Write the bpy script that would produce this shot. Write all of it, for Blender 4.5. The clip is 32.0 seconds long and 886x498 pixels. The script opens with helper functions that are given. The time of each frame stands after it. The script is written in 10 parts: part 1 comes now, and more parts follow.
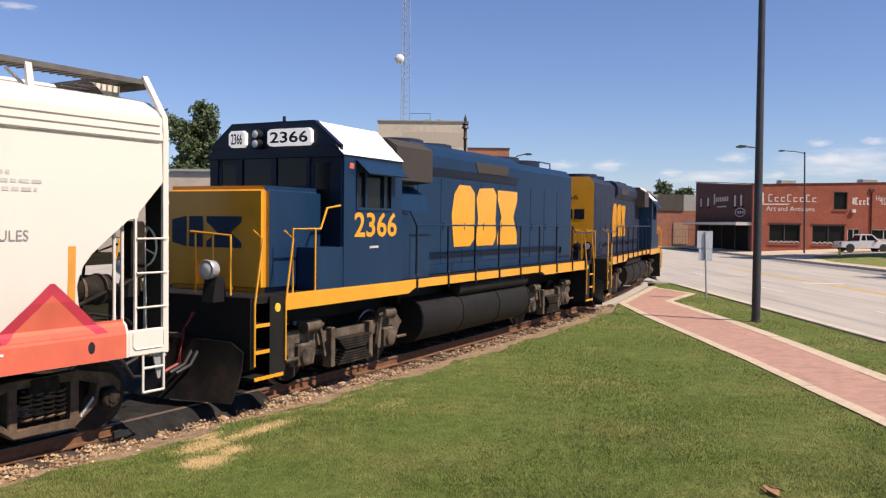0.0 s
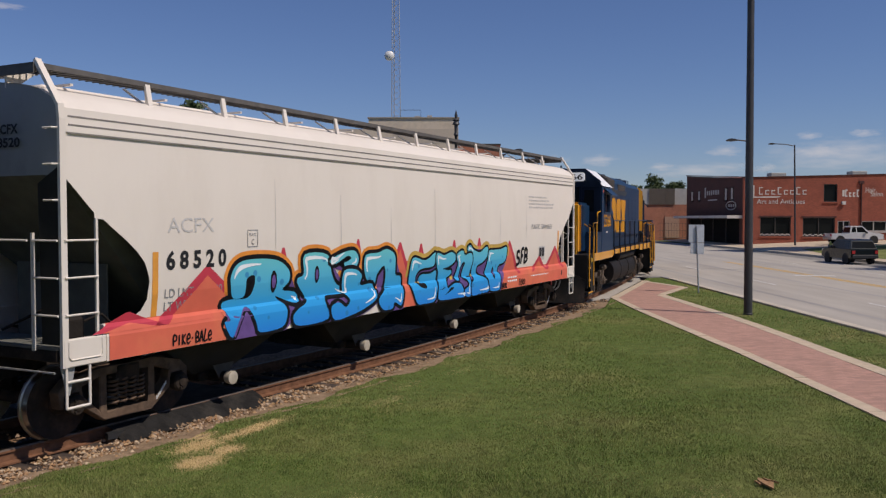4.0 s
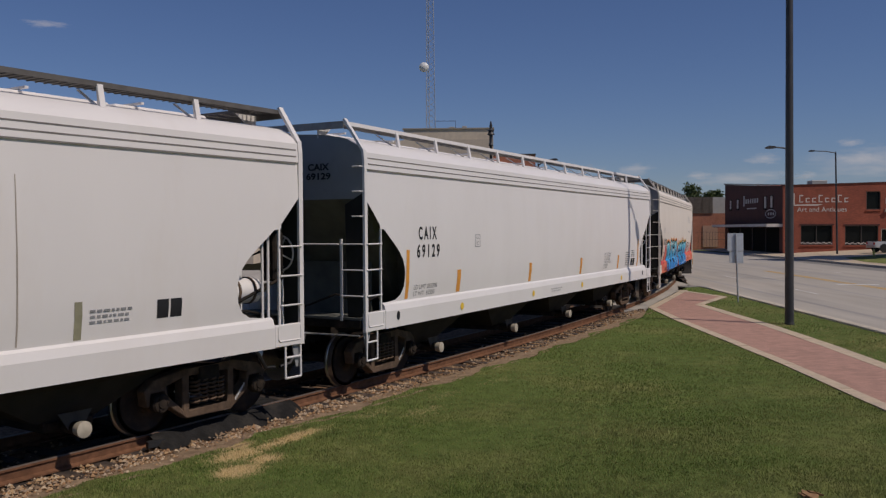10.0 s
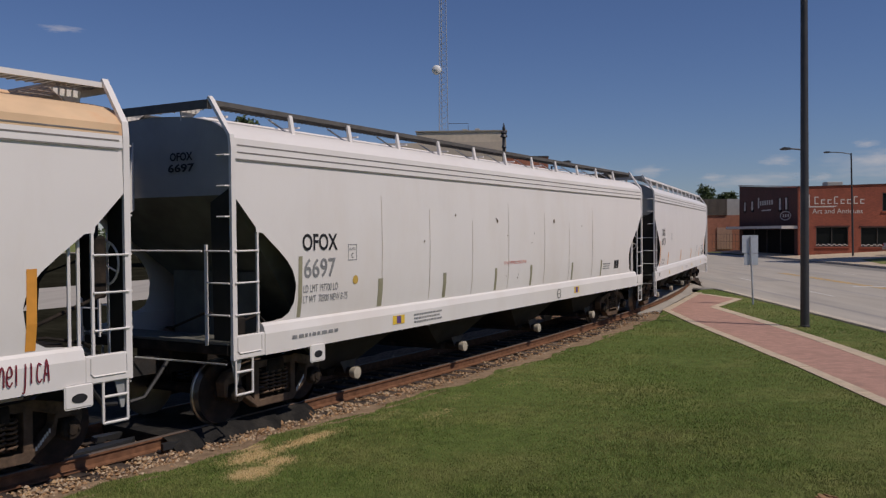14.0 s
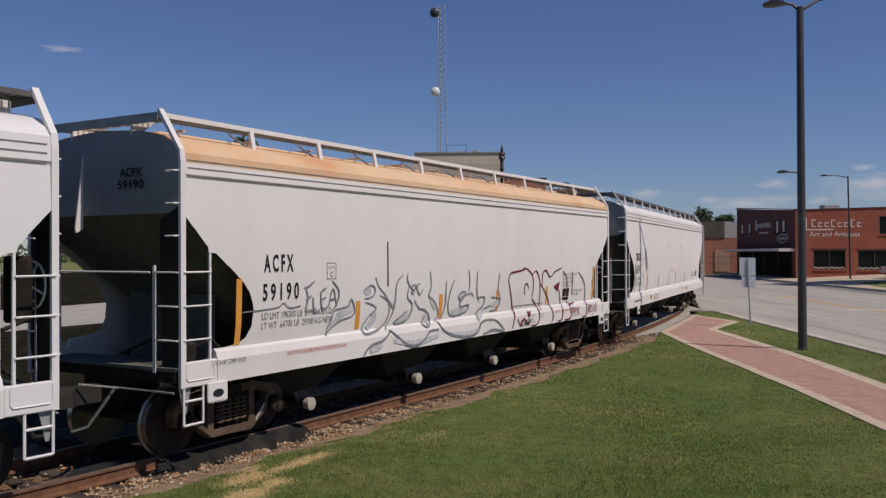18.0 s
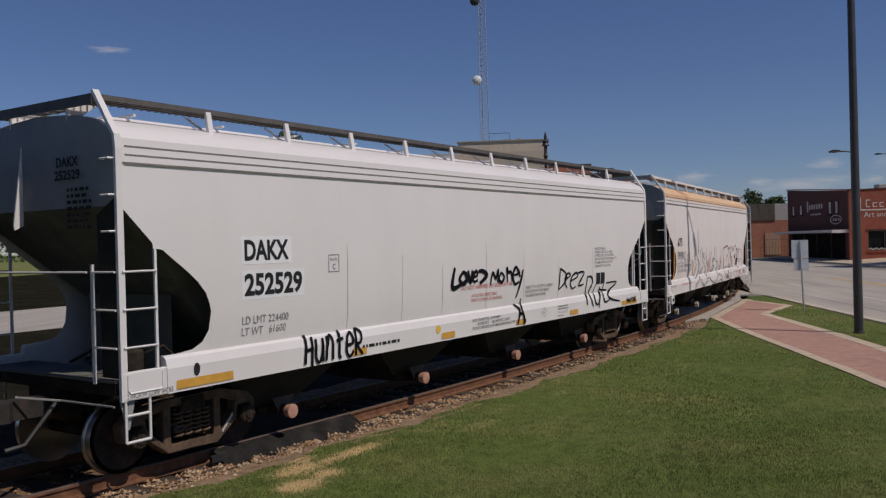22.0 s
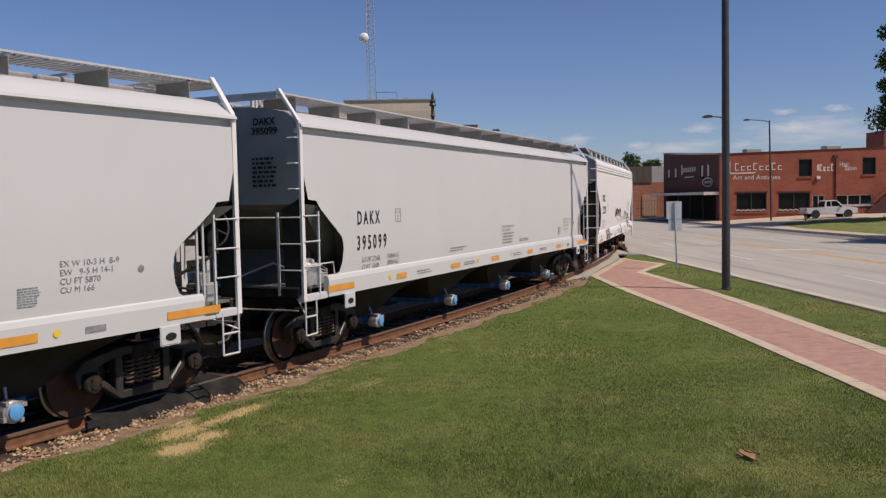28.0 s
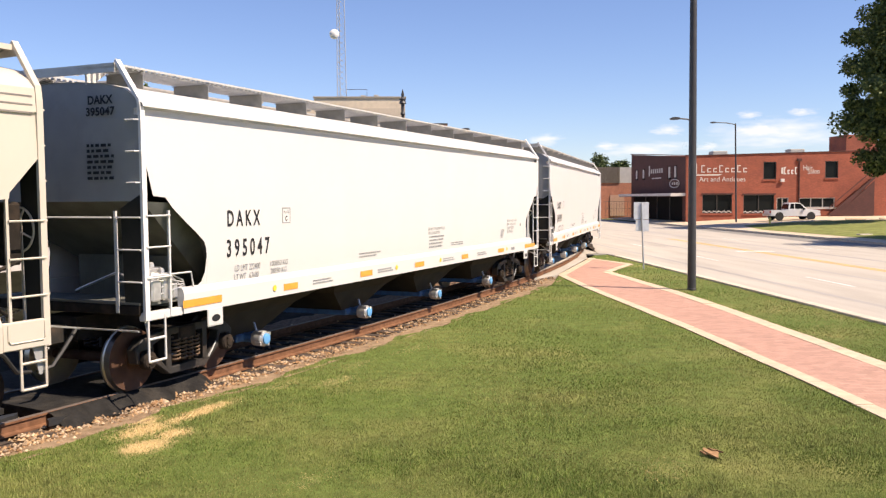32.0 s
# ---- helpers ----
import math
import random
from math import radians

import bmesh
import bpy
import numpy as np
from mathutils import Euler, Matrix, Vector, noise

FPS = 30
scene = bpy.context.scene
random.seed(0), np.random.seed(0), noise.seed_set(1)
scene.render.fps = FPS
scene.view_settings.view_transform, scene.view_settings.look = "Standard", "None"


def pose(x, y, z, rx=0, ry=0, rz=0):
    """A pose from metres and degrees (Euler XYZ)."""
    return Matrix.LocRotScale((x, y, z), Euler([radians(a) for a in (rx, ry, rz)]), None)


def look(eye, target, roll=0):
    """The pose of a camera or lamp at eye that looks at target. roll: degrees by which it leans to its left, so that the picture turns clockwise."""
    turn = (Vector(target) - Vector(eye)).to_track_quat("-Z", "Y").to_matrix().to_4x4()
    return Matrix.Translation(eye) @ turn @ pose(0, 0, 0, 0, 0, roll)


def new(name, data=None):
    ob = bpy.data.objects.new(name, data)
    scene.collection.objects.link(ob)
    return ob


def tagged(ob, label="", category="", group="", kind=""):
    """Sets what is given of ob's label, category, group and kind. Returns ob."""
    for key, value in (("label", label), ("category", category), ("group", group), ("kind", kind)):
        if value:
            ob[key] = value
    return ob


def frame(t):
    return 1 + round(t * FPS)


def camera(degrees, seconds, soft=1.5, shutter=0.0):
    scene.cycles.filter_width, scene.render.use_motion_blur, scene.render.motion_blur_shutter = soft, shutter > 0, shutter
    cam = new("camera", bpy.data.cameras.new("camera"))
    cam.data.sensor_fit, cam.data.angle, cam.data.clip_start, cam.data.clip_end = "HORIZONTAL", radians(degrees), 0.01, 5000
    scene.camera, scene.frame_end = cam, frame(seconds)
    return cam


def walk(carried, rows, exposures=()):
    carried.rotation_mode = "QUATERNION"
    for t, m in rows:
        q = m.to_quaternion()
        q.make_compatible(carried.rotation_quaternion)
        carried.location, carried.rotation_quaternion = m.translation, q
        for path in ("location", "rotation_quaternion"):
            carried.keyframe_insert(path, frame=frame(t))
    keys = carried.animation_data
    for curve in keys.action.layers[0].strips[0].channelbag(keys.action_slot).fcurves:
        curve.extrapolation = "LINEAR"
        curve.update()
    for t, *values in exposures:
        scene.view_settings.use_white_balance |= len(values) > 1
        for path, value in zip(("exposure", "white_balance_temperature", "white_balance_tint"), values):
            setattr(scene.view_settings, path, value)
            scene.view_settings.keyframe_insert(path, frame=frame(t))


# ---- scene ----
import collections

cam = camera(54.45, 32.0, 1.3)
PATH = [
    (0.0, pose(0.000, -0.000, 2.940, 88.233, -0.665, 0.487)),
    (0.5, pose(0.025, 0.010, 2.937, 88.544, -0.507, -0.220)),
    (1.0, pose(0.043, 0.024, 2.945, 88.830, -0.343, -0.690)),
    (1.5, pose(0.016, 0.020, 2.955, 88.611, 0.013, -1.579)),
    (2.0, pose(-0.000, 0.007, 2.945, 88.479, 0.094, -1.887)),
    (2.5, pose(-0.005, 0.006, 2.948, 88.282, 0.184, -1.414)),
    (3.0, pose(-0.006, 0.007, 2.949, 88.018, 0.342, -0.609)),
    (3.5, pose(-0.007, 0.011, 2.946, 87.994, 0.270, -0.172)),
    (5.5, pose(-0.025, 0.015, 2.938, 88.474, -1.062, -0.034)),
    (6.0, pose(-0.034, 0.007, 2.931, 88.856, -0.693, 0.607)),
    (6.5, pose(-0.025, 0.030, 2.944, 88.962, -0.157, 0.975)),
    (7.0, pose(-0.001, 0.035, 2.943, 88.579, 0.096, -0.126)),
    (7.5, pose(-0.001, 0.030, 2.934, 88.166, -0.050, 0.100)),
    (8.0, pose(-0.004, 0.030, 2.931, 87.576, -0.070, 1.209)),
    (8.5, pose(-0.020, 0.036, 2.931, 87.582, -0.349, 1.581)),
    (9.0, pose(-0.010, 0.036, 2.924, 88.038, -0.268, 1.646)),
    (9.5, pose(-0.012, 0.030, 2.928, 88.352, 0.093, 1.665)),
    (10.0, pose(-0.015, 0.022, 2.927, 88.713, 0.330, 2.280)),
    (10.5, pose(-0.018, 0.038, 2.929, 88.498, 0.460, 3.189)),
    (11.0, pose(-0.019, 0.038, 2.929, 88.116, 0.299, 3.478)),
    (11.5, pose(-0.014, 0.029, 2.923, 87.976, 0.360, 3.361)),
    (12.0, pose(-0.014, 0.019, 2.925, 87.963, 0.423, 3.247)),
    (12.5, pose(-0.015, 0.010, 2.924, 88.124, 0.461, 3.226)),
    (13.0, pose(-0.011, 0.014, 2.923, 88.483, 0.535, 3.008)),
    (13.5, pose(-0.016, 0.014, 2.924, 88.777, 0.485, 2.957)),
    (14.0, pose(-0.020, 0.023, 2.926, 88.884, 0.435, 3.141)),
    (14.5, pose(-0.018, 0.026, 2.922, 88.843, 0.579, 3.204)),
    (15.0, pose(-0.017, 0.018, 2.921, 89.018, 0.916, 3.314)),
    (15.5, pose(-0.016, -0.001, 2.925, 89.845, 1.167, 3.163)),
    (17.5, pose(-0.014, 0.015, 2.921, 90.382, 0.086, 3.153)),
    (18.0, pose(-0.013, 0.015, 2.925, 90.289, 0.169, 3.001)),
    (18.5, pose(-0.025, 0.007, 2.920, 90.502, 0.060, 3.686)),
    (19.0, pose(-0.028, 0.012, 2.923, 90.491, 0.174, 4.566)),
    (19.5, pose(-0.027, 0.015, 2.923, 90.488, 0.339, 4.306)),
    (20.0, pose(-0.025, 0.022, 2.922, 90.425, 0.269, 3.940)),
    (20.5, pose(-0.025, 0.025, 2.920, 90.352, 0.681, 3.849)),
    (21.0, pose(-0.033, 0.026, 2.923, 90.483, 1.257, 4.065)),
    (21.5, pose(-0.033, 0.028, 2.925, 90.388, 1.734, 5.256)),
    (22.0, pose(-0.022, 0.050, 2.929, 89.621, 1.392, 5.996)),
    (22.5, pose(-0.014, 0.057, 2.918, 88.088, 0.800, 5.157)),
    (23.0, pose(-0.010, 0.043, 2.911, 87.344, 0.773, 4.551)),
    (23.5, pose(-0.016, 0.032, 2.913, 87.224, 1.147, 4.706)),
    (24.0, pose(-0.013, 0.041, 2.914, 87.078, 1.292, 4.658)),
    (24.5, pose(-0.018, 0.037, 2.911, 86.993, 1.693, 4.170)),
    (25.0, pose(-0.020, 0.046, 2.916, 87.113, 1.656, 3.703)),
    (25.5, pose(-0.016, 0.063, 2.921, 86.640, 0.642, 2.326)),
    (27.5, pose(-0.011, 0.068, 2.921, 86.651, 1.082, -1.217)),
    (28.0, pose(-0.012, 0.068, 2.917, 86.801, 1.082, -1.499)),
    (28.5, pose(-0.017, 0.073, 2.920, 86.764, 0.803, -1.772)),
    (29.0, pose(-0.019, 0.073, 2.919, 86.574, 0.681, -1.997)),
    (29.5, pose(-0.016, 0.080, 2.918, 86.486, 0.606, -2.272)),
    (30.0, pose(-0.014, 0.083, 2.917, 86.536, 0.528, -2.579)),
    (30.5, pose(-0.015, 0.081, 2.913, 86.586, 0.537, -2.912)),
    (31.0, pose(-0.018, 0.073, 2.914, 86.655, 0.496, -3.267)),
    (31.5, pose(-0.012, 0.066, 2.912, 86.697, 0.523, -3.542)),
    (32.0, pose(-0.013, 0.073, 2.911, 86.667, 0.422, -3.542)),
]
EXPOSURES = [(0.0, 0.55, 7150, 17), (1.0, 0.12, 6850, 17), (2.0, 0.2, 6700, 16), (3.0, -0.2, 6650, 16), (5.5, -0.3, 6650, 16), (8.0, -0.52, 6700, 16), (9.0, -0.48, 6650, 16), (10.0, -0.70, 6650, 16), (11.0, -0.65, 6650, 16), (15.0, -0.55, 6600, 16), (18.0, -0.4, 6550, 16), (21.0, -0.45, 6600, 16), (22.0, -0.65, 6600, 16), (23.0, -0.63, 6650, 16), (24.0, -0.28, 6750, 17), (25.0, -0.2, 6850, 17), (27.5, -0.12, 6850, 17), (28.5, -0.05, 6850, 17), (29.8, 0.12, 6950, 17), (31.2, 0.70, 7400, 17), (32.0, 0.98, 7650, 17)]
walk(cam, PATH, EXPOSURES)

# ---- world and sun ----
SUN_AZ, SUN_EL = 117.0, 52.0          # degrees from straight ahead to the right, and above the horizon
world = bpy.data.worlds.new("world")
scene.world = world
world.use_nodes = True
_nt = world.node_tree
_sky = _nt.nodes.new("ShaderNodeTexSky")
_sky.sky_type, _sky.sun_disc = "NISHITA", False
_sky.sun_elevation, _sky.sun_rotation = radians(SUN_EL), radians(SUN_AZ)
_sky.air_density, _sky.dust_density, _sky.ozone_density = 1.0, 0.0, 4.0
_bg = _nt.nodes["Background"]
_bg.inputs["Strength"].default_value = 0.068
_tint = _nt.nodes.new("ShaderNodeVectorMath")
_tint.operation, _tint.inputs[1].default_value = "MULTIPLY", (0.87, 0.985, 1.28)
_nt.links.new(_sky.outputs[0], _tint.inputs[0])
_nt.links.new(_tint.outputs[0], _bg.inputs["Color"])
_sd = bpy.data.lights.new("sun", "SUN")
_sd.energy, _sd.angle, _sd.color = 4.2, radians(0.55), (1.0, 0.94, 0.84)
sun = new("sun", _sd)
_a, _e = radians(SUN_AZ), radians(SUN_EL)
sun.matrix_world = look((math.sin(_a) * math.cos(_e) * 60, math.cos(_a) * math.cos(_e) * 60, math.sin(_e) * 60), (0, 0, 0))

# ---- materials ----
def material(name, color, rough=0.6, metal=0.0, vary=0.12, scale=6.0, bump=0.0, bump_scale=40.0, stain=None, stain_amount=0.0,
             stain_scale=0.8, stretch=(1, 1, 1), spec=0.5, random=0.0, emit=0.0):
    """A surface: base colour, grain, larger stains of another colour, and fine relief, in object space."""
    m = bpy.data.materials.new(name)
    m.use_nodes = True
    nt = m.node_tree
    b = nt.nodes["Principled BSDF"]
    b.inputs["Roughness"].default_value, b.inputs["Metallic"].default_value = rough, metal
    b.inputs["Specular IOR Level"].default_value = spec
    tc = nt.nodes.new("ShaderNodeTexCoord")
    mp = nt.nodes.new("ShaderNodeMapping")
    mp.inputs["Scale"].default_value = stretch
    nt.links.new(tc.outputs["Object"], mp.inputs["Vector"])
    n1 = nt.nodes.new("ShaderNodeTexNoise")
    n1.inputs["Scale"].default_value, n1.inputs["Detail"].default_value = scale, 6
    nt.links.new(mp.outputs[0], n1.inputs["Vector"])
    r1 = nt.nodes.new("ShaderNodeMapRange")
    r1.inputs[1].default_value, r1.inputs[2].default_value = 0.25, 0.75
    r1.inputs[3].default_value, r1.inputs[4].default_value = 1 - vary, 1 + vary
    nt.links.new(n1.outputs[0], r1.inputs[0])
    mul = nt.nodes.new("ShaderNodeVectorMath")
    mul.operation = "SCALE"
    col = nt.nodes.new("ShaderNodeRGB")
    col.outputs[0].default_value = (*color, 1)
    last = col.outputs[0]
    if stain_amount > 0:
        n2 = nt.nodes.new("ShaderNodeTexNoise")
        n2.inputs["Scale"].default_value, n2.inputs["Detail"].default_value = stain_scale, 8
        n2.inputs["Roughness"].default_value = 0.65
        nt.links.new(mp.outputs[0], n2.inputs["Vector"])
        r2 = nt.nodes.new("ShaderNodeMapRange")
        r2.inputs[1].default_value, r2.inputs[2].default_value = 0.48, 0.72
        r2.inputs[3].default_value, r2.inputs[4].default_value = 0, stain_amount
        nt.links.new(n2.outputs[0], r2.inputs[0])
        mx = nt.nodes.new("ShaderNodeMix")
        mx.data_type = "RGBA"
        nt.links.new(r2.outputs[0], mx.inputs[0])
        nt.links.new(last, mx.inputs[6])
        mx.inputs[7].default_value = (*stain, 1)
        last = mx.outputs[2]
    if random > 0:
        oi = nt.nodes.new("ShaderNodeObjectInfo")
        r3 = nt.nodes.new("ShaderNodeMapRange")
        r3.inputs[3].default_value, r3.inputs[4].default_value = 1 - random, 1 + random
        nt.links.new(oi.outputs["Random"], r3.inputs[0])
        m3 = nt.nodes.new("ShaderNodeVectorMath")
        m3.operation = "SCALE"
        nt.links.new(last, m3.inputs[0])
        nt.links.new(r3.outputs[0], m3.inputs["Scale"])
        last = m3.outputs[0]
    nt.links.new(last, mul.inputs[0])
    nt.links.new(r1.outputs[0], mul.inputs["Scale"])
    nt.links.new(mul.outputs[0], b.inputs["Base Color"])
    if bump > 0:
        n3 = nt.nodes.new("ShaderNodeTexNoise")
        n3.inputs["Scale"].default_value, n3.inputs["Detail"].default_value = bump_scale, 4
        nt.links.new(tc.outputs["Object"], n3.inputs["Vector"])
        bp = nt.nodes.new("ShaderNodeBump")
        bp.inputs["Strength"].default_value, bp.inputs["Distance"].default_value = bump, 0.02
        nt.links.new(n3.outputs[0], bp.inputs["Height"])
        nt.links.new(bp.outputs[0], b.inputs["Normal"])
    if emit > 0:
        nt.links.new(mul.outputs[0], b.inputs["Emission Color"])
        b.inputs["Emission Strength"].default_value = emit
    return m


M = {}
M["grass_soil"] = material("lawn turf", (0.105, 0.142, 0.036), 0.95, vary=0.3, scale=3.5, bump=0.8, bump_scale=60, stain=(0.30, 0.25, 0.10), stain_amount=0.55, stain_scale=0.35, spec=0.1)
M["soil"] = material("dry soil", (0.29, 0.205, 0.13), 0.95, vary=0.3, scale=5, bump=0.8, bump_scale=30, stain=(0.16, 0.105, 0.065), stain_amount=0.75, stain_scale=2.2, spec=0.1)
M["asphalt"] = material("old asphalt", (0.41, 0.372, 0.32), 0.9, vary=0.12, scale=1.2, bump=0.3, bump_scale=90, stain=(0.31, 0.29, 0.265), stain_amount=0.6, stain_scale=0.25, stretch=(1, 0.12, 1), spec=0.25)
M["dark_asphalt"] = material("dark patch asphalt", (0.020, 0.019, 0.018), 0.95, vary=0.35, scale=5, bump=0.9, bump_scale=26, stain=(0.055, 0.048, 0.04), stain_amount=0.7, stain_scale=3, spec=0.12)
M["concrete"] = material("pale concrete", (0.53, 0.42, 0.295), 0.85, vary=0.14, scale=5, bump=0.3, bump_scale=60, stain=(0.34, 0.3, 0.25), stain_amount=0.5, stain_scale=1.2)
M["rail"] = material("rusty rail", (0.17, 0.082, 0.045), 0.9, spec=0.15, vary=0.35, scale=8, bump=0.4, bump_scale=60)
M["rail_head"] = material("worn rail head", (0.17, 0.13, 0.105), 0.6, metal=0.35, vary=0.15, scale=12)
M["tie"] = material("creosoted tie", (0.045, 0.032, 0.024), 0.9, vary=0.4, scale=6, bump=0.8, bump_scale=20, stain=(0.16, 0.1, 0.06), stain_amount=0.6, stain_scale=3, random=0.3)
M["ballast"] = material("tan ballast", (0.20, 0.125, 0.075), 0.95, spec=0.1, vary=0.5, scale=14, bump=1.0, bump_scale=26, stain=(0.16, 0.1, 0.07), stain_amount=0.7, stain_scale=3)

# ---- building tools ----
def part(name, bm, mat, parent=None, label="", smooth=False):
    """Links a bmesh as one mesh object under a thing or a part. mat: one material, or several for face material indices."""
    me = bpy.data.meshes.new(name)
    bmesh.ops.recalc_face_normals(bm, faces=bm.faces)
    bm.to_mesh(me)
    bm.free()
    for x in (mat if isinstance(mat, (list, tuple)) else [mat]):
        me.materials.append(x)
    if smooth:
        me.shade_smooth()
        me.set_sharp_from_angle(angle=radians(35))
    ob = new(name, me)
    if parent is not None:
        ob.parent = parent
    if label:
        ob["label"] = label
    return ob


def share(name, me, parent, m):
    """Another object on the same mesh."""
    ob = new(name, me)
    ob.parent = parent
    ob.matrix_basis = m
    return ob


def thing(name, m=None, **tags):
    ob = new(name)
    ob.empty_display_size = 0.3
    if m is not None:
        ob.matrix_basis = m
    return tagged(ob, **tags)


def box(bm, x0, x1, y0, y1, z0, z1, mi=0, bevel=0.0):
    v = [bm.verts.new(p) for p in ((x0, y0, z0), (x1, y0, z0), (x1, y1, z0), (x0, y1, z0), (x0, y0, z1), (x1, y0, z1), (x1, y1, z1), (x0, y1, z1))]
    fs = [bm.faces.new([v[i] for i in q]) for q in ((3, 2, 1, 0), (4, 5, 6, 7), (0, 1, 5, 4), (1, 2, 6, 5), (2, 3, 7, 6), (3, 0, 4, 7))]
    for f in fs:
        f.material_index = mi
    if bevel > 0:
        es = list({e for f in fs for e in f.edges})
        r = bmesh.ops.bevel(bm, geom=es, offset=bevel, segments=1, affect="EDGES")
        for f in r["faces"]:
            f.material_index = mi
    return bm


def prism(bm, pts, axis, a, b, mi=0):
    """An outline of two coordinates pushed from a to b along an axis: 'x' takes (y, z), 'y' takes (x, z), 'z' takes (x, y)."""
    def at(p, c):
        return (c, p[0], p[1]) if axis == "x" else (p[0], c, p[1]) if axis == "y" else (p[0], p[1], c)
    lo, hi = [bm.verts.new(at(p, a)) for p in pts], [bm.verts.new(at(p, b)) for p in pts]
    n = len(pts)
    fs = [bm.faces.new(lo[::-1]), bm.faces.new(hi)]
    fs += [bm.faces.new((lo[i], lo[(i + 1) % n], hi[(i + 1) % n], hi[i])) for i in range(n)]
    for f in fs:
        f.material_index = mi
    return bm


def tube(bm, pts, r, seg=6, mi=0, caps=True, r1=None):
    """A round bar along points."""
    pts = [Vector(p) for p in pts]
    rings = []
    for i, p in enumerate(pts):
        d = (pts[min(i + 1, len(pts) - 1)] - pts[max(i - 1, 0)]).normalized()
        u = d.cross(Vector((0, 0, 1)) if abs(d.z) < 0.9 else Vector((1, 0, 0))).normalized()
        w = d.cross(u)
        k = r if r1 is None else r + (r1 - r) * i / (len(pts) - 1)
        rings.append([bm.verts.new(p + (u * math.cos(t) + w * math.sin(t)) * k) for t in (2 * math.pi * j / seg for j in range(seg))])
    for a, b in zip(rings, rings[1:]):
        for j in range(seg):
            bm.faces.new((a[j], a[(j + 1) % seg], b[(j + 1) % seg], b[j])).material_index = mi
    if caps:
        bm.faces.new(rings[0][::-1]).material_index = mi
        bm.faces.new(rings[-1]).material_index = mi
    return bm


def bar(bm, p, q, w, h, mi=0):
    """A flat bar from p to q, w wide sideways and h thick."""
    p, q = Vector(p), Vector(q)
    d = (q - p).normalized()
    u = d.cross(Vector((0, 0, 1)) if abs(d.z) < 0.95 else Vector((0, 1, 0))).normalized()
    n = d.cross(u)
    v = [bm.verts.new(c + u * (w / 2 * a) + n * (h / 2 * b)) for c in (p, q) for a, b in ((-1, -1), (1, -1), (1, 1), (-1, 1))]
    for f in ((3, 2, 1, 0), (4, 5, 6, 7), (0, 1, 5, 4), (1, 2, 6, 5), (2, 3, 7, 6), (3, 0, 4, 7)):
        bm.faces.new([v[i] for i in f]).material_index = mi
    return bm


def lathe(bm, prof, centre, axis="y", seg=24, mi=0):
    """Rings of (offset along the axis, radius) turned round an axis through the centre."""
    c = Vector(centre)
    rings = []
    for o, r in prof:
        ring = []
        for j in range(seg):
            t = 2 * math.pi * j / seg
            a, b = math.cos(t) * r, math.sin(t) * r
            ring.append(bm.verts.new(c + Vector((a, o, b) if axis == "y" else (a, b, o) if axis == "z" else (o, a, b))))
        rings.append(ring)
    for a, b in zip(rings, rings[1:]):
        for j in range(seg):
            bm.faces.new((a[j], a[(j + 1) % seg], b[(j + 1) % seg], b[j])).material_index = mi
    bm.faces.new(rings[0][::-1]).material_index = mi
    bm.faces.new(rings[-1]).material_index = mi
    return bm


def B():
    return bmesh.new()


# ---- the track's line ----
def _track():
    ds, rows = 0.25, []
    x, y = -math.cos(radians(31.4445)) * 10.5634, math.sin(radians(31.4445)) * 10.5634
    def az(s):
        c = min(max(s, 0.0), 75.0)
        return radians(31.4445 - 0.2057 * c - 0.2771 * c * c / 100 - 0.1723 * c ** 3 / 1e4)
    out = {}
    px, py = x, y
    for i in range(0, 801):
        out[i] = (px, py, az(i * ds))
        px, py = px + math.sin(az(i * ds)) * ds, py + math.cos(az(i * ds)) * ds
    px, py = x, y
    for i in range(-1, -801, -1):
        px, py = px - math.sin(az(i * ds)) * ds, py - math.cos(az(i * ds)) * ds
        out[i] = (px, py, az(i * ds))
    return out


TRACK = _track()
RAIL_TOP = 0.16


def track_at(s):
    """Place and heading (clockwise from +y) of the track at a length s."""
    f = s / 0.25
    i = math.floor(f)
    a, b, k = TRACK[i], TRACK[i + 1], f - i
    return a[0] + (b[0] - a[0]) * k, a[1] + (b[1] - a[1]) * k, a[2] + (b[2] - a[2]) * k


def beside(s, lat, z=0.0):
    """A point lat metres to the right of the track."""
    x, y, a = track_at(s)
    return (x + math.cos(a) * lat, y - math.sin(a) * lat, z)

# ---- ground, road, lawn, walk ----
M["kerb"] = material("kerb concrete", (0.55, 0.48, 0.38), 0.85, vary=0.15, scale=4, bump=0.3, bump_scale=50, stain=(0.25, 0.23, 0.2), stain_amount=0.6, stain_scale=0.8)
M["line_white"] = material("worn white road paint", (0.62, 0.61, 0.58), 0.8, vary=0.2, scale=3, stain=(0.33, 0.32, 0.3), stain_amount=0.8, stain_scale=1.5)
M["line_yellow"] = material("worn yellow road paint", (0.56, 0.36, 0.13), 0.8, vary=0.2, scale=3, stain=(0.42, 0.33, 0.21), stain_amount=0.8, stain_scale=0.6)
M["asphalt_darker"] = material("darker grey asphalt", (0.21, 0.195, 0.175), 0.85, vary=0.2, scale=1.0, bump=0.3, bump_scale=80, stain=(0.28, 0.26, 0.23), stain_amount=0.6, stain_scale=0.6)
M["grass_far"] = material("verge grass", (0.17, 0.19, 0.06), 0.95, vary=0.4, scale=1.6, bump=0.8, bump_scale=20, stain=(0.2, 0.18, 0.08), stain_amount=0.6, stain_scale=0.4, spec=0.1)
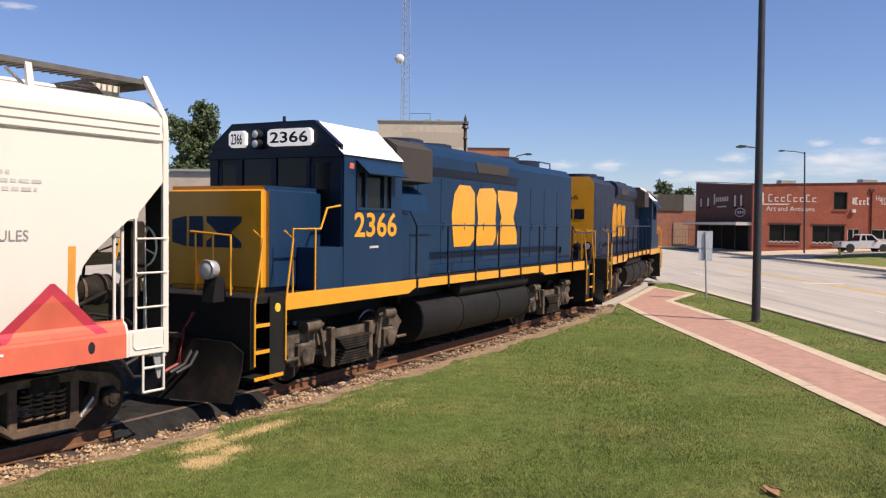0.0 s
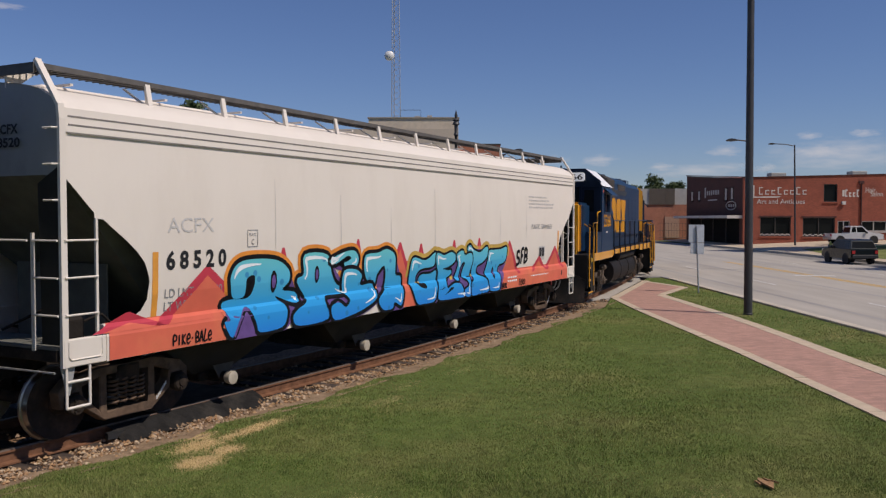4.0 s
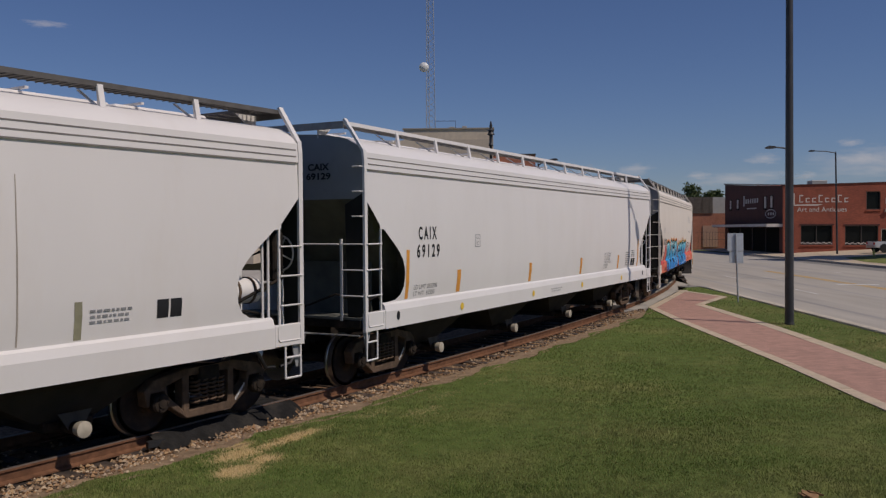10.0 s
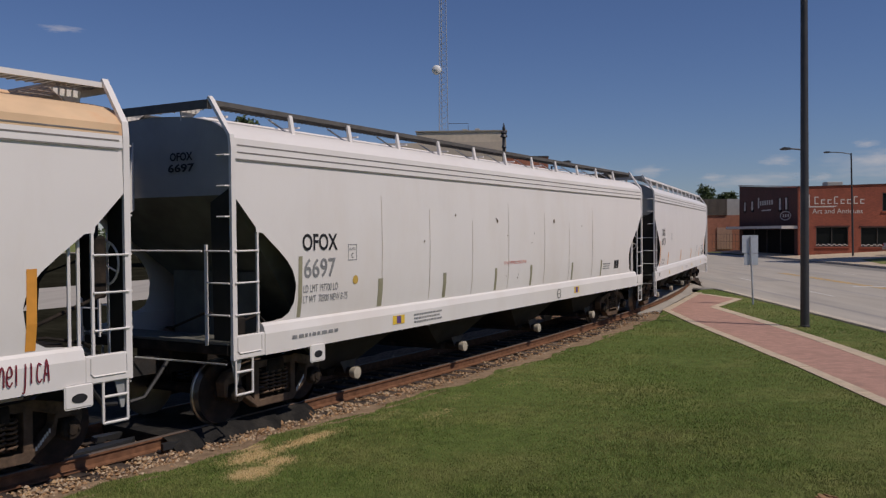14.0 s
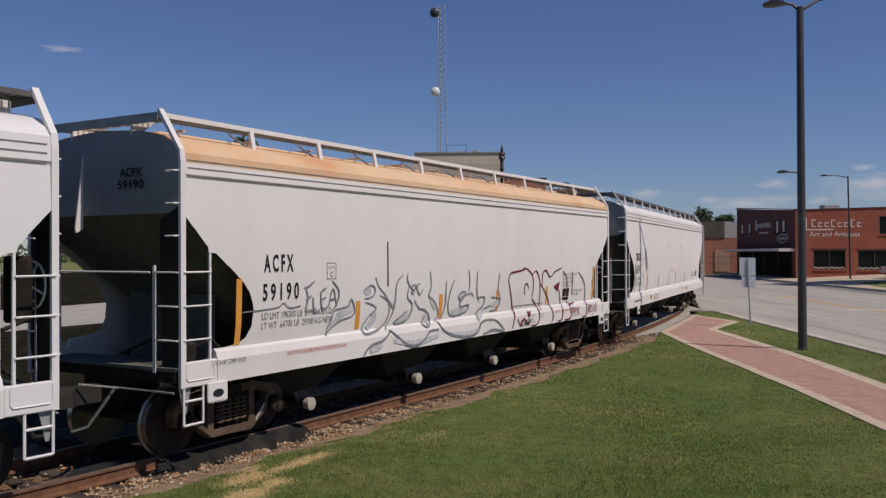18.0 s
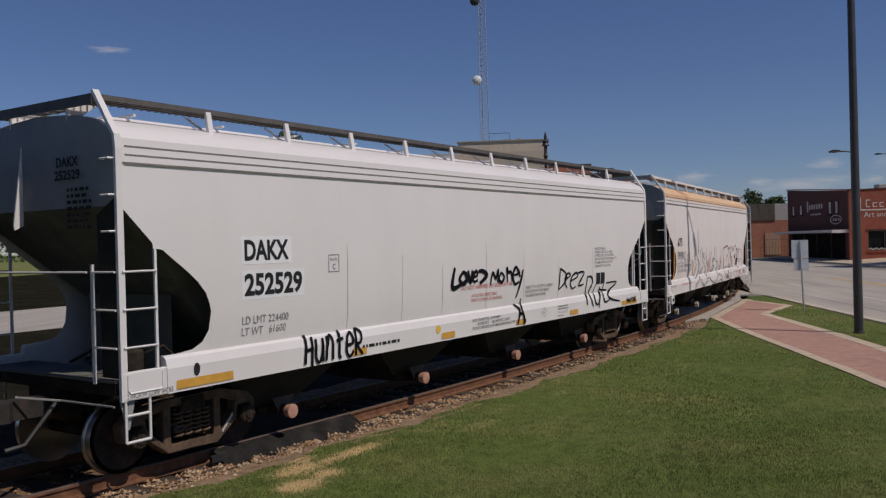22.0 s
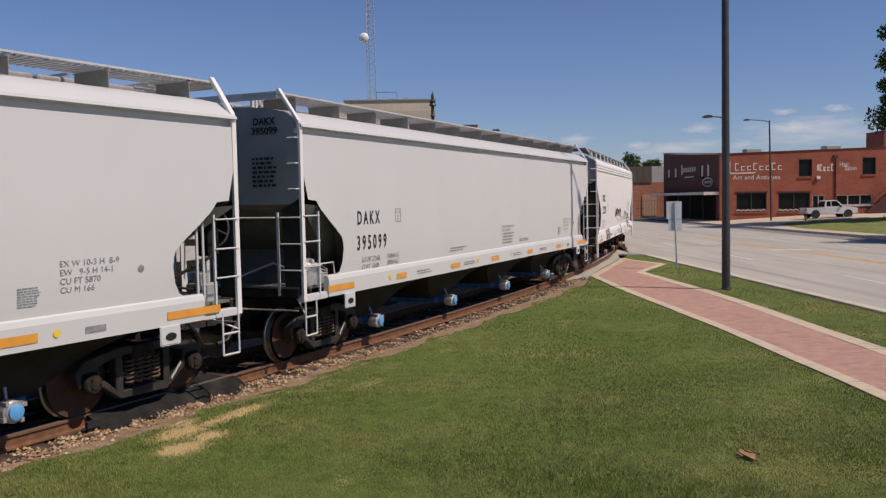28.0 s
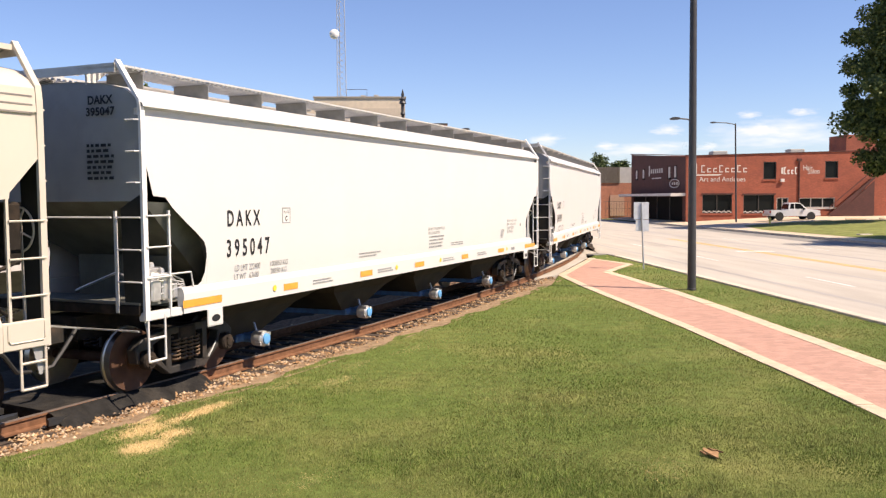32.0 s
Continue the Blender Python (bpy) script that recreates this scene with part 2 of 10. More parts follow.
M["dry_turf"] = material("dead straw turf", (0.42, 0.30, 0.15), 0.95, vary=0.3, scale=9, bump=0.9, bump_scale=50, stain=(0.25, 0.2, 0.08), stain_amount=0.6, stain_scale=3, spec=0.1)


def paver_material():
    m = material("red clay paver", (0.43, 0.245, 0.185), 0.88, vary=0.10, scale=3, bump=0.3, bump_scale=60, stain=(0.38, 0.22, 0.17), stain_amount=0.4, stain_scale=0.7)
    nt = m.node_tree
    b = nt.nodes["Principled BSDF"]
    old = b.inputs["Base Color"].links[0].from_socket
    tc = nt.nodes.new("ShaderNodeTexCoord")
    br = nt.nodes.new("ShaderNodeTexBrick")
    br.inputs["Scale"].default_value = 1.0
    br.inputs["Brick Width"].default_value, br.inputs["Row Height"].default_value = 0.2, 0.1
    br.inputs["Mortar Size"].default_value, br.inputs["Mortar Smooth"].default_value = 0.006, 0.3
    br.inputs["Color1"].default_value, br.inputs["Color2"].default_value = (1.12, 1.1, 1.1, 1), (0.84, 0.84, 0.84, 1)
    br.inputs["Mortar"].default_value = (0.7, 0.75, 0.75, 1)
    nt.links.new(tc.outputs["Object"], br.inputs["Vector"])
    mx = nt.nodes.new("ShaderNodeVectorMath")
    mx.operation = "MULTIPLY"
    nt.links.new(old, mx.inputs[0])
    nt.links.new(br.outputs["Color"], mx.inputs[1])
    nt.links.new(mx.outputs[0], b.inputs["Base Color"])
    return m


M["paver"] = paver_material()


def sheet(name, pts, z, mat, thick=0.0, label="", category="", kind="structure"):
    bm = B()
    if thick:
        prism(bm, pts, "z", z - thick, z)
    else:
        bm.faces.new([bm.verts.new((p[0], p[1], z)) for p in pts])
    return tagged(part(name, bm, mat), label=label, category=category, kind=kind)


sheet("ground", [(-1500, -1500), (1500, -1500), (1500, 1500), (-1500, 1500)], -0.17, M["grass_far"], label="scrubby ground reaching the horizon", category="ground")
sheet("road", [(11.0, -120), (30.2, -120), (30.2, 128), (26, 180), (10, 480), (-8, 480), (4, 180), (9.3, 62), (10.9, 47)], -0.13, M["asphalt"], 0.02, "pale grey sun-bleached asphalt road", "road")
# the paved apron where the road meets the track
_apron = [beside(s, 0.83)[:2] for s in (29, 32, 35, 40, 46, 54, 62)] + [(10.4, 62), (11.0, 47), (10.9, 44.6), (10.0, 43.6), (9.4, 40.7), (6.25, 32.1)]
sheet("pavement", _apron, 0.012, M["asphalt"], 0.13, "pale worn paved apron beside the track", "pavement")
sheet("pavement", [beside(s, 0.67)[:2] for s in (30, 35, 40, 46, 54, 62)] + [beside(s, -0.67)[:2] for s in (62, 54, 46, 40, 35, 30)], 0.10, M["asphalt"], 0.2, "pale worn paving between the rails", "pavement")


# yard colour set near black to stand for the shade behind the train
sheet("yard", [beside(-40 + 5 * i, -2.25)[:2] for i in range(26)] + [(0, 150), (-70, 150), (-70, -20)], -0.10, material("scrubby yard darkened for shade", (0.018, 0.017, 0.011), 0.95, vary=0.35, scale=2.5, bump=0.6, bump_scale=30, stain=(0.04, 0.038, 0.026), stain_amount=0.6, stain_scale=0.3, spec=0.0), 0.05, "scrubby weedy yard behind the railway, darkened for shade", "yard")


# near-black strip painted where the train's shade falls
sheet("oily_ground", [beside(-40 + 5 * i, -2.2)[:2] for i in range(24)] + [beside(75 - 5 * i, -6.5)[:2] for i in range(24)], -0.085, material("ground strip darkened for shade", (0.022, 0.019, 0.016), 0.95, vary=0.4, scale=4, bump=0.8, bump_scale=30, stain=(0.045, 0.038, 0.03), stain_amount=0.5, stain_scale=1.0, spec=0.02), 0.02, "dark strip beside the track coloured as train shade", "ground")


sheet("back_street", [beside(6 + 4 * i, -22)[:2] for i in range(15)] + [beside(62 - 4 * i, -34)[:2] for i in range(15)], -0.09, M["asphalt"], 0.02, "sunlit pale street behind the railway", "road")


def lawn_edge(s):
    return 1.70 + 0.10 * max(0.0, min(1.0, (s - 11) / 6)) + 0.10 * math.sin(s * 1.9) + 0.06 * math.sin(s * 4.7 + 1) + 0.03 * math.sin(s * 11.3)


LAWN = [beside(-26 + 0.25 * i, lawn_edge(-26 + 0.25 * i))[:2] for i in range(int(53.5 / 0.25))] + [(6.3, 32.0), (9.4, 40.6), (10.05, 43.2), (10.95, 44.3), (11.05, 43), (11.05, -30), (-2, -30)]
bm = B()
prev = None
for i in range(230):
    s = -28 + i * 0.25
    row = [bm.verts.new(beside(s, 1.22 + 0.17 * j, -0.045 + 0.012 * j + 0.02 * noise.noise((s * 2.3, j * 1.1, 7.0)))) for j in range(5)]
    if prev:
        for j in range(4):
            bm.faces.new((prev[j], row[j], row[j + 1], prev[j + 1]))
    prev = row
tagged(part("dirt_edge", bm, M["soil"], smooth=True), label="strip of bare tan dirt between ballast and lawn", category="ground", kind="structure")
sheet("lawn", LAWN, 0.0, M["grass_soil"], 0.2, "short mown green lawn with dry patches", "lawn")
# kerb stones along the road
bm = B()
box(bm, 0, 0.30, 0.006, 2.994, -0.16, 0.06, bevel=0.015)
_kerb = bpy.data.meshes.new("kerbstone")
bm.to_mesh(_kerb)
bm.free()
_kerb.materials.append(M["kerb"])
kerb = thing("kerb", label="weathered pale concrete kerb along the lawn", category="kerb", kind="structure")
for i in range(24):
    share("kerbstone", _kerb, kerb, pose(11.06, -30 + 3 * i, 0))
sheet("kerb_end", [(9.9, 43.0), (10.9, 44.1), (11.23, 43.3), (11.23, 42.0), (11.06, 42.0), (11.0, 43.3), (10.3, 42.95)], 0.035, M["asphalt_darker"], 0.2, "dark end of the kerb", "kerb")

# road markings
for i in range(9):
    y = 15 + i * 12.2 + 0.7
    sheet("road_marking", [(15.35 + i * 0.09, y), (15.47 + i * 0.09, y), (15.60 + i * 0.09, y + 3.6), (15.48 + i * 0.09, y + 3.6)], -0.126, M["line_white"], label="short white lane dash", category="road marking")
for dx in (0.0, 0.32):
    sheet("road_marking", [(18.1 + dx, -60), (18.32 + dx, -60), (20.38 + dx, 62), (20.16 + dx, 62)], -0.126, M["line_yellow"], label="worn yellow centre line", category="road marking")
sheet("road_marking", [(19.2, 46.6), (21.2, 46.2), (21.3, 46.7), (19.3, 47.3)], -0.124, M["line_white"], label="worn white stop line", category="road marking")
for i in range(4):
    y = 22 + i * 12.2
    sheet("road_marking", [(24.3, y), (24.42, y), (24.42, y + 3.2), (24.3, y + 3.2)], -0.126, M["line_white"], label="short white lane dash", category="road marking")
# tree shade painted on the road as a darker strip by the far kerb
sheet("road_patch", [(27.4, 30), (30.2, 26), (30.2, 94), (29.2, 96), (28.6, 80), (28.0, 66), (27.6, 52)], -0.127, M["asphalt_darker"], label="tree shade painted as a grey strip along the far gutter", category="road patch")
for i, (x, w, y0, y1) in enumerate(((13.2, 0.5, -10, 60), (17.2, 0.45, 5, 70), (22.4, 0.6, 0, 80))):
    sheet("road_patch", [(x, y0), (x + w, y0), (x + w * 0.8, (y0 + y1) / 2), (x + w * 0.9, y1), (x + 0.1, y1), (x + 0.15, (y0 + y1) / 2)], -0.1275, material("tyre-darkened asphalt", (0.32, 0.30, 0.275), 0.85, vary=0.15, scale=0.8, stretch=(1, 0.08, 1)), label="tyre-darkened wheel track on asphalt", category="road patch")

# far side of the road: kerb, verge, lot
bm = B()
vs = {}
def far_z(x, y):
    return max(0.0, min(0.62, (x - 30.4) * 0.045))
for i in range(13):
    for j in range(13):
        x, y = 30.2 + 4.5 * i, -60 + 15 * j
        vs[i, j] = bm.verts.new((x, y, far_z(x, y) if i else 0.0))
for i in range(12):
    for j in range(12):
        bm.faces.new((vs[i, j], vs[i + 1, j], vs[i + 1, j + 1], vs[i, j + 1]))
tagged(part("pavement", bm, M["concrete"]), label="pale concrete lot and footpath beyond the road", category="pavement", kind="structure")
far_kerb = thing("kerb", label="low concrete kerb across the road", category="kerb", kind="structure")
for i in range(50):
    share("kerbstone", _kerb, far_kerb, pose(30.05, -50 + 3 * i, 0))
def verge(name, pts, mat, lift, label, category):
    bm = B()
    bm.faces.new([bm.verts.new((x, y, 0)) for x, y in pts])
    for k in range(1, 12):
        bmesh.ops.bisect_plane(bm, geom=bm.verts[:] + bm.edges[:] + bm.faces[:], plane_co=(30.2 + 4.5 * k, 0, 0), plane_no=(1, 0, 0))
    for v in bm.verts:
        v.co.z = far_z(v.co.x, v.co.y) + lift
    return tagged(part(name, bm, mat), label=label, category=category, kind="structure")
verge("verge", [(31.8, 20), (44, 20), (47, 60), (46, 79), (38, 82), (33.5, 80), (31.8, 72)], M["grass_far"], 0.02, "sunny grass verge across the road", "grass")
verge("parking_strip", [(46.5, 40), (66, 40), (66, 84), (47, 84)], M["concrete"], 0.025, "pale parking strip", "pavement")
for i in range(5):
    x = 40.5 + i * 3.4
    bm = B()
    box(bm, x, x + 2.0, 80.6, 80.8, far_z(x, 0), far_z(x, 0) + 0.15, bevel=0.03)
    tagged(part("wheel_stop", bm, M["concrete"]), label="pale concrete wheel stop in the lot", category="wheel stop", group="wheel stops")

# brick walk with concrete bands
FRONT = [(5.6, -12), (6.2, 4), (6.44, 13.0), (6.47, 18.6), (6.36, 23.0), (6.24, 27.6), (6.28, 32.05)]
BACK = [(9.55, 40.9), (10.56, 36.9), (8.62, 33.2), (8.84, 25.7), (8.79, 21.4), (8.71, 19.2), (8.55, 14.0), (8.2, 4), (7.6, -12)]
walk_path = sheet("brick_walk", FRONT + BACK, 0.015, M["paver"], 0.1, "red brick paver walk with concrete bands", "walkway")
def band(pts, w, closed=False):
    """Concrete slabs along a line, inside of it."""
    for (ax, ay), (bx, by) in zip(pts, pts[1:]):
        d = math.hypot(bx - ax, by - ay)
        ux, uy = (bx - ax) / d, (by - ay) / d
        nx, ny = uy, -ux
        n = max(1, round(d / 1.6))
        for k in range(n):
            a, b = d * k / n + 0.006, d * (k + 1) / n - 0.006
            q = [(ax + ux * a, ay + uy * a), (ax + ux * b, ay + uy * b), (ax + ux * b + nx * w, ay + uy * b + ny * w), (ax + ux * a + nx * w, ay + uy * a + ny * w)]
            bm = B()
            prism(bm, q, "z", -0.06, 0.022 + 0.003 * math.sin(7 * ax + 3 * k))
            part("concrete_slab", bm, M["concrete"], walk_path)
band(FRONT, 0.27)
band([(6.28, 32.05), (9.55, 40.9), (10.56, 36.9), (8.62, 33.2)], 0.30)
band(BACK[2:], 0.36)

# ---- train materials ----
CARS, SPEED = [], 4.15
def paint(name, color, dirt=(0.56, 0.51, 0.46), amount=0.3, rough=0.42):
    return material(name, color, rough, vary=0.02, scale=0.8, stain=dirt, stain_amount=amount * 0.75, stain_scale=0.55, stretch=(1.3, 1, 0.5), bump=0.03, bump_scale=2.2)


M["white"] = paint("white car paint", (0.755, 0.725, 0.70), amount=0.22)
M["white_new"] = paint("clean pale grey car paint", (0.58, 0.572, 0.558), amount=0.08, rough=0.35)
M["white_old"] = paint("chalky cream car paint", (0.72, 0.655, 0.575), (0.48, 0.40, 0.31), 0.3, 0.6)
M["white_rust"] = paint("rust-washed white paint", (0.74, 0.70, 0.665), (0.56, 0.46, 0.36), 0.32, 0.55)
M["tan_old"] = paint("dusty tan car paint", (0.52, 0.465, 0.39), (0.40, 0.33, 0.25), 0.4, 0.6)
M["fresh_white"] = material("fresh white paint", (0.80, 0.80, 0.79), 0.55, vary=0.03, scale=8)
M["rust_roof"] = material("rust-streaked cream paint", (0.69, 0.47, 0.28), 0.7, vary=0.08, scale=4, stain=(0.60, 0.25, 0.10), stain_amount=0.95, stain_scale=1.0, stretch=(0.6, 1, 1))
# white end paint set grey: its shade is in the base colour
M["end_shade"] = material("dusty end paint greyed for shade", (0.30, 0.305, 0.30), 0.6, spec=0.3, vary=0.08, scale=2, stain=(0.2, 0.2, 0.19), stain_amount=0.5, stain_scale=1.5)
# slope sheets and platforms carry their shade in this dark base colour
M["slope_shade"] = material("dusty slope paint darkened for shade", (0.15, 0.15, 0.13), 0.75, spec=0.1, vary=0.2, scale=3, stain=(0.09, 0.085, 0.07), stain_amount=0.6)
M["steel_dark"] = material("grimy dark steel", (0.022, 0.018, 0.015), 0.85, spec=0.15, vary=0.4, scale=5, bump=0.3, bump_scale=30, stain=(0.06, 0.04, 0.027), stain_amount=0.6, stain_scale=2.5)
M["truck"] = material("dusty truck casting", (0.125, 0.083, 0.056), 0.85, spec=0.2, vary=0.35, scale=7, bump=0.4, bump_scale=30, stain=(0.03, 0.024, 0.02), stain_amount=0.8, stain_scale=3)
M["truck_black"] = material("black truck casting", (0.03, 0.028, 0.026), 0.6, spec=0.3, stain=(0.10, 0.065, 0.045), stain_amount=0.6, stain_scale=2.5, vary=0.3, scale=6, bump=0.3, bump_scale=30)
M["wheel"] = material("dark wheel plate", (0.028, 0.021, 0.018), 0.75, spec=0.2, vary=0.35, scale=6, stain=(0.08, 0.045, 0.028), stain_amount=0.8, stain_scale=4)
M["wheel_rust"] = material("rusty new wheel plate", (0.085, 0.042, 0.026), 0.75, spec=0.2, vary=0.3, scale=5, stain=(0.08, 0.05, 0.04), stain_amount=0.6, stain_scale=3)
M["tread"] = material("polished tread", (0.4, 0.38, 0.36), 0.3, metal=0.95, vary=0.1)
M["grate"] = material("galvanised grating", (0.36, 0.34, 0.31), 0.55, metal=0.5, vary=0.15, scale=8)
M["grate_dark"] = material("weathered dark grating", (0.13, 0.12, 0.11), 0.7, metal=0.4, vary=0.2, scale=8)
M["bracket"] = material("dull grey bracket steel", (0.24, 0.235, 0.22), 0.6, metal=0.2, vary=0.15, scale=8)
M["grate_new"] = material("bright galvanised grating", (0.55, 0.53, 0.49), 0.5, metal=0.3, vary=0.12, scale=8)
M["letter_black"] = material("black lettering", (0.020, 0.020, 0.022), 0.65, vary=0.2, scale=10, spec=0.25)
M["letter_grey"] = material("faded grey lettering", (0.22, 0.22, 0.22), 0.7, vary=0.3, scale=14)
M["letter_ghost"] = material("ghosted lettering", (0.50, 0.48, 0.46), 0.7, vary=0.2, scale=10)
M["letter_red"] = material("red stencil lettering", (0.55, 0.12, 0.09), 0.7, vary=0.2, scale=10)
M["orange_mark"] = material("orange reflective strip", (0.70, 0.30, 0.045), 0.45, vary=0.12, scale=6)
M["amber_mark"] = material("dirty amber strip", (0.62, 0.33, 0.05), 0.5, vary=0.15, scale=6)
M["olive_mark"] = material("faded olive strip", (0.27, 0.25, 0.16), 0.7, vary=0.2, scale=6)
M["yellow_dot"] = material("yellow marker paint", (0.78, 0.52, 0.05), 0.5, vary=0.1)
M["spray_print"] = material("white stencil paint", (0.55, 0.55, 0.53), 0.7, vary=0.2, scale=12)
M["seam"] = material("grimy seam", (0.20, 0.18, 0.165), 0.8, vary=0.3, scale=6)
M["streak"] = material("faint weld streak", (0.56, 0.52, 0.475), 0.6, vary=0.25, scale=5, stretch=(1, 1, 0.3))
M["streak_old"] = material("rusty weld streak", (0.40, 0.34, 0.28), 0.7, vary=0.35, scale=4, stretch=(1, 1, 0.3))
M["hose"] = material("black rubber hose", (0.02, 0.02, 0.02), 0.6, vary=0.2)
M["cap_blue"] = material("blue outlet cap", (0.10, 0.33, 0.62), 0.45, vary=0.15, scale=10)
M["cap_pale"] = material("dull pale outlet cap", (0.42, 0.37, 0.29), 0.6, vary=0.25, scale=9)
M["cap_pink"] = material("rusty pink outlet cap", (0.45, 0.24, 0.17), 0.7, vary=0.25, scale=9)
M["gate_blue"] = material("grimy blue gate paint", (0.035, 0.11, 0.24), 0.6, vary=0.3, scale=6, stain=(0.03, 0.03, 0.03), stain_amount=0.6, stain_scale=4)
M["outlet_steel"] = material("dusty outlet steel", (0.075, 0.07, 0.062), 0.7, vary=0.4, scale=6, stain=(0.05, 0.045, 0.04), stain_amount=0.8, stain_scale=3, spec=0.2)
M["zinc"] = material("zinc-plated fitting", (0.55, 0.54, 0.52), 0.4, metal=0.6, vary=0.2, scale=9)
# bays and corner sheets: grime, plus under-car shade set into the base colour
M["bay_dark"] = material("grimy bay paint darkened for shade", (0.034, 0.032, 0.027), 0.85, spec=0.1, vary=0.2, scale=3, stain=(0.04, 0.035, 0.03), stain_amount=0.7, stain_scale=1.5)


def text_mesh(s, mat, x0, x1, z0, z1, side, bold=0.0, name="lettering", cuts=()):
    """Words fitted into a box of a wall; side(z) gives the distance of the wall from the middle plane."""
    cu = bpy.data.curves.new(name, "FONT")
    cu.body, cu.size, cu.offset, cu.resolution_u = s, 1.0, bold, 3
    ob = bpy.data.objects.new(name, cu)
    scene.collection.objects.link(ob)
    bpy.context.view_layer.update()
    me = bpy.data.meshes.new_from_object(ob.evaluated_get(bpy.context.evaluated_depsgraph_get()))
    bpy.data.objects.remove(ob)
    if cuts:
        k = [v.co.y for v in me.vertices]
        lo_z, hi_z = min(k), max(k)
        bm = bmesh.new()
        bm.from_mesh(me)
        for c in cuts:
            if z0 < c < z1:
                bmesh.ops.bisect_plane(bm, geom=bm.verts[:] + bm.edges[:] + bm.faces[:], plane_co=(0, lo_z + (hi_z - lo_z) * (c - z0) / (z1 - z0), 0), plane_no=(0, 1, 0))
        bm.to_mesh(me)
        bm.free()
    n = len(me.vertices)
    co = np.empty(n * 3, dtype=np.float32)
    me.vertices.foreach_get("co", co)
    co = co.reshape(n, 3)
    lo, hi = co.min(0), co.max(0)
    u, v = (co[:, 0] - lo[0]) / max(hi[0] - lo[0], 1e-6), (co[:, 1] - lo[1]) / max(hi[1] - lo[1], 1e-6)
    x, z = x0 + u * (x1 - x0), z0 + v * (z1 - z0)
    y = np.array([-(side(float(q)) + 0.006) for q in z])
    me.vertices.foreach_set("co", np.stack([x, y, z], 1).astype(np.float32).ravel())
    me.materials.clear()
    me.materials.append(mat)
    me.update()
    return me


def letters(parent, s, x0, x1, z0, z1, mat, side, bold=0.0, label="", lift=0.0, cuts=()):
    ob = new("lettering", text_mesh(s, mat, x0, x1, z0, z1, (lambda z: side(z) + lift), bold, cuts=cuts))
    ob.parent = parent
    if "\n" in s or z1 - z0 < 0.15:
        tagged(ob, kind="stuff")
    if label:
        ob["label"] = label
    return ob


CUTS = (1.335, 1.445, 1.49, 1.65, 1.8, 2.15, 2.5, 2.85, 3.2, 3.5)


def patch(parent, name, pts, mat, side, lift=0.004, label=""):
    """A flat painted or stuck-on shape on a car's wall, outline in (x, z), cut into rows so that it follows the wall."""
    bm = B()
    bm.faces.new([bm.verts.new((p[0], 0, p[1])) for p in pts])
    zs = [p[1] for p in pts]
    for z in CUTS:
        if min(zs) < z < max(zs):
            bmesh.ops.bisect_plane(bm, geom=bm.verts[:] + bm.edges[:] + bm.faces[:], plane_co=(0, 0, z), plane_no=(0, 0, 1))
    for v in bm.verts:
        v.co.y = -(side(v.co.z) + lift)
    return part(name, bm, mat, parent, label)


def rect(x0, x1, z0, z1):
    return [(x0, z0), (x1, z0), (x1, z1), (x0, z1)]


def bars(parent, x0, x1, z0, z1, rows, mat, side, seed=0):
    """Small writing that nobody can read: rows of short bars."""
    rng = random.Random(seed)
    bm = B()
    h = (z1 - z0) / rows
    for r in range(rows):
        z = z1 - (r + 0.5) * h
        end = x1 - rng.random() * 0.3 * (x1 - x0)
        x = x0
        while x < end:
            w = rng.uniform(0.04, 0.15) * max(0.5, h * 9)
            w = min(w, end - x)
            y = -(side(z) + 0.006)
            vs = [bm.verts.new((a, y, b)) for a, b in ((x, z - h * 0.23), (x + w, z - h * 0.23), (x + w, z + h * 0.23), (x, z + h * 0.23))]
            bm.faces.new(vs)
            x += w + h * 0.35
    return tagged(part("small_print", bm, mat, parent), kind="stuff")


# ---- trucks and wheels ----
def wheelset_mesh(r, mat):
    bm = B()
    for sgn in (-1, 1):
        y = 0.755 * sgn
        prof = [(y - 0.07 * sgn, r * 0.55), (y - 0.068 * sgn, r + 0.026), (y - 0.04 * sgn, r + 0.024), (y - 0.03 * sgn, r), (y + 0.065 * sgn, r - 0.004)]
        lathe(bm, prof, (0, 0, 0), "y", 40, 1)
        face = [(y + 0.066 * sgn, r - 0.004), (y + 0.066 * sgn, r - 0.055), (y + 0.02 * sgn, r - 0.075), (y - 0.005 * sgn, r * 0.55), (y + 0.03 * sgn, 0.17), (y + 0.085 * sgn, 0.14), (y + 0.09 * sgn, 0.05)]
        lathe(bm, face, (0, 0, 0), "y", 40, 0)
    tube(bm, [(0, -1.04, 0), (0, 1.04, 0)], 0.075, 12)
    me = bpy.data.meshes.new("wheelset")
    bmesh.ops.recalc_face_normals(bm, faces=bm.faces)
    bm.to_mesh(me)
    bm.free()
    me.materials.append(mat)
    me.materials.append(M["tread"])
    me.shade_smooth()
    me.set_sharp_from_angle(angle=radians(30))
    return me


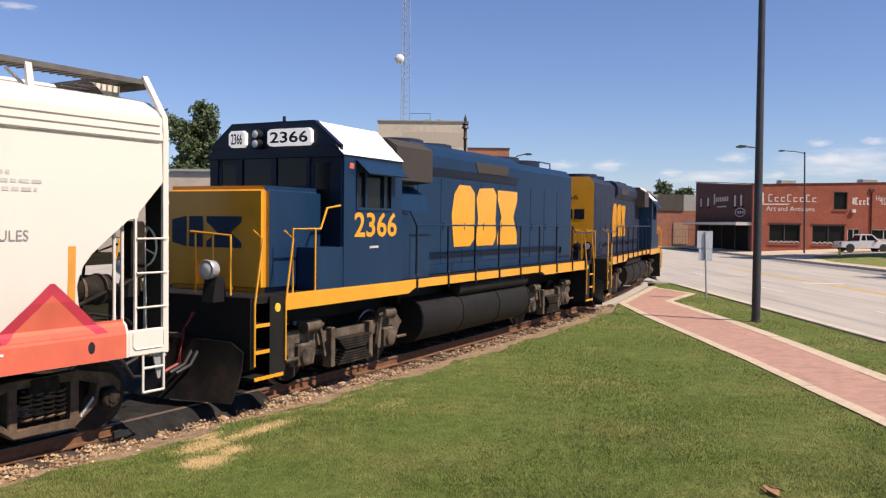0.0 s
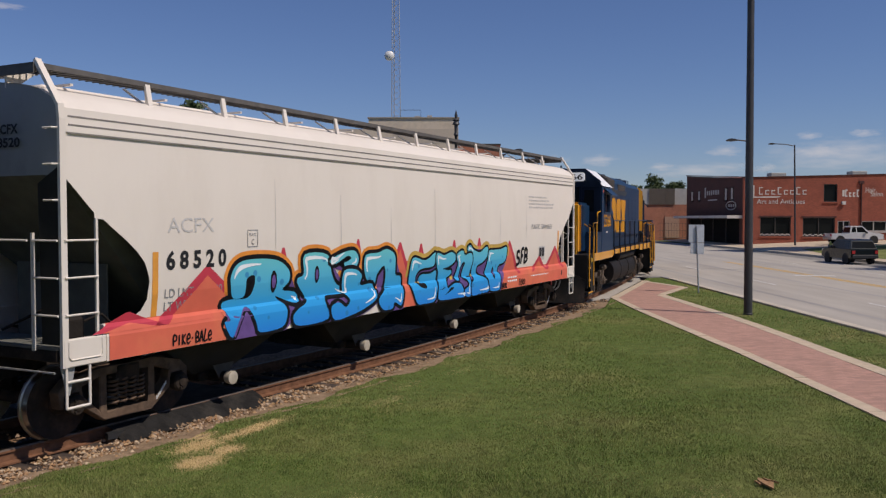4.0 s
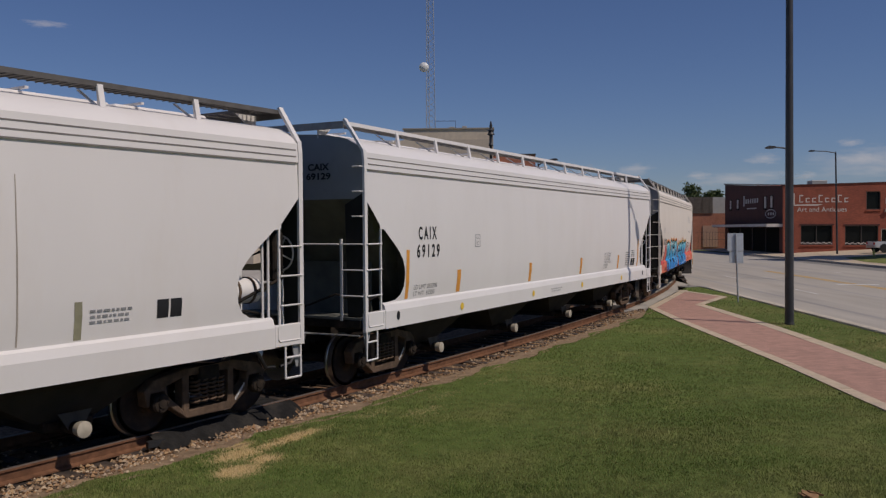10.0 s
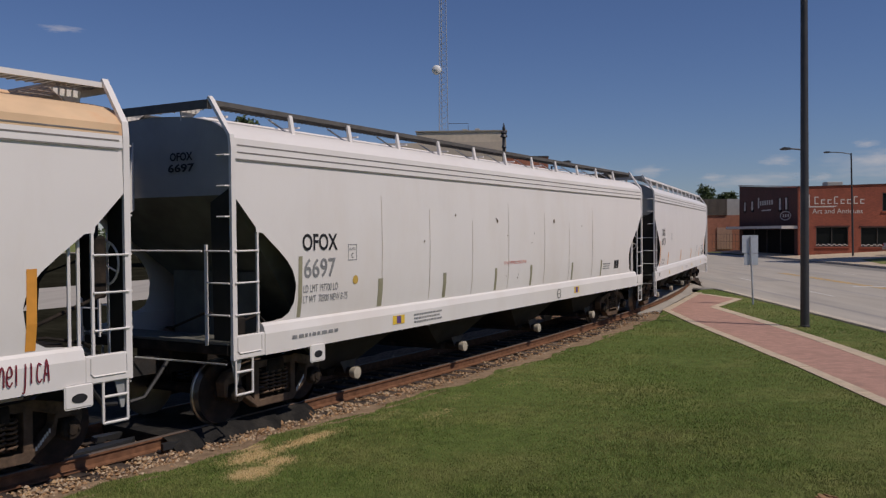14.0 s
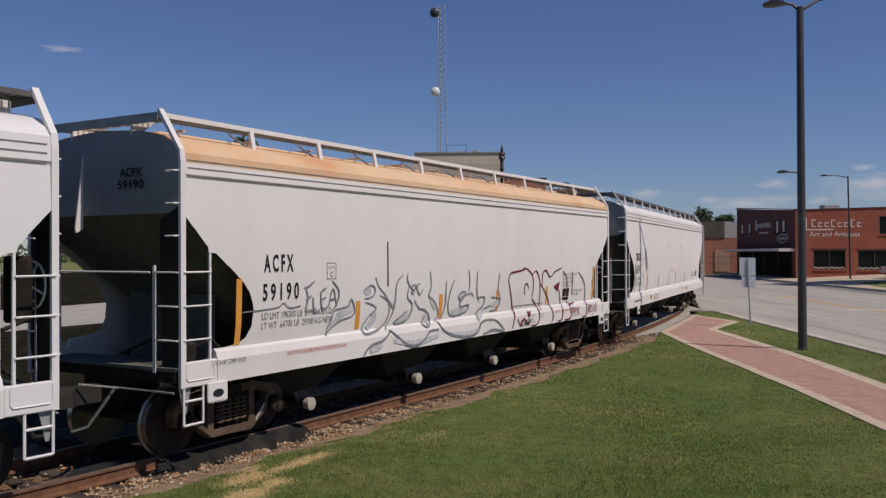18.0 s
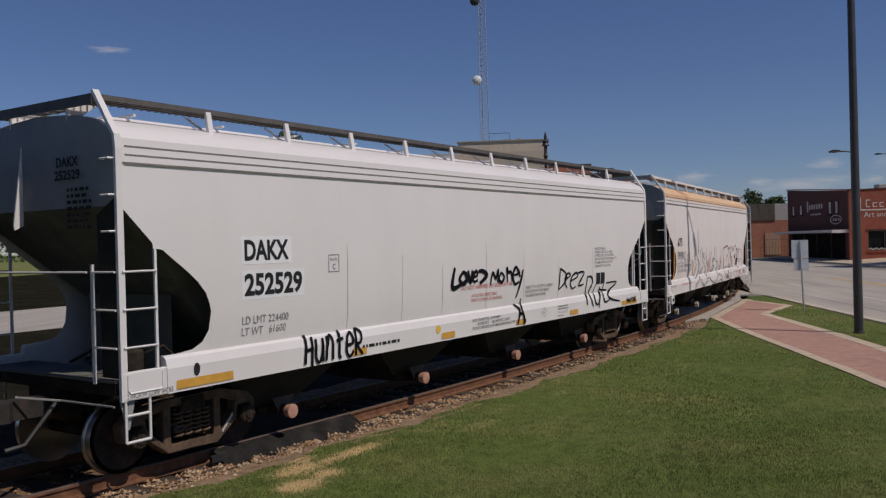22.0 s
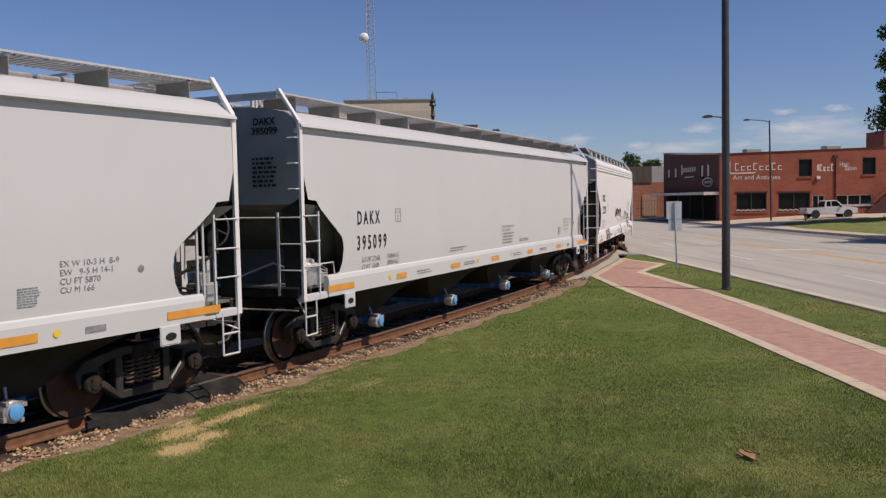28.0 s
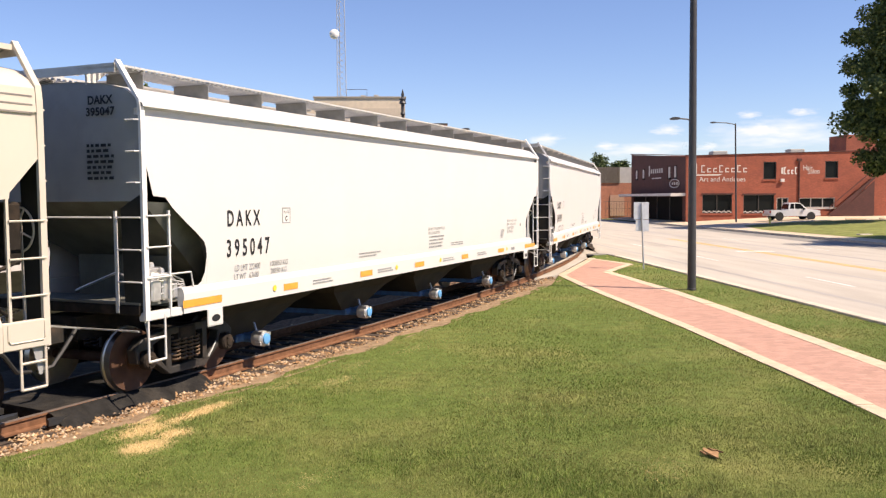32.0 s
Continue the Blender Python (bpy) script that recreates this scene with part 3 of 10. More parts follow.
def sideframe_mesh(mat, half=0.89):
    """A cast side frame: pedestal jaws, arched top member, sagging bottom member and columns round the spring nest."""
    bm = B()
    k = half / 0.89
    a, b, c, d, e, f, g = (-1.10 * k, 0.58), (-1.06 * k, 0.36), (-1.01 * k, 0.36), (-1.0 * k, 0.54), (-0.78 * k, 0.54), (-0.75 * k, 0.35), (-0.72 * k, 0.47)
    h, i, j, kk, l, m, n, q = (-0.40, 0.10), (-0.47, 0.24), (-0.47, 0.68), (-0.35, 0.21), (-0.35, 0.69), (-0.95 * k, 0.71), (-0.45, 0.80), (-0.74 * k, 0.60)
    mir = lambda p: (-p[0], p[1])
    for poly in ([a, b, c, d, e, q, m], [e, f, h, i, g, q], [h, kk, i], [i, kk, l, j], [q, j, n, m]):
        prism(bm, poly, "y", -0.09, 0.09)
        prism(bm, [mir(p) for p in poly], "y", -0.09, 0.09)
    prism(bm, [h, mir(h), mir(kk), kk], "y", -0.09, 0.09)
    prism(bm, [j, l, mir(l), mir(j), mir(n), n], "y", -0.09, 0.09)
    bmesh.ops.remove_doubles(bm, verts=bm.verts, dist=0.0005)
    bm.verts.index_update()
    seen = collections.Counter(frozenset(v.index for v in fc.verts) for fc in bm.faces)
    bmesh.ops.delete(bm, geom=[fc for fc in bm.faces if seen[frozenset(v.index for v in fc.verts)] > 1], context="FACES_ONLY")
    bmesh.ops.bevel(bm, geom=[ed for ed in bm.edges if len(ed.link_faces) == 2 and ed.calc_face_angle(0) > 0.6], offset=0.014, segments=1, affect="EDGES")
    bmesh.ops.remove_doubles(bm, verts=bm.verts, dist=0.0005)
    me = bpy.data.meshes.new("sideframe")
    bmesh.ops.recalc_face_normals(bm, faces=bm.faces)
    bm.to_mesh(me)
    bm.free()
    me.materials.append(mat)
    return me


def spring_mesh():
    bm = B()
    pts = []
    for i in range(64):
        a = i / 10 * 2 * math.pi
        pts.append((0.065 * math.cos(a), 0.065 * math.sin(a), 0.27 + 0.36 * i / 63))
    tube(bm, pts, 0.017, 5)
    me = bpy.data.meshes.new("spring")
    bmesh.ops.recalc_face_normals(bm, faces=bm.faces)
    bm.to_mesh(me)
    bm.free()
    me.materials.append(M["truck"])
    me.shade_smooth()
    return me


def bearing_mesh(mat):
    bm = B()
    lathe(bm, [(0.0, 0.135), (-0.10, 0.135), (-0.125, 0.115), (-0.13, 0.07), (-0.15, 0.06), (-0.15, 0.02)], (0, 0, 0), "y", 18)
    for j in range(3):
        a = j * 2.094
        tube(bm, [(0.085 * math.cos(a), -0.125, 0.085 * math.sin(a)), (0.085 * math.cos(a), -0.15, 0.085 * math.sin(a))], 0.018, 6)
    me = bpy.data.meshes.new("bearing_cap")
    bmesh.ops.recalc_face_normals(bm, faces=bm.faces)
    bm.to_mesh(me)
    bm.free()
    me.materials.append(mat)
    me.shade_smooth()
    me.set_sharp_from_angle(angle=radians(35))
    return me


SIDEFRAME = {k: sideframe_mesh(M[k]) for k in ("truck", "truck_black")}
SPRING = spring_mesh()
BEARING = {k: bearing_mesh(M[k]) for k in ("truck", "steel_dark", "zinc")}
WHEELSET = {k: wheelset_mesh(0.457, M[k]) for k in ("wheel", "wheel_rust")}
SPINNING = []


def add_truck(t, x, frame_mat="truck", wheel="wheel", cap="steel_dark", half=0.89):
    for sx in (-1, 1):
        w = share("wheelset", WHEELSET[wheel], t, pose(x + sx * half, 0, 0.457))
        SPINNING.append((w, (x + sx * half, 0, 0.457), 0.457))
    for sy in (-1, 1):
        sf = share("sideframe", SIDEFRAME[frame_mat], t, pose(x, sy * 0.99, 0.06))
        for sx in (-1, 1):
            share("bearing_cap", BEARING[cap], sf, pose(sx * half, -0.06 * 1 if sy < 0 else 0.06, 0.40, 0, 0, 0 if sy < 0 else 180))
        if sy < 0:
            bm = B()
            for k in range(7):
                a = 0.1 + 0.8 * k / 7
                box(bm, 0.46 + 0.24 * a, 0.46 + 0.24 * a + 0.022, -0.098, -0.094, 0.19 + 0.26 * a, 0.19 + 0.26 * a + 0.05)
            tagged(part("small_print", bm, M["spray_print"], sf), kind="stuff")
        for dx in (-0.22, -0.075, 0.075, 0.22):
            share("spring", SPRING, sf, pose(dx, -0.05 if sy < 0 else 0.05, 0.0))
    bm = B()
    box(bm, x - 0.2, x + 0.2, -1.1, 1.1, 0.62, 0.86, bevel=0.03)
    box(bm, x - 0.45, x + 0.45, -0.2, 0.2, 0.5, 0.75)
    for sx in (-1, 1):
        box(bm, x + sx * 0.36 - 0.05, x + sx * 0.36 + 0.05, -0.85, 0.85, 0.33, 0.47)
        for sy in (-0.72, 0.72):
            box(bm, x + sx * 0.41 - 0.04, x + sx * 0.41 + 0.04, sy - 0.05, sy + 0.05, 0.25, 0.6)
    part("bolster", bm, M["steel_dark"], t)


# ---- covered hopper cars ----
def side_acf(z):
    pts = ((1.0, 1.50), (1.5, 1.535), (1.8, 1.575), (2.5, 1.595), (3.2, 1.585), (3.77, 1.56), (3.80, 1.585), (4.08, 1.565), (4.2, 1.45), (4.32, 1.22), (4.40, 0.85), (4.44, 0.45), (4.46, 0.0))
    for (a, b), (c, d) in zip(pts, pts[1:]):
        if z <= c:
            return b + (d - b) * max(0, (z - a) / (c - a))
    return 0.0


def side_new(z):
    pts = ((1.0, 1.52), (1.5, 1.56), (1.8, 1.585), (2.6, 1.595), (3.88, 1.575), (3.90, 1.575), (3.92, 1.47), (4.0, 1.47), (4.02, 1.63), (4.06, 1.62), (4.28, 1.30), (4.36, 0.95), (4.40, 0.5), (4.42, 0.0))
    for (a, b), (c, d) in zip(pts, pts[1:]):
        if z <= c:
            return b + (d - b) * max(0, (z - a) / (c - a))
    return 0.0


CUT_ACF = [(0.0, 3.44), (0.05, 3.28), (0.46, 2.86), (0.47, 2.79), (0.60, 2.775), (0.75, 2.66), (0.95, 2.51), (1.13, 2.36), (1.25, 2.22), (1.31, 2.08), (1.335, 1.97), (1.34, 1.47)]
CUT_NEW = [(0.0, 3.9), (0.06, 3.3), (0.19, 2.82), (0.43, 2.80), (0.57, 2.65), (0.85, 2.44), (1.05, 2.30), (1.24, 2.15), (1.28, 2.05), (1.295, 1.93), (1.30, 1.47)]
FIX_ACF = [3.765, 3.78, 3.80, 3.86, 3.95, 4.08, 4.14, 4.20, 4.26, 4.32, 4.36, 4.40, 4.43, 4.46]
FIX_NEW = [3.88, 3.90, 3.92, 4.0, 4.02, 4.06, 4.17, 4.28, 4.33, 4.36, 4.40, 4.42]


def car_shell(L, kind):
    side, cut, fixed = (side_acf, CUT_ACF, FIX_ACF) if kind == "acf" else (side_new, CUT_NEW, FIX_NEW)
    es = [c[0] for c in cut]
    cols = [(-L / 2 + e, z) for e, z in cut]
    n = 24
    for i in range(n + 1):
        cols.append((-L / 2 + 1.42 + (L - 2.84) * i / n, 1.47))
    cols += [(L / 2 - e, z) for e, z in reversed(cut)]
    bm = B()
    grid = []
    for x, zl in cols:
        zs = [zl + (fixed[0] - 0.02 - zl) * (j / 8) for j in range(9)] + fixed
        if kind != "acf" and zl > 3.85:
            zs = [3.87 + 0.0005 * j for j in range(9)] + fixed
        line = [bm.verts.new((x, -side(z), z)) for z in zs]
        line += [bm.verts.new((x, side(z), z)) for z in reversed(zs[:-1])]
        grid.append(line)
    for a, b in zip(grid, grid[1:]):
        for j in range(len(a) - 1):
            f = bm.faces.new((a[j], b[j], b[j + 1], a[j + 1]))
            zc = (a[j].co.z + a[j + 1].co.z) / 2
            f.material_index = 1 if zc > fixed[4] - 0.01 else 0
    return bm


def car_end(t, L, kind, sx, sill_mat):
    """The end wall above, the slope sheet that runs in under the car, and the plates round it."""
    side, fixed = (side_acf, FIX_ACF) if kind == "acf" else (side_new, FIX_NEW)
    x = sx * (L / 2 - 0.015)
    z0 = 3.3 if kind == "acf" else 2.75
    zs = [z0, 3.4] + fixed
    bm = B()
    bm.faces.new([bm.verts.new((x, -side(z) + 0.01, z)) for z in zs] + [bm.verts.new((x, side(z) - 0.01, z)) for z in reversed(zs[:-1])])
    part("end_wall", bm, M["end_shade"], t, "end wall with shade in its grey colour")
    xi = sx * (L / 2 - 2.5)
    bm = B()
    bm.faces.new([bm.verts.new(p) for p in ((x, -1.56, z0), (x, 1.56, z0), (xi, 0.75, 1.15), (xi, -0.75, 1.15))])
    part("slope_sheet", bm, M["slope_shade"], t, "slope sheet with shade in its dark colour")
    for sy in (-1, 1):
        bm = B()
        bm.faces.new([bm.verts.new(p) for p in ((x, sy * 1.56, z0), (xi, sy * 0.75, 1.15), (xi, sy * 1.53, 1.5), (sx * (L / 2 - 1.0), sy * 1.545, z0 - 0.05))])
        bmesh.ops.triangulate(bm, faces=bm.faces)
        part("side_slope", bm, M["slope_shade"], t)
    # added plate that hides the bright ground seen under the slope
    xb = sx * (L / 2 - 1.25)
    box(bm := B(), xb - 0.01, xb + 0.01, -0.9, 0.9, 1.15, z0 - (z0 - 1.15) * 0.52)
    part("view_block_plate", bm, M["slope_shade"], t)
    y = -0.38 * sx
    zf = 3.12 if kind == "acf" else 1.3
    prism(bm := B(), [(x, 4.12), (x, zf), (x + sx * 0.12, zf - 0.06), (x + sx * 0.13, zf)], "y", y - 0.012, y + 0.012)
    part("stiffener", bm, M[sill_mat], t)
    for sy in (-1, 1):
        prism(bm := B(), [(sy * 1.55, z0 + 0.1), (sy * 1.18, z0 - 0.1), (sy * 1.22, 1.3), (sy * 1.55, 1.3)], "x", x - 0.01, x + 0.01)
        # corner sheets take the shade-darkened bay colour
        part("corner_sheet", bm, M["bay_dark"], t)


def hopper_car(u0, u1, kind, body, roof, sill_mat, post_every=1.65, post_mat=None, grate="grate", cap="cap_pale", frame_mat="truck", wheel="wheel", bearing="steel_dark", label="", bays=4, tank_mat="steel_dark"):
    L = u1 - u0
    t = thing("hopper_car", label=label, category="freight car", group="covered hopper train")
    side = side_acf if kind == "acf" else side_new
    zb = 1.035 if kind == "acf" else 1.13
    post_mat = post_mat or sill_mat
    shell = part("body", car_shell(L, kind), [M[body], M[roof]], t, smooth=True)
    for sx in (-1, 1):
        car_end(t, L, kind, sx, sill_mat)
    # corner plates at the foot of the end openings
    pts = [(0.62, 1.44), (0.62, 1.475), (1.06, 1.52), (1.21, 1.60), (1.30, 1.74), (1.335, 1.97), (1.42, 1.97), (1.42, 1.44)] if kind == "acf" else [(0.75, 1.40), (0.75, 1.44), (1.04, 1.47), (1.18, 1.55), (1.26, 1.70), (1.295, 1.93), (1.44, 1.93), (1.44, 1.40)]
    for sx in (-1, 1):
        for sy in (-1, 1):
            bm = B()
            bm.faces.new([bm.verts.new((sx * (L / 2 - e), sy * (side(z) - 0.002), z)) for e, z in pts])
            part("corner_plate", bm, M[body], t)
    # side sills
    for sy in (-1, 1):
        prof = [(sy * 1.50, zb), (sy * 1.60, zb), (sy * 1.605, zb + 0.30), (sy * 1.57, zb + 0.41), (sy * 1.53, zb + 0.45), (sy * 1.47, zb + 0.45)]
        if kind != "acf":
            prof = [(sy * 1.50, zb), (sy * 1.60, zb), (sy * 1.605, zb + 0.28), (sy * 1.585, zb + 0.35), (sy * 1.56, zb + 0.37), (sy * 1.47, zb + 0.37)]
        e0 = 0.62 if kind == "acf" else 0.75
        prism(bm := B(), prof, "x", -L / 2 + e0, L / 2 - e0)
        part("side_sill", bm, M[sill_mat], t)
        for sx in (-1, 1):
            x0, x1 = sorted((sx * (L / 2 - e0), sx * L / 2))
            if kind == "acf":
                box(bm := B(), x0, x1, sy * 1.56 - 0.04, sy * 1.56 + 0.04, zb, zb + 0.33, bevel=0.012)
            else:
                box(bm := B(), x0, x1, sy * 1.52 - 0.06, sy * 1.52 + 0.06, zb - 0.02, zb + 0.10, bevel=0.012)
            jp = part("jacking_plate", bm, M[sill_mat], t)
            if kind == "acf":
                yo = sy * 1.604
                tube(bm := B(), [(x0 + 0.07, yo, zb + 0.30), (x0 + 0.07, yo, zb + 0.12), (x0 + 0.10, yo, zb + 0.085), (x1 - 0.10, yo, zb + 0.085), (x1 - 0.07, yo, zb + 0.12), (x1 - 0.07, yo, zb + 0.30)], 0.011, 5)
                part("flap_rod", bm, M[sill_mat], jp)
    # centre sill, end sills, platforms
    box(bm := B(), -L / 2, L / 2, -0.33, 0.33, 0.78, 1.12)
    part("centre_sill", bm, M["steel_dark"], t)
    for sx in (-1, 1):
        x0, x1 = sorted((sx * (L / 2 - 0.12), sx * (L / 2 + 0.02)))
        box(bm := B(), x0, x1, -1.5, 1.5, zb + 0.06, zb + 0.20, bevel=0.015)
        part("end_beam", bm, M["steel_dark"], t)
        bm = B()
        box(bm, x0, x1, -1.5, 1.5, zb + 0.205, zb + 0.235)
        x0, x1 = sorted((sx * (L / 2 - 0.75), sx * (L / 2 - 0.12)))
        box(bm, x0, x1, -1.48, 1.48, zb + 0.18, zb + 0.22)
        part("end_sill", bm, M["slope_shade"], t)
        # coupler
        prism(bm := B(), [(sx * L / 2, -0.12), (sx * (L / 2 + 0.45), -0.10), (sx * (L / 2 + 0.55), -0.2), (sx * (L / 2 + 0.74), -0.17), (sx * (L / 2 + 0.70), 0.02), (sx * (L / 2 + 0.78), 0.16), (sx * (L / 2 + 0.52), 0.19), (sx * (L / 2 + 0.42), 0.10), (sx * L / 2, 0.12)], "z", 0.76, 1.0)
        part("coupler", bm, M["truck_black"], t)
        tube(bm := B(), [(sx * (L / 2 + 0.05), -0.35, 0.95), (sx * (L / 2 + 0.25), -0.37, 0.75), (sx * (L / 2 + 0.45), -0.33, 0.5), (sx * (L / 2 + 0.68), -0.3, 0.47)], 0.03, 6)
        part("air_hose", bm, M["hose"], t, smooth=True)
        # uncoupling lever
        tube(bm := B(), [(sx * (L / 2 + 0.05), -1.5, 0.98), (sx * (L / 2 + 0.08), -0.5, 0.98), (sx * (L / 2 + 0.45), -0.15, 1.05)], 0.014, 5)
        part("uncoupling_lever", bm, M["zinc"], t)
    # discharge bays
    for i in range(bays):
        x = (i - (bays - 1) / 2) * (L - 3.0) / bays
        w = (L - 3.0) / bays / 2
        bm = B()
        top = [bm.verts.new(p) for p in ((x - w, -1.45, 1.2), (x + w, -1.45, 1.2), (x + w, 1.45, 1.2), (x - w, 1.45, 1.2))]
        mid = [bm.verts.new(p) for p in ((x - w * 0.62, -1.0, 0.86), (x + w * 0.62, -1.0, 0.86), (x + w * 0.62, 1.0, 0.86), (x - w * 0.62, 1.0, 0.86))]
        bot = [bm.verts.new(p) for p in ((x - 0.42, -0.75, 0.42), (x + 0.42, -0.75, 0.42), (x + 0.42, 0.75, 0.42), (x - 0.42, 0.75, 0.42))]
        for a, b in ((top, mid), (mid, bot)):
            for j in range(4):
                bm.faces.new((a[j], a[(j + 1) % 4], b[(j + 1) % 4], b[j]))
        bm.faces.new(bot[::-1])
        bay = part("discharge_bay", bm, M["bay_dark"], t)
        bm = B()
        box(bm, x - 0.35, x + 0.35, -0.8, 0.8, 0.30, 0.43, bevel=0.02)
        tube(bm, [(x - 0.08, -1.12, 0.36), (x - 0.08, 1.12, 0.36)], 0.085, 12)
        part("outlet_gate", bm, M["steel_dark" if kind == "acf" else "gate_blue"], bay)
        bm = B()
        q = 0.9 if kind == "acf" else 0.82
        lathe(bm, [(-1.12, 0.10 * q), (-1.20, 0.115 * q), (-1.235, 0.115 * q), (-1.24, 0.10 * q), (-1.245, 0.03)], (x - 0.08, 0, 0.36), "y", 16)
        part("outlet_cap", bm, M[cap], bay, "round outlet cap", smooth=True)
        if kind == "acf":
            prism(bm := B(), [(x - 0.30, 0.56), (x + 0.16, 0.56), (x + 0.06, 0.40), (x + 0.0, 0.34), (x - 0.16, 0.34), (x - 0.20, 0.40)], "y", -1.035, -1.02)
            part("outlet_plate", bm, M["outlet_steel"], bay, "dusty grey outlet plate")
        if kind != "acf":
            bm = B()
            lathe(bm, [(-0.98, 0.13), (-1.08, 0.14), (-1.17, 0.14), (-1.185, 0.125), (-1.205, 0.115), (-1.205, 0.09)], (x - 0.08, 0, 0.36), "y", 12)
            for a in range(4):
                c, d = math.cos(a * 1.57 + 0.6) * 0.13, math.sin(a * 1.57 + 0.6) * 0.13
                box(bm, x - 0.08 + c * 1.25 - 0.022, x - 0.08 + c * 1.25 + 0.022, -1.20, -1.08, 0.36 + d - 0.025, 0.36 + d + 0.025)
            tube(bm, [(x - 0.05, -1.0, 0.45), (x - 0.02, -0.92, 0.62)], 0.02, 6)
            part("outlet_clamp", bm, M["zinc"], bay, smooth=True)
    # running boards, their edge angles and posts
    zr = 4.59
    lo, hi = (0.72 if kind == "acf" else 0.52), 1.17
    for sy in (-1, 1):
        bm = B()
        for k in range(8) if kind == "acf" else (0, 7):
            y = sy * (lo + 0.02 + k * (hi - lo - 0.04) / 7)
            box(bm, -L / 2 - 0.02, L / 2 + 0.02, y - 0.012, y + 0.012, zr, zr + 0.03)
        nc = int(L / 0.11)
        hw, hh = (0.01, 0.012) if kind == "acf" else (0.02, 0.03)
        for k in range(nc + 1):
            x = -L / 2 + L * k / nc
            box(bm, x - hw, x + hw, min(sy * lo, sy * hi), max(sy * lo, sy * hi), zr - hh, zr - 0.001)
        rb = part("running_board", bm, M[grate], t)
        bm = B()
        box(bm, -L / 2, L / 2, min(sy * hi, sy * (hi + 0.02)), max(sy * hi, sy * (hi + 0.02)), zr - (0.03 if kind == "acf" else 0.004), zr + (0.035 if kind == "acf" else 0.012))
        part("edge_angle", bm, M[post_mat if kind == "acf" and grate == "grate" else grate], rb)
        if kind == "acf":
            me = bpy.data.meshes.new("board_post")
            bm = B()
            prism(bm, [(sy * 1.17, zr), (sy * 1.20, zr), (sy * 1.27, 4.25), (sy * 1.20, 4.28)], "x", -0.04, 0.04)
            bar(bm, (0, sy * 0.75, zr - 0.03), (0.0, sy * 1.17, 4.30), 0.04, 0.02)
            bmesh.ops.recalc_face_normals(bm, faces=bm.faces)
            bm.to_mesh(me)
            bm.free()
            me.materials.append(M[post_mat])
            n = int((L - 1.2) / post_every)
            for k in range(n + 1):
                share("board_post", me, t, pose(-L / 2 + 1.7 + k * (L - 3.4) / n, 0, 0))
        else:
            me = bpy.data.meshes.new("board_bracket")
            bm = B()
            prism(bm, [(sy * 0.52, zr - 0.036), (sy * 1.19, zr - 0.036), (sy * 1.19, 4.32), (sy * 0.95, 4.365), (sy * 0.52, 4.40)], "x", -0.006, 0.006)
            box(bm, -0.04, 0.04, min(sy * 0.52, sy * 1.19), max(sy * 0.52, sy * 1.19), zr - 0.048, zr - 0.037)
            bmesh.ops.recalc_face_normals(bm, faces=bm.faces)
            bm.to_mesh(me)
            bm.free()
            me.materials.append(M["bracket"])
            for k in range(13):
                share("board_bracket", me, t, pose(-L / 2 + 0.5 + k * (L - 1.0) / 12, 0, 0))
    for sx in (-1, 1):
        bm = B()
        for k in range(6):
            x = sx * (L / 2 - 0.02 - k * 0.09)
            box(bm, x - 0.012, x + 0.012, -hi, hi, zr, zr + 0.03)
        for k in range(9):
            y = -hi + 2 * hi * k / 8
            box(bm, min(sx * (L / 2 - 0.48), sx * L / 2), max(sx * (L / 2 - 0.48), sx * L / 2), y - 0.01, y + 0.01, zr - 0.012, zr - 0.001)
        box(bm, min(sx * L / 2, sx * (L / 2 + 0.02)), max(sx * L / 2, sx * (L / 2 + 0.02)), -hi, hi, zr - 0.09, zr + 0.035)
        part("end_crossover", bm, M[grate], t)
        for y in (-0.62, 0.62):
            prism(bm := B(), [(sx * L / 2, zr - 0.01), (sx * (L / 2 - 0.42), zr - 0.01), (sx * (L / 2 - 0.02), zr - 0.30)], "y", y - 0.01, y + 0.01)
            part("crossover_bracket", bm, M[sill_mat], t)
    # roof hatches
    bm = B()
    n = 10
    for k in range(n):
        x0 = -L / 2 + 0.7 + k * (L - 1.4) / n
        box(bm, x0 + 0.03, x0 + (L - 1.4) / n - 0.03, -0.33, 0.33, 4.42, 4.53, bevel=0.03)
        bar(bm, (x0 + 0.4, -0.45, 4.56), (x0 + 0.4, 0.45, 4.56), 0.05, 0.03)
    part("roof_hatch", bm, M["grate"] if kind != "acf" else M[roof], t)
    # corner posts, ladders, stirrups
    for sx in (-1, 1):
        for sy in (-1, 1):
            X = sx * (L / 2 - 0.03)
            y = sy * 1.575
            bm = B()
            bar(bm, (X, y, zb), (X, sy * 1.57, 3.95), 0.085, 0.045)
            bar(bm, (X, sy * 1.57, 3.94), (X, sy * 1.55, 4.12), 0.085, 0.045)
            bar(bm, (X, sy * 1.555, 4.10), (X, sy * 1.17, 4.66), 0.085, 0.045)
            post = part("corner_post", bm, M[sill_mat if kind == "acf" else "white"], t)
            bm = B()
            x2 = sx * (L / 2 - 0.50)
            ztop = 2.79 if kind == "acf" else 2.62
            bar(bm, (x2, y, zb + 0.3 if kind == "acf" else zb), (x2, y, ztop), 0.034, 0.03)
            for z in (1.65, 2.09, 2.53) if kind == "acf" else (1.70, 2.12, 2.55):
                tube(bm, [(X, y - sy * -0.03, z), (x2, y + sy * 0.03, z)], 0.014, 6)
            part("side_ladder", bm, M[sill_mat], t)
            bm = B()
            ye = sy * 1.12
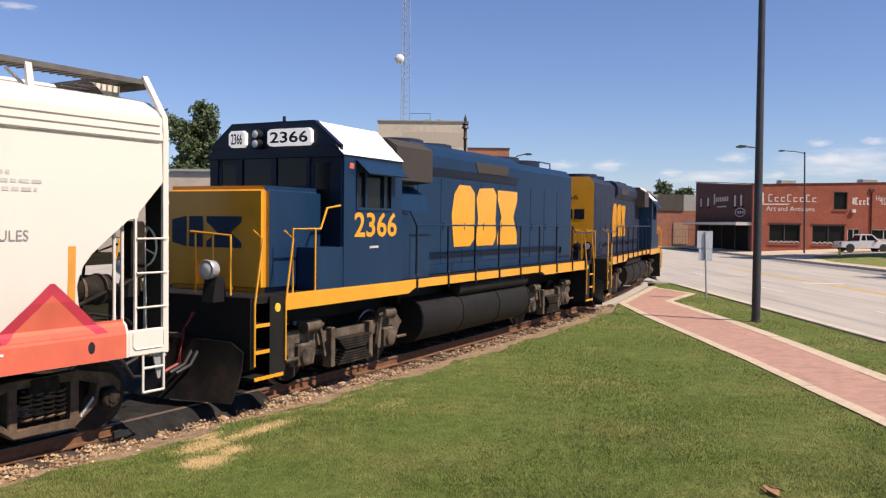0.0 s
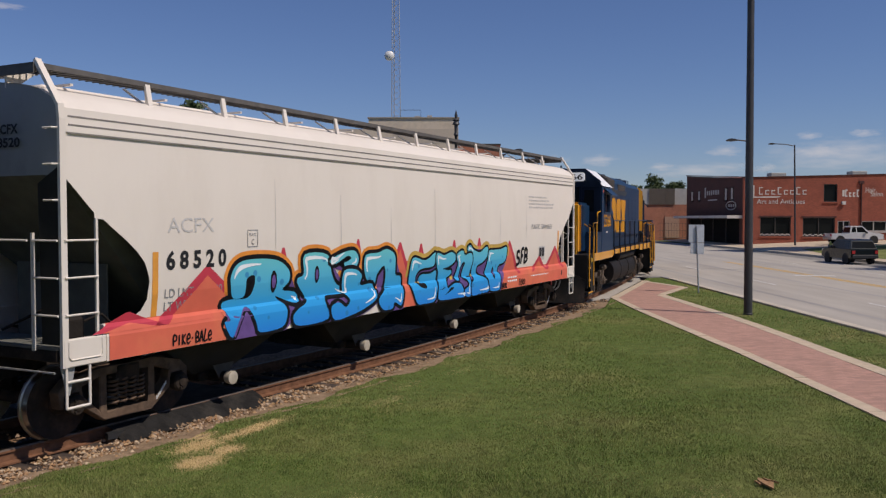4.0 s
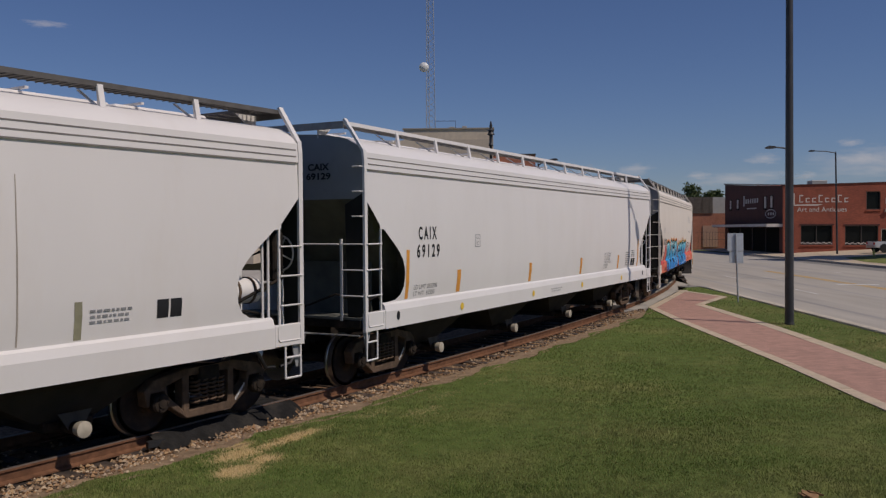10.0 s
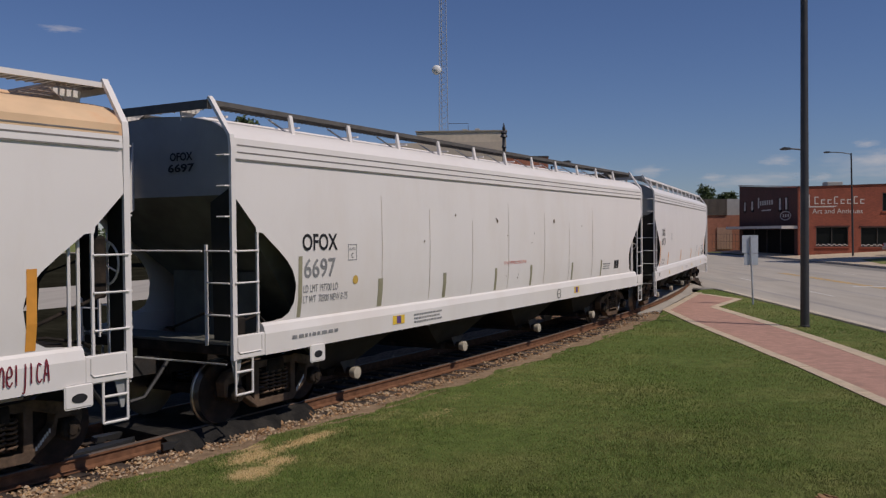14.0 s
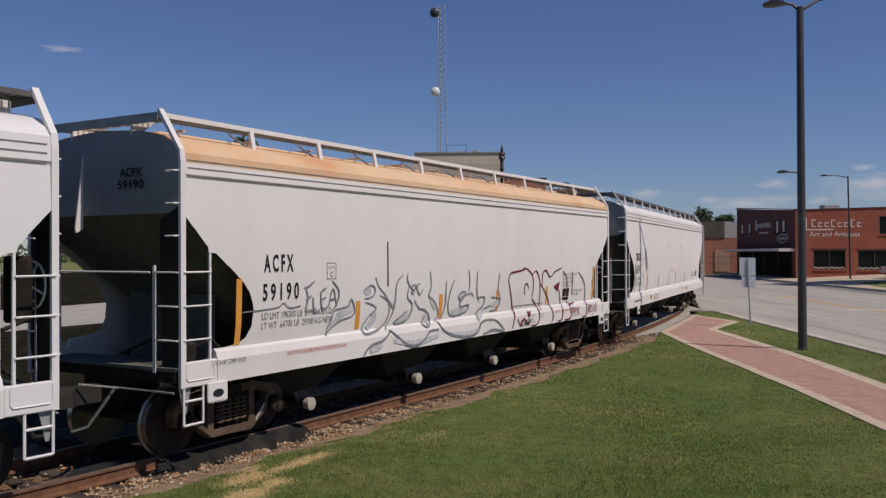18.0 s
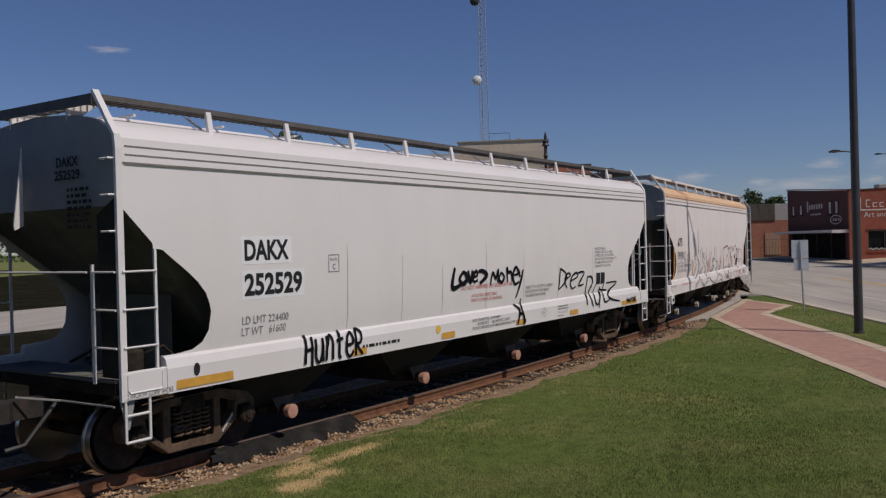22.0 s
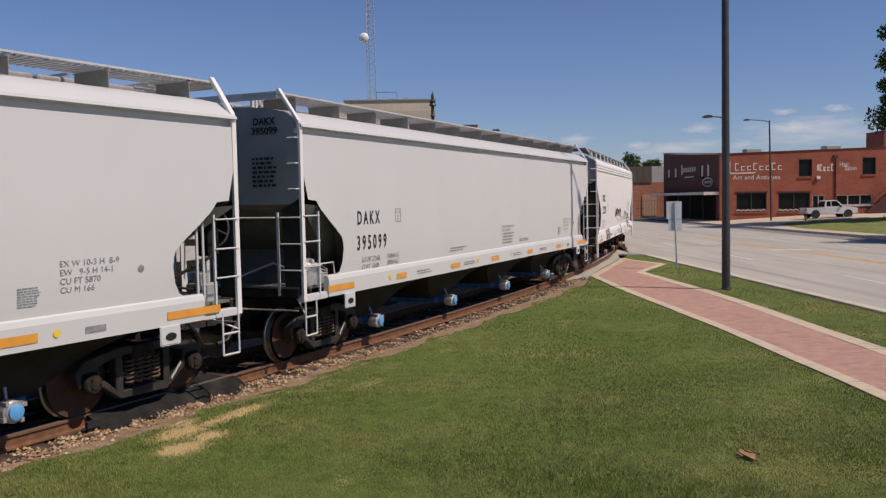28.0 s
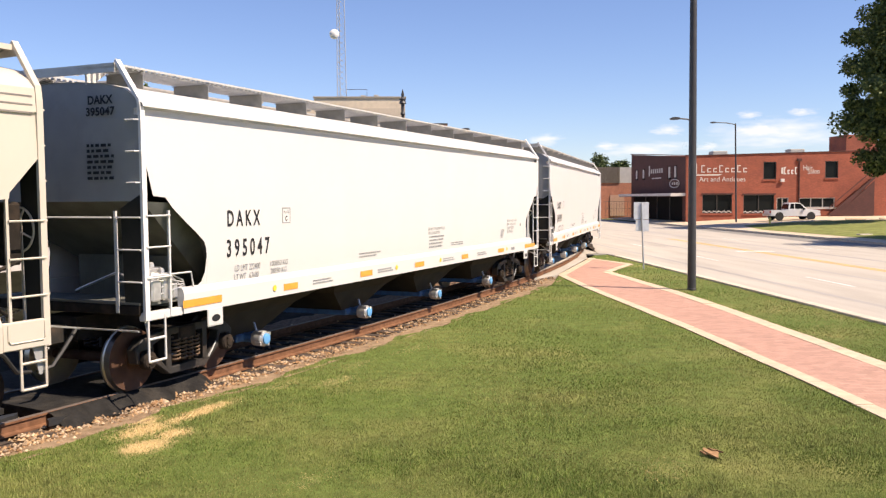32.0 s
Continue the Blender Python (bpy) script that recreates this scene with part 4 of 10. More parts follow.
            if sx * sy > 0 or kind == "acf":
                bar(bm, (sx * (L / 2 + 0.03), ye, 1.22), (sx * (L / 2 + 0.03), ye, 2.62), 0.036, 0.036)
                for z in (1.65, 2.09, 2.53):
                    tube(bm, [(sx * (L / 2 + 0.04), ye, z), (sx * (L / 2 + 0.04), sy * 1.56, z)], 0.014, 6)
                part("end_ladder", bm, M[sill_mat], t)
                for z in (3.0, 3.42, 3.84):
                    tube(bm := B(), [(sx * (L / 2), sy * 1.36, z), (sx * (L / 2 + 0.07), sy * 1.38, z), (sx * (L / 2 + 0.07), sy * 1.53, z), (sx * (L / 2), sy * 1.55, z)], 0.012, 5)
                    part("grab_iron", bm, M[sill_mat], t)
            else:
                bm.free()
            bm = B()
            xa, xb = sx * (L / 2 - 0.05), sx * (L / 2 - 0.38)
            for z in (0.86, 0.55):
                tube(bm, [(xa, y, z), (xb, y, z)], 0.018, 6)
            tube(bm, [(xa, y, zb + 0.05), (xa, y, 0.55)], 0.018, 6)
            tube(bm, [(xb, y, zb + 0.05), (xb, y, 0.55)], 0.018, 6)
            if kind != "acf":
                tube(bm, [(xa + sx * 0.0, y, 0.9), (xa - sx * 0.35, y * 0.75, zb)], 0.016, 6)
            part("step", bm, M[sill_mat], t)
            if kind == "acf":
                prism(bm := B(), [(sx * (L / 2 - 0.0), zb), (sx * (L / 2 - 0.20), zb), (sx * (L / 2 - 0.12), zb - 0.34), (sx * (L / 2 - 0.08), zb - 0.34)], "y", min(sy * 1.53, sy * 1.545), max(sy * 1.53, sy * 1.545))
                part("step_gusset", bm, M["end_shade"], t)
        tube(bm := B(), [(sx * (L / 2 + 0.09), -1.1, 2.53), (sx * (L / 2 + 0.09), 1.1, 2.53)], 0.016, 6)
        part("end_handrail", bm, M[sill_mat], t)
    if kind == "acf":
        for sy in (-1, 1):
            for z in (3.79, 3.885, 3.985):
                box(bm := B(), -L / 2 + 0.12, L / 2 - 0.12, min(sy * (side(z) - 0.01), sy * (side(z) + 0.006)), max(sy * (side(z) - 0.01), sy * (side(z) + 0.006)), z - 0.009, z + 0.009)
                part("lap_seam", bm, M["seam"], t, "dark roof lap seam")
    # brake gear on the front end: air tank with straps, valve, poles, hand brake wheel and its chain housing
    xe = L / 2
    if kind == "acf" and tank_mat:
        lathe(bm := B(), [(xe - 1.32, 0.05), (xe - 1.29, 0.15), (xe - 1.24, 0.19), (xe - 0.58, 0.19), (xe - 0.53, 0.15), (xe - 0.50, 0.05)], (0, -1.12, 1.88), "x", 18)
        tank = part("air_tank", bm, M[tank_mat], t, "brake air tank", smooth=True)
        for k in (0.72, 1.02):
            lathe(bm := B(), [(xe - k - 0.02, 0.19), (xe - k - 0.02, 0.205), (xe - k + 0.02, 0.205), (xe - k + 0.02, 0.19)], (0, -1.12, 1.88), "x", 18)
            part("strap", bm, M["truck"], tank)
    elif kind != "acf":
        box(bm := B(), xe - 0.62, xe - 0.25, -1.4, -1.08, 1.28, 1.62, bevel=0.03)
        box(bm, xe - 0.56, xe - 0.40, -1.36, -1.16, 1.62, 1.78, bevel=0.02)
        part("control_valve", bm, M["zinc"], t, "pale brake control valve")
    box(bm := B(), xe - 1.2, xe - 0.72, -1.36, -0.9, 1.28, 1.52, bevel=0.03)
    tube(bm, [(xe - 1.3, -1.2, 1.58), (xe - 0.95, -1.36, 1.6), (xe - 0.5, -1.38, 1.5), (xe - 0.2, -1.2, 1.35)], 0.022, 6)
    tube(bm, [(xe - 1.4, -1.3, 1.62), (xe - 0.2, -1.35, 2.05)], 0.025, 6)
    tube(bm, [(xe - 0.9, -1.0, 1.3), (xe - 0.85, -1.05, 2.3), (xe - 0.4, -1.1, 2.45)], 0.02, 6)
    bar(bm, (xe - 1.5, -1.0, 1.3), (xe - 0.65, -1.0, 2.55), 0.12, 0.06)
    box(bm, xe - 0.34, xe - 0.12, -1.32, -1.05, 2.0, 2.75, bevel=0.03)
    part("brake_gear", bm, M["steel_dark"], t, "dark pipes, valves and levers of the brake")
    for k in (0.60, 0.72):
        tube(bm := B(), [(xe - k, -1.45, zb + 0.3), (xe - k, -1.45, 2.78)], 0.022, 6)
        part("guard_pole", bm, M[sill_mat], t)
    bm = B()
    xw, yw, zw = L / 2 - 0.06, -1.18, 2.42
    for k in range(20):
        a0, a1 = k * 2 * math.pi / 20, (k + 1) * 2 * math.pi / 20
        tube(bm, [(xw, yw + 0.27 * math.cos(a0), zw + 0.27 * math.sin(a0)), (xw, yw + 0.27 * math.cos(a1), zw + 0.27 * math.sin(a1))], 0.015, 5)
    for k in range(4):
        a0 = k * math.pi / 2 + 0.4
        tube(bm, [(xw - 0.04, yw, zw), (xw, yw + 0.27 * math.cos(a0), zw + 0.27 * math.sin(a0))], 0.013, 5)
    part("brake_wheel", bm, M[sill_mat], t)
    # fittings on the rear platform
    xr = -L / 2
    box(bm := B(), xr + 0.22, xr + 0.52, -1.35, -1.05, zb + 0.22, zb + 0.55, bevel=0.03)
    tube(bm, [(xr + 0.5, -1.2, zb + 0.45), (xr + 0.8, -1.3, zb + 0.55), (xr + 1.0, -1.35, zb + 0.35), (xr + 1.1, -1.38, zb + 0.3)], 0.02, 6)
    tube(bm, [(xr + 0.35, -1.1, zb + 0.5), (xr + 0.4, -0.7, zb + 0.6), (xr + 0.5, 0.2, zb + 0.3)], 0.02, 6)
    part("retainer_valve", bm, M["zinc"] if kind != "acf" else M["steel_dark"], t)
    if kind != "acf":
        for dx, dy, w, h in ((0.16, -1.46, 0.20, 0.30), (0.40, -1.44, 0.16, 0.38), (0.30, -1.30, 0.26, 0.46), (0.62, -1.42, 0.12, 0.22)):
            box(bm := B(), xr + dx, xr + dx + w, dy - 0.10, dy + 0.08, zb + 0.23, zb + 0.23 + h, bevel=0.025)
            lathe(bm, [(zb + 0.23 + h, 0.05), (zb + 0.28 + h, 0.045), (zb + 0.30 + h, 0.02)], (xr + dx + w / 2, dy, 0), "z", 10)
            part("brake_valve", bm, M["zinc"], t, "pale cast brake valve")
        for k in range(4):
            z = zb + 0.34 + 0.09 * k
            tube(bm := B(), [(xr + 0.12, -1.5, z - 0.05), (xr + 0.5, -1.53, z), (xr + 0.85, -1.5, z + 0.05 - 0.06 * k), (xr + 1.1, -1.35, zb + 0.3)], 0.012, 6)
            part("brake_pipe", bm, M["zinc"], t)
        tube(bm := B(), [(xr + 0.0, -1.575, 2.62), (xr + 0.0, -1.575, 3.0)], 0.014, 6)
        tube(bm, [(xr + 0.05, -1.57, 1.72), (xr + 0.95, -1.57, 1.72), (xr + 1.0, -1.57, 1.5)], 0.014, 6)
        part("safety_rail", bm, M[sill_mat], t)
    for sx in (-1, 1):
        add_truck(t, sx * (L / 2 - 1.42), frame_mat, wheel, bearing)
    CARS.append((t, (u0 + u1) / 2, L / 2 - 1.42))
    return t, L, side

# ---- the hoppers, front to back ----


def marks(t, L, side, rows, mat):
    for e0, e1, z0, z1 in rows:
        patch(t, "reflector", rect(-L / 2 + e0, -L / 2 + e1, z0, z1), M[mat], side)


def put(t, L, side, rows):
    for s, e0, e1, z0, z1, mat, bold in rows:
        letters(t, s, -L / 2 + e0, -L / 2 + e1, z0, z1, M[mat], side, bold)


def sill_side(z):
    return 1.606


def plate_mark(t, L, side, e, z):
    x = -L / 2 + e
    for r in (rect(x, x + 0.24, z, z + 0.012), rect(x, x + 0.24, z + 0.25, z + 0.262), rect(x, x + 0.012, z, z + 0.26), rect(x + 0.228, x + 0.24, z, z + 0.26)):
        patch(t, "plate_border", r, M["letter_grey"], side)
    letters(t, "C", x + 0.09, x + 0.15, z + 0.04, z + 0.12, M["letter_black"], side)
    letters(t, "PLATE", x + 0.04, x + 0.2, z + 0.17, z + 0.21, M["letter_grey"], side)


car_a, La, sa = hopper_car(-10.48, 7.68, "acf", "white_old", "white_old", "white_old", grate="grate_dark", post_mat="white_old", label="cream covered hopper with blue and red spray-painted letters along its side")
car_b, Lb, sb = hopper_car(-30.32, -11.9, "acf", "white", "white", "white", label="clean white covered hopper freight car with orange strips")
car_c, Lc, sc = hopper_car(-50.2, -31.75, "acf", "white_rust", "white_rust", "white_rust", grate="grate_dark", post_mat="white_rust", tank_mat="white_rust", label="older off-white covered hopper with rust-stained sill and olive strips")
car_d, Ld, sd = hopper_car(-67.6, -51.7, "acf", "white_rust", "rust_roof", "white_rust", label="white covered hopper with rusty roof edge and faded graffiti", post_mat="white_rust", tank_mat="")
car_e, Le, se = hopper_car(-85.8, -69.2, "acf", "white", "white", "white", grate="grate_dark", cap="cap_pink", label="white covered hopper with black spray-painted scrawls and amber strips")
car_f, Lf, sf_ = hopper_car(-105.15, -87.25, "new", "white_new", "white_new", "white_new", grate="grate_new", cap="cap_blue", frame_mat="truck_black", wheel="wheel_rust", label="new pale grey covered hopper with smooth sides and blue outlet caps")
car_g, Lg, sg = hopper_car(-124.5, -106.55, "new", "white_new", "white_new", "white_new", grate="grate_new", cap="cap_blue", frame_mat="truck_black", wheel="wheel_rust", label="new pale grey covered hopper with smooth sides and blue outlet caps")
car_h, Lh, sh = hopper_car(-143.8, -125.9, "acf", "tan_old", "tan_old", "tan_old", label="dusty tan covered hopper freight car with white ladders")



def skin(side):
    """The outer face with the side sill, for paint that runs over both."""
    def at(z):
        for a, b, c, d in ((0.0, 1.608, 1.335, 1.608), (1.335, 1.608, 1.445, 1.578), (1.445, 1.578, 1.49, 1.54)):
            if z <= c:
                return b + (d - b) * (z - a) / (c - a)
        return side(z)
    return at


SCRAWL = {"D": (((0.05, 1.0), (0.0, 0.0)), ((0.0, 1.0), (0.7, 0.8), (0.9, 0.45), (0.0, 0.0))), "e": (((0.05, 0.45), (0.85, 0.55), (0.6, 0.95), (0.1, 0.75), (0.05, 0.25), (0.45, 0.0), (0.95, 0.2)),),
          "z": (((0.0, 0.9), (0.9, 0.95), (0.1, 0.05), (1.1, 0.12)),), "n": (((0.0, 0.0), (0.1, 0.95)), ((0.05, 0.5), (0.4, 0.95), (0.75, 0.75), (0.8, 0.0))),
          "u": (((0.0, 0.9), (0.0, 0.2), (0.4, 0.0), (0.75, 0.3), (0.8, 0.9), (0.85, 0.0)),), "t": (((0.4, 1.1), (0.35, 0.2), (0.6, 0.0)), ((0.0, 0.7), (0.85, 0.78))),
          "l": (((0.35, 1.2), (0.0, 0.1), (0.3, 0.0), (1.0, 0.12)),), "o": (((0.4, 1.0), (0.0, 0.5), (0.35, 0.0), (0.8, 0.4), (0.45, 1.0)),), "v": (((0.0, 1.0), (0.4, 0.0), (0.85, 1.0)),),
          "d": (((0.0, 1.0), (0.8, 0.75), (0.85, 0.5), (0.05, 0.05), (0.25, 0.6), (0.0, 0.95)),), "m": (((0.0, 0.0), (0.15, 1.0), (0.45, 0.25), (0.75, 1.0), (0.95, 0.0)),),
          "y": (((0.0, 1.0), (0.4, 0.35)), ((0.95, 1.1), (0.2, -0.75))), "H": (((0.0, 0.0), (0.1, 1.1)), ((0.8, -0.1), (0.8, 1.0)), ((0.0, 0.5), (0.9, 0.55))), "r": (((0.0, 0.0), (0.05, 1.0), (0.7, 0.9), (0.6, 0.5), (0.1, 0.45), (0.9, 0.0)),),
          "f": (((0.3, 0.0), (0.2, 1.0), (0.95, 1.15)), ((0.1, 0.55), (0.7, 0.6))), "a": (((0.0, 0.0), (0.45, 1.1), (0.9, 0.0)), ((0.2, 0.4), (0.75, 0.4))), "b": (((0.1, 0.0), (0.05, 1.0), (0.7, 0.95), (0.75, 0.6), (0.1, 0.5), (0.85, 0.4), (0.85, 0.1), (0.0, 0.0)),),
          "s": (((0.9, 0.95), (0.2, 1.0), (0.1, 0.6), (0.8, 0.45), (0.85, 0.1), (0.0, 0.0)),), "k": (((0.0, 1.0), (0.0, 0.0)), ((0.8, 1.0), (0.1, 0.45), (0.9, 0.0))), "p": (((0.05, 0.0), (0.0, 1.0), (0.8, 0.9), (0.7, 0.5), (0.05, 0.45)),), "i": (((0.3, 1.0), (0.35, 0.0)),), "j": (((0.6, 1.0), (0.5, -0.3), (0.0, -0.4)),), "c": (((0.8, 0.85), (0.2, 0.9), (0.05, 0.3), (0.4, 0.0), (0.9, 0.15)),), "-": (((0.1, 0.5), (0.5, 0.5)),)}


def curve_pts(pts, n=5):
    out = []
    for i in range(len(pts) - 1):
        p0, p1, p2, p3 = pts[max(i - 1, 0)], pts[i], pts[i + 1], pts[min(i + 2, len(pts) - 1)]
        for k in range(n):
            t = k / n
            out.append(tuple(0.5 * (2 * p1[j] + (p2[j] - p0[j]) * t + (2 * p0[j] - 5 * p1[j] + 4 * p2[j] - p3[j]) * t * t + (3 * p1[j] - p0[j] - 3 * p2[j] + p3[j]) * t ** 3) for j in (0, 1)))
    return out + [pts[-1]]


def ribbon(bm, pts, w, side, lift, taper=0.0):
    prev = None
    for i, (x, z) in enumerate(pts):
        a, b = pts[max(i - 1, 0)], pts[min(i + 1, len(pts) - 1)]
        dx, dz = b[0] - a[0], b[1] - a[1]
        d = math.hypot(dx, dz) or 1
        k = w / 2 * (1 - taper * abs(2 * i / max(1, len(pts) - 1) - 1))
        nx, nz = -dz / d * k, dx / d * k
        q = [bm.verts.new((x + s * nx, -(side(z + s * nz) + lift), z + s * nz)) for s in (-1, 1)]
        if prev:
            bm.faces.new((prev[0], prev[1], q[1], q[0]))
        prev = q


def scrawl(parent, word, e0, e1, z0, z1, L, side, mat, w=0.05, lift=0.012, slope=0.0, label="black sprayed scrawl"):
    step = (e1 - e0) / len(word)
    for i, ch in enumerate(word):
        for st in SCRAWL.get(ch, ()):
            pts = [(-L / 2 + e0 + step * (i + 0.80 * x + 0.1 * z), z0 + slope * i + (z1 - z0) * z) for x, z in st]
            ribbon(bm := B(), curve_pts(pts), w, side, lift)
            part("sprayed_stroke", bm, mat, parent, label)


def disc(parent, name, e, z, r, L, side, mat, sz=1.0):
    return patch(parent, name, [(-L / 2 + e + r * math.cos(k * 0.5236), z + sz * r * math.sin(k * 0.5236)) for k in range(12)], mat, side, 0.006)


def jack_plate(t, L, e, mat, zb):
    x = -L / 2 + e
    bm = B()
    box(bm, x, x + 0.36, -1.63, -1.60, zb - 0.26, zb + 0.02, bevel=0.02)
    p = part("jack_plate", bm, mat, t)
    patch(p, "slot", [(x + 0.18 + 0.10 * math.cos(k * 0.5236), zb - 0.14 + 0.055 * math.sin(k * 0.5236)) for k in range(12)], M["letter_black"], lambda z: 1.632)


def end_marks(t, L, a, b, mat, up=0.0, dy=0.0):
    """Road letters and number on the rear end wall."""
    for s, y0, y1, z0, z1 in ((a, -0.42 + dy, -0.87 + dy, 3.80 + up, 3.92 + up), (b, -0.38 + dy, -0.90 + dy, 3.64 + up, 3.76 + up)):
        ob = new("lettering", text_mesh(s, mat, 0.0, y0 - y1, z0, z1, lambda z: 0.0, 0.03))
        ob.parent = t
        ob.matrix_basis = Matrix.Translation((-L / 2 - 0.008, y0, 0)) @ Matrix.Rotation(radians(-90), 4, "Z")


def small_end_print(t, L):
    bm = B()
    rng = random.Random(4)
    for k in range(7):
        z = 3.5 - 0.075 * k
        y = -0.62
        while y > -1.02 - 0.1 * rng.random():
            w = rng.uniform(0.04, 0.11)
            bm.faces.new([bm.verts.new((-L / 2 - 0.01, a, b)) for a, b in ((y, z), (y - w, z), (y - w, z + 0.04), (y, z + 0.04))])
            y -= w + 0.03
    tagged(part("small_print", bm, M["letter_black"], t), kind="stuff")


def streaks(t, L, side, es, z0=1.5, z1=3.35, mat="streak"):
    for i, e in enumerate(es):
        x = -L / 2 + e
        patch(t, "weld_streak", [(x, z0), (x + 0.022, z0), (x + 0.014, z1 - 0.2 * (i % 3)), (x + 0.002, z1 - 0.2 * (i % 3))], M[mat], side, 0.003)


# the cream car with the big painted letters
def bubble_fill():
    m = material("blue spray paint", (0.03, 0.36, 0.62), 0.55, vary=0.1, scale=3)
    nt = m.node_tree
    b = nt.nodes["Principled BSDF"]
    tc = nt.nodes.new("ShaderNodeTexCoord")
    sp = nt.nodes.new("ShaderNodeSeparateXYZ")
    nt.links.new(tc.outputs["Object"], sp.inputs[0])
    no = nt.nodes.new("ShaderNodeTexVoronoi")
    no.inputs["Scale"].default_value = 3.6
    nt.links.new(tc.outputs["Object"], no.inputs["Vector"])
    mr = nt.nodes.new("ShaderNodeMapRange")
    mr.inputs[1].default_value, mr.inputs[2].default_value = 1.05, 2.2
    nt.links.new(sp.outputs[2], mr.inputs[0])
    cr = nt.nodes.new("ShaderNodeValToRGB")
    cr.color_ramp.elements.new(0.45)
    for i, (p, c) in enumerate(((0.0, (0.006, 0.21, 0.66)), (0.38, (0.012, 0.33, 0.68)), (1.0, (0.12, 0.50, 0.54)))):
        cr.color_ramp.elements[i].position, cr.color_ramp.elements[i].color = p, (*c, 1)
    nt.links.new(mr.outputs[0], cr.inputs[0])
    sm = nt.nodes.new("ShaderNodeMapRange")
    sm.inputs[1].default_value, sm.inputs[2].default_value = 0.16, 0.20
    sm.inputs[3].default_value, sm.inputs[4].default_value = 0.75, 0.0
    nt.links.new(no.outputs["Distance"], sm.inputs[0])
    mx = nt.nodes.new("ShaderNodeMix")
    mx.data_type = "RGBA"
    mx.inputs[7].default_value = (0.01, 0.18, 0.42, 1)
    nt.links.new(sm.outputs[0], mx.inputs[0])
    nt.links.new(cr.outputs[0], mx.inputs[6])
    nt.links.new(mx.outputs[2], b.inputs["Base Color"])
    return m


M["spray_blue"] = bubble_fill()
M["spray_black"] = material("black spray paint", (0.007, 0.007, 0.009), 0.7, vary=0.2, scale=6, spec=0.15)
M["spray_gold"] = material("ochre spray paint", (0.50, 0.32, 0.06), 0.65, vary=0.15, scale=6)
M["spray_orange"] = material("orange spray paint", (0.70, 0.24, 0.03), 0.65, vary=0.15, scale=5)
M["spray_violet"] = material("violet spray paint", (0.12, 0.06, 0.22), 0.65, vary=0.2, scale=6)
M["spray_coral"] = material("coral spray paint", (0.66, 0.13, 0.075), 0.6, vary=0.1, scale=2.5, stain=(0.70, 0.24, 0.09), stain_amount=0.6, stain_scale=0.7)
M["spray_crimson"] = material("crimson spray paint", (0.50, 0.035, 0.06), 0.6, vary=0.12, scale=4)
M["spray_white"] = material("white spray highlight", (0.75, 0.80, 0.82), 0.6, vary=0.08, scale=6)
M["spray_grey"] = material("thin grey spray paint", (0.20, 0.20, 0.21), 0.7, vary=0.35, scale=9)
M["spray_pale"] = material("pale grey spray fill", (0.50, 0.50, 0.50), 0.7, vary=0.25, scale=7)
M["spray_maroon"] = material("maroon spray paint", (0.17, 0.018, 0.03), 0.65, vary=0.25, scale=7, spec=0.25)
ska = skin(sa)
xa = lambda e: -La / 2 + e
patch(car_a, "sprayed_ground", rect(xa(0.65), xa(3.0), 1.04, 1.50), M["spray_coral"], ska, 0.003, "coral sprayed ground")
patch(car_a, "sprayed_ground", rect(xa(7.2), xa(8.4), 1.04, 1.95), M["spray_coral"], ska, 0.003, "coral sprayed ground")
patch(car_a, "sprayed_ground", rect(xa(12.3), xa(17.5), 1.04, 1.52), M["spray_coral"], ska, 0.003, "coral sprayed ground")
for peak, base, h in ((2.4, 1.0, 2.12), (6.25, 0.35, 2.42), (7.75, 0.6, 2.33), (8.6, 0.4, 2.28), (10.1, 0.4, 2.32), (11.4, 0.45, 2.34), (13.2, 0.72, 2.24), (16.5, 0.75, 2.02), (15.3, 0.6, 1.78), (4.1, 0.35, 2.33), (1.0, 0.6, 1.60)):
    patch(car_a, "sprayed_peak", [(xa(peak - base), 1.38), (xa(peak + base), 1.38), (xa(peak + 0.03), h), (xa(peak - 0.03), h)], M["spray_crimson"], ska, 0.005, "crimson sprayed peak")
    patch(car_a, "sprayed_peak", [(xa(peak - base * 0.76), 1.38), (xa(peak + base * 0.76), 1.38), (xa(peak), h - 0.13)], M["spray_coral"], ska, 0.008, "coral sprayed peak")
BUBBLE = {}
BUBBLE["G"] = [(0.0, 0.64), (0.0, 0.44), (0.1, 0.21), (0.23, 0.02), (0.47, 0.0), (0.85, 0.02), (0.96, 0.22), (1.0, 0.46), (0.97, 0.63), (0.77, 0.58), (0.44, 0.58), (0.33, 0.5), (0.36, 0.42), (0.51, 0.41), (0.58, 0.36), (0.56, 0.3), (0.41, 0.32), (0.26, 0.42), (0.23, 0.55), (0.31, 0.65), (0.48, 0.7), (0.76, 0.71), (0.9, 0.76), (0.97, 0.92), (0.92, 1.0), (0.7, 0.9), (0.49, 0.86), (0.18, 0.93), (0.05, 0.86)]
BUBBLE["E"] = [(0.0, 0.76), (0.08, 0.56), (0.02, 0.2), (0.07, 0.02), (0.69, 0.0), (1.0, 0.0), (0.94, 0.14), (0.84, 0.27), (0.69, 0.33), (0.5, 0.3), (0.35, 0.24), (0.32, 0.31), (0.34, 0.42), (0.45, 0.49), (0.54, 0.54), (0.52, 0.61), (0.4, 0.62), (0.22, 0.66), (0.4, 0.69), (0.56, 0.75), (0.66, 0.83), (0.65, 0.93), (0.51, 1.0), (0.25, 0.95), (0.01, 1.0)]
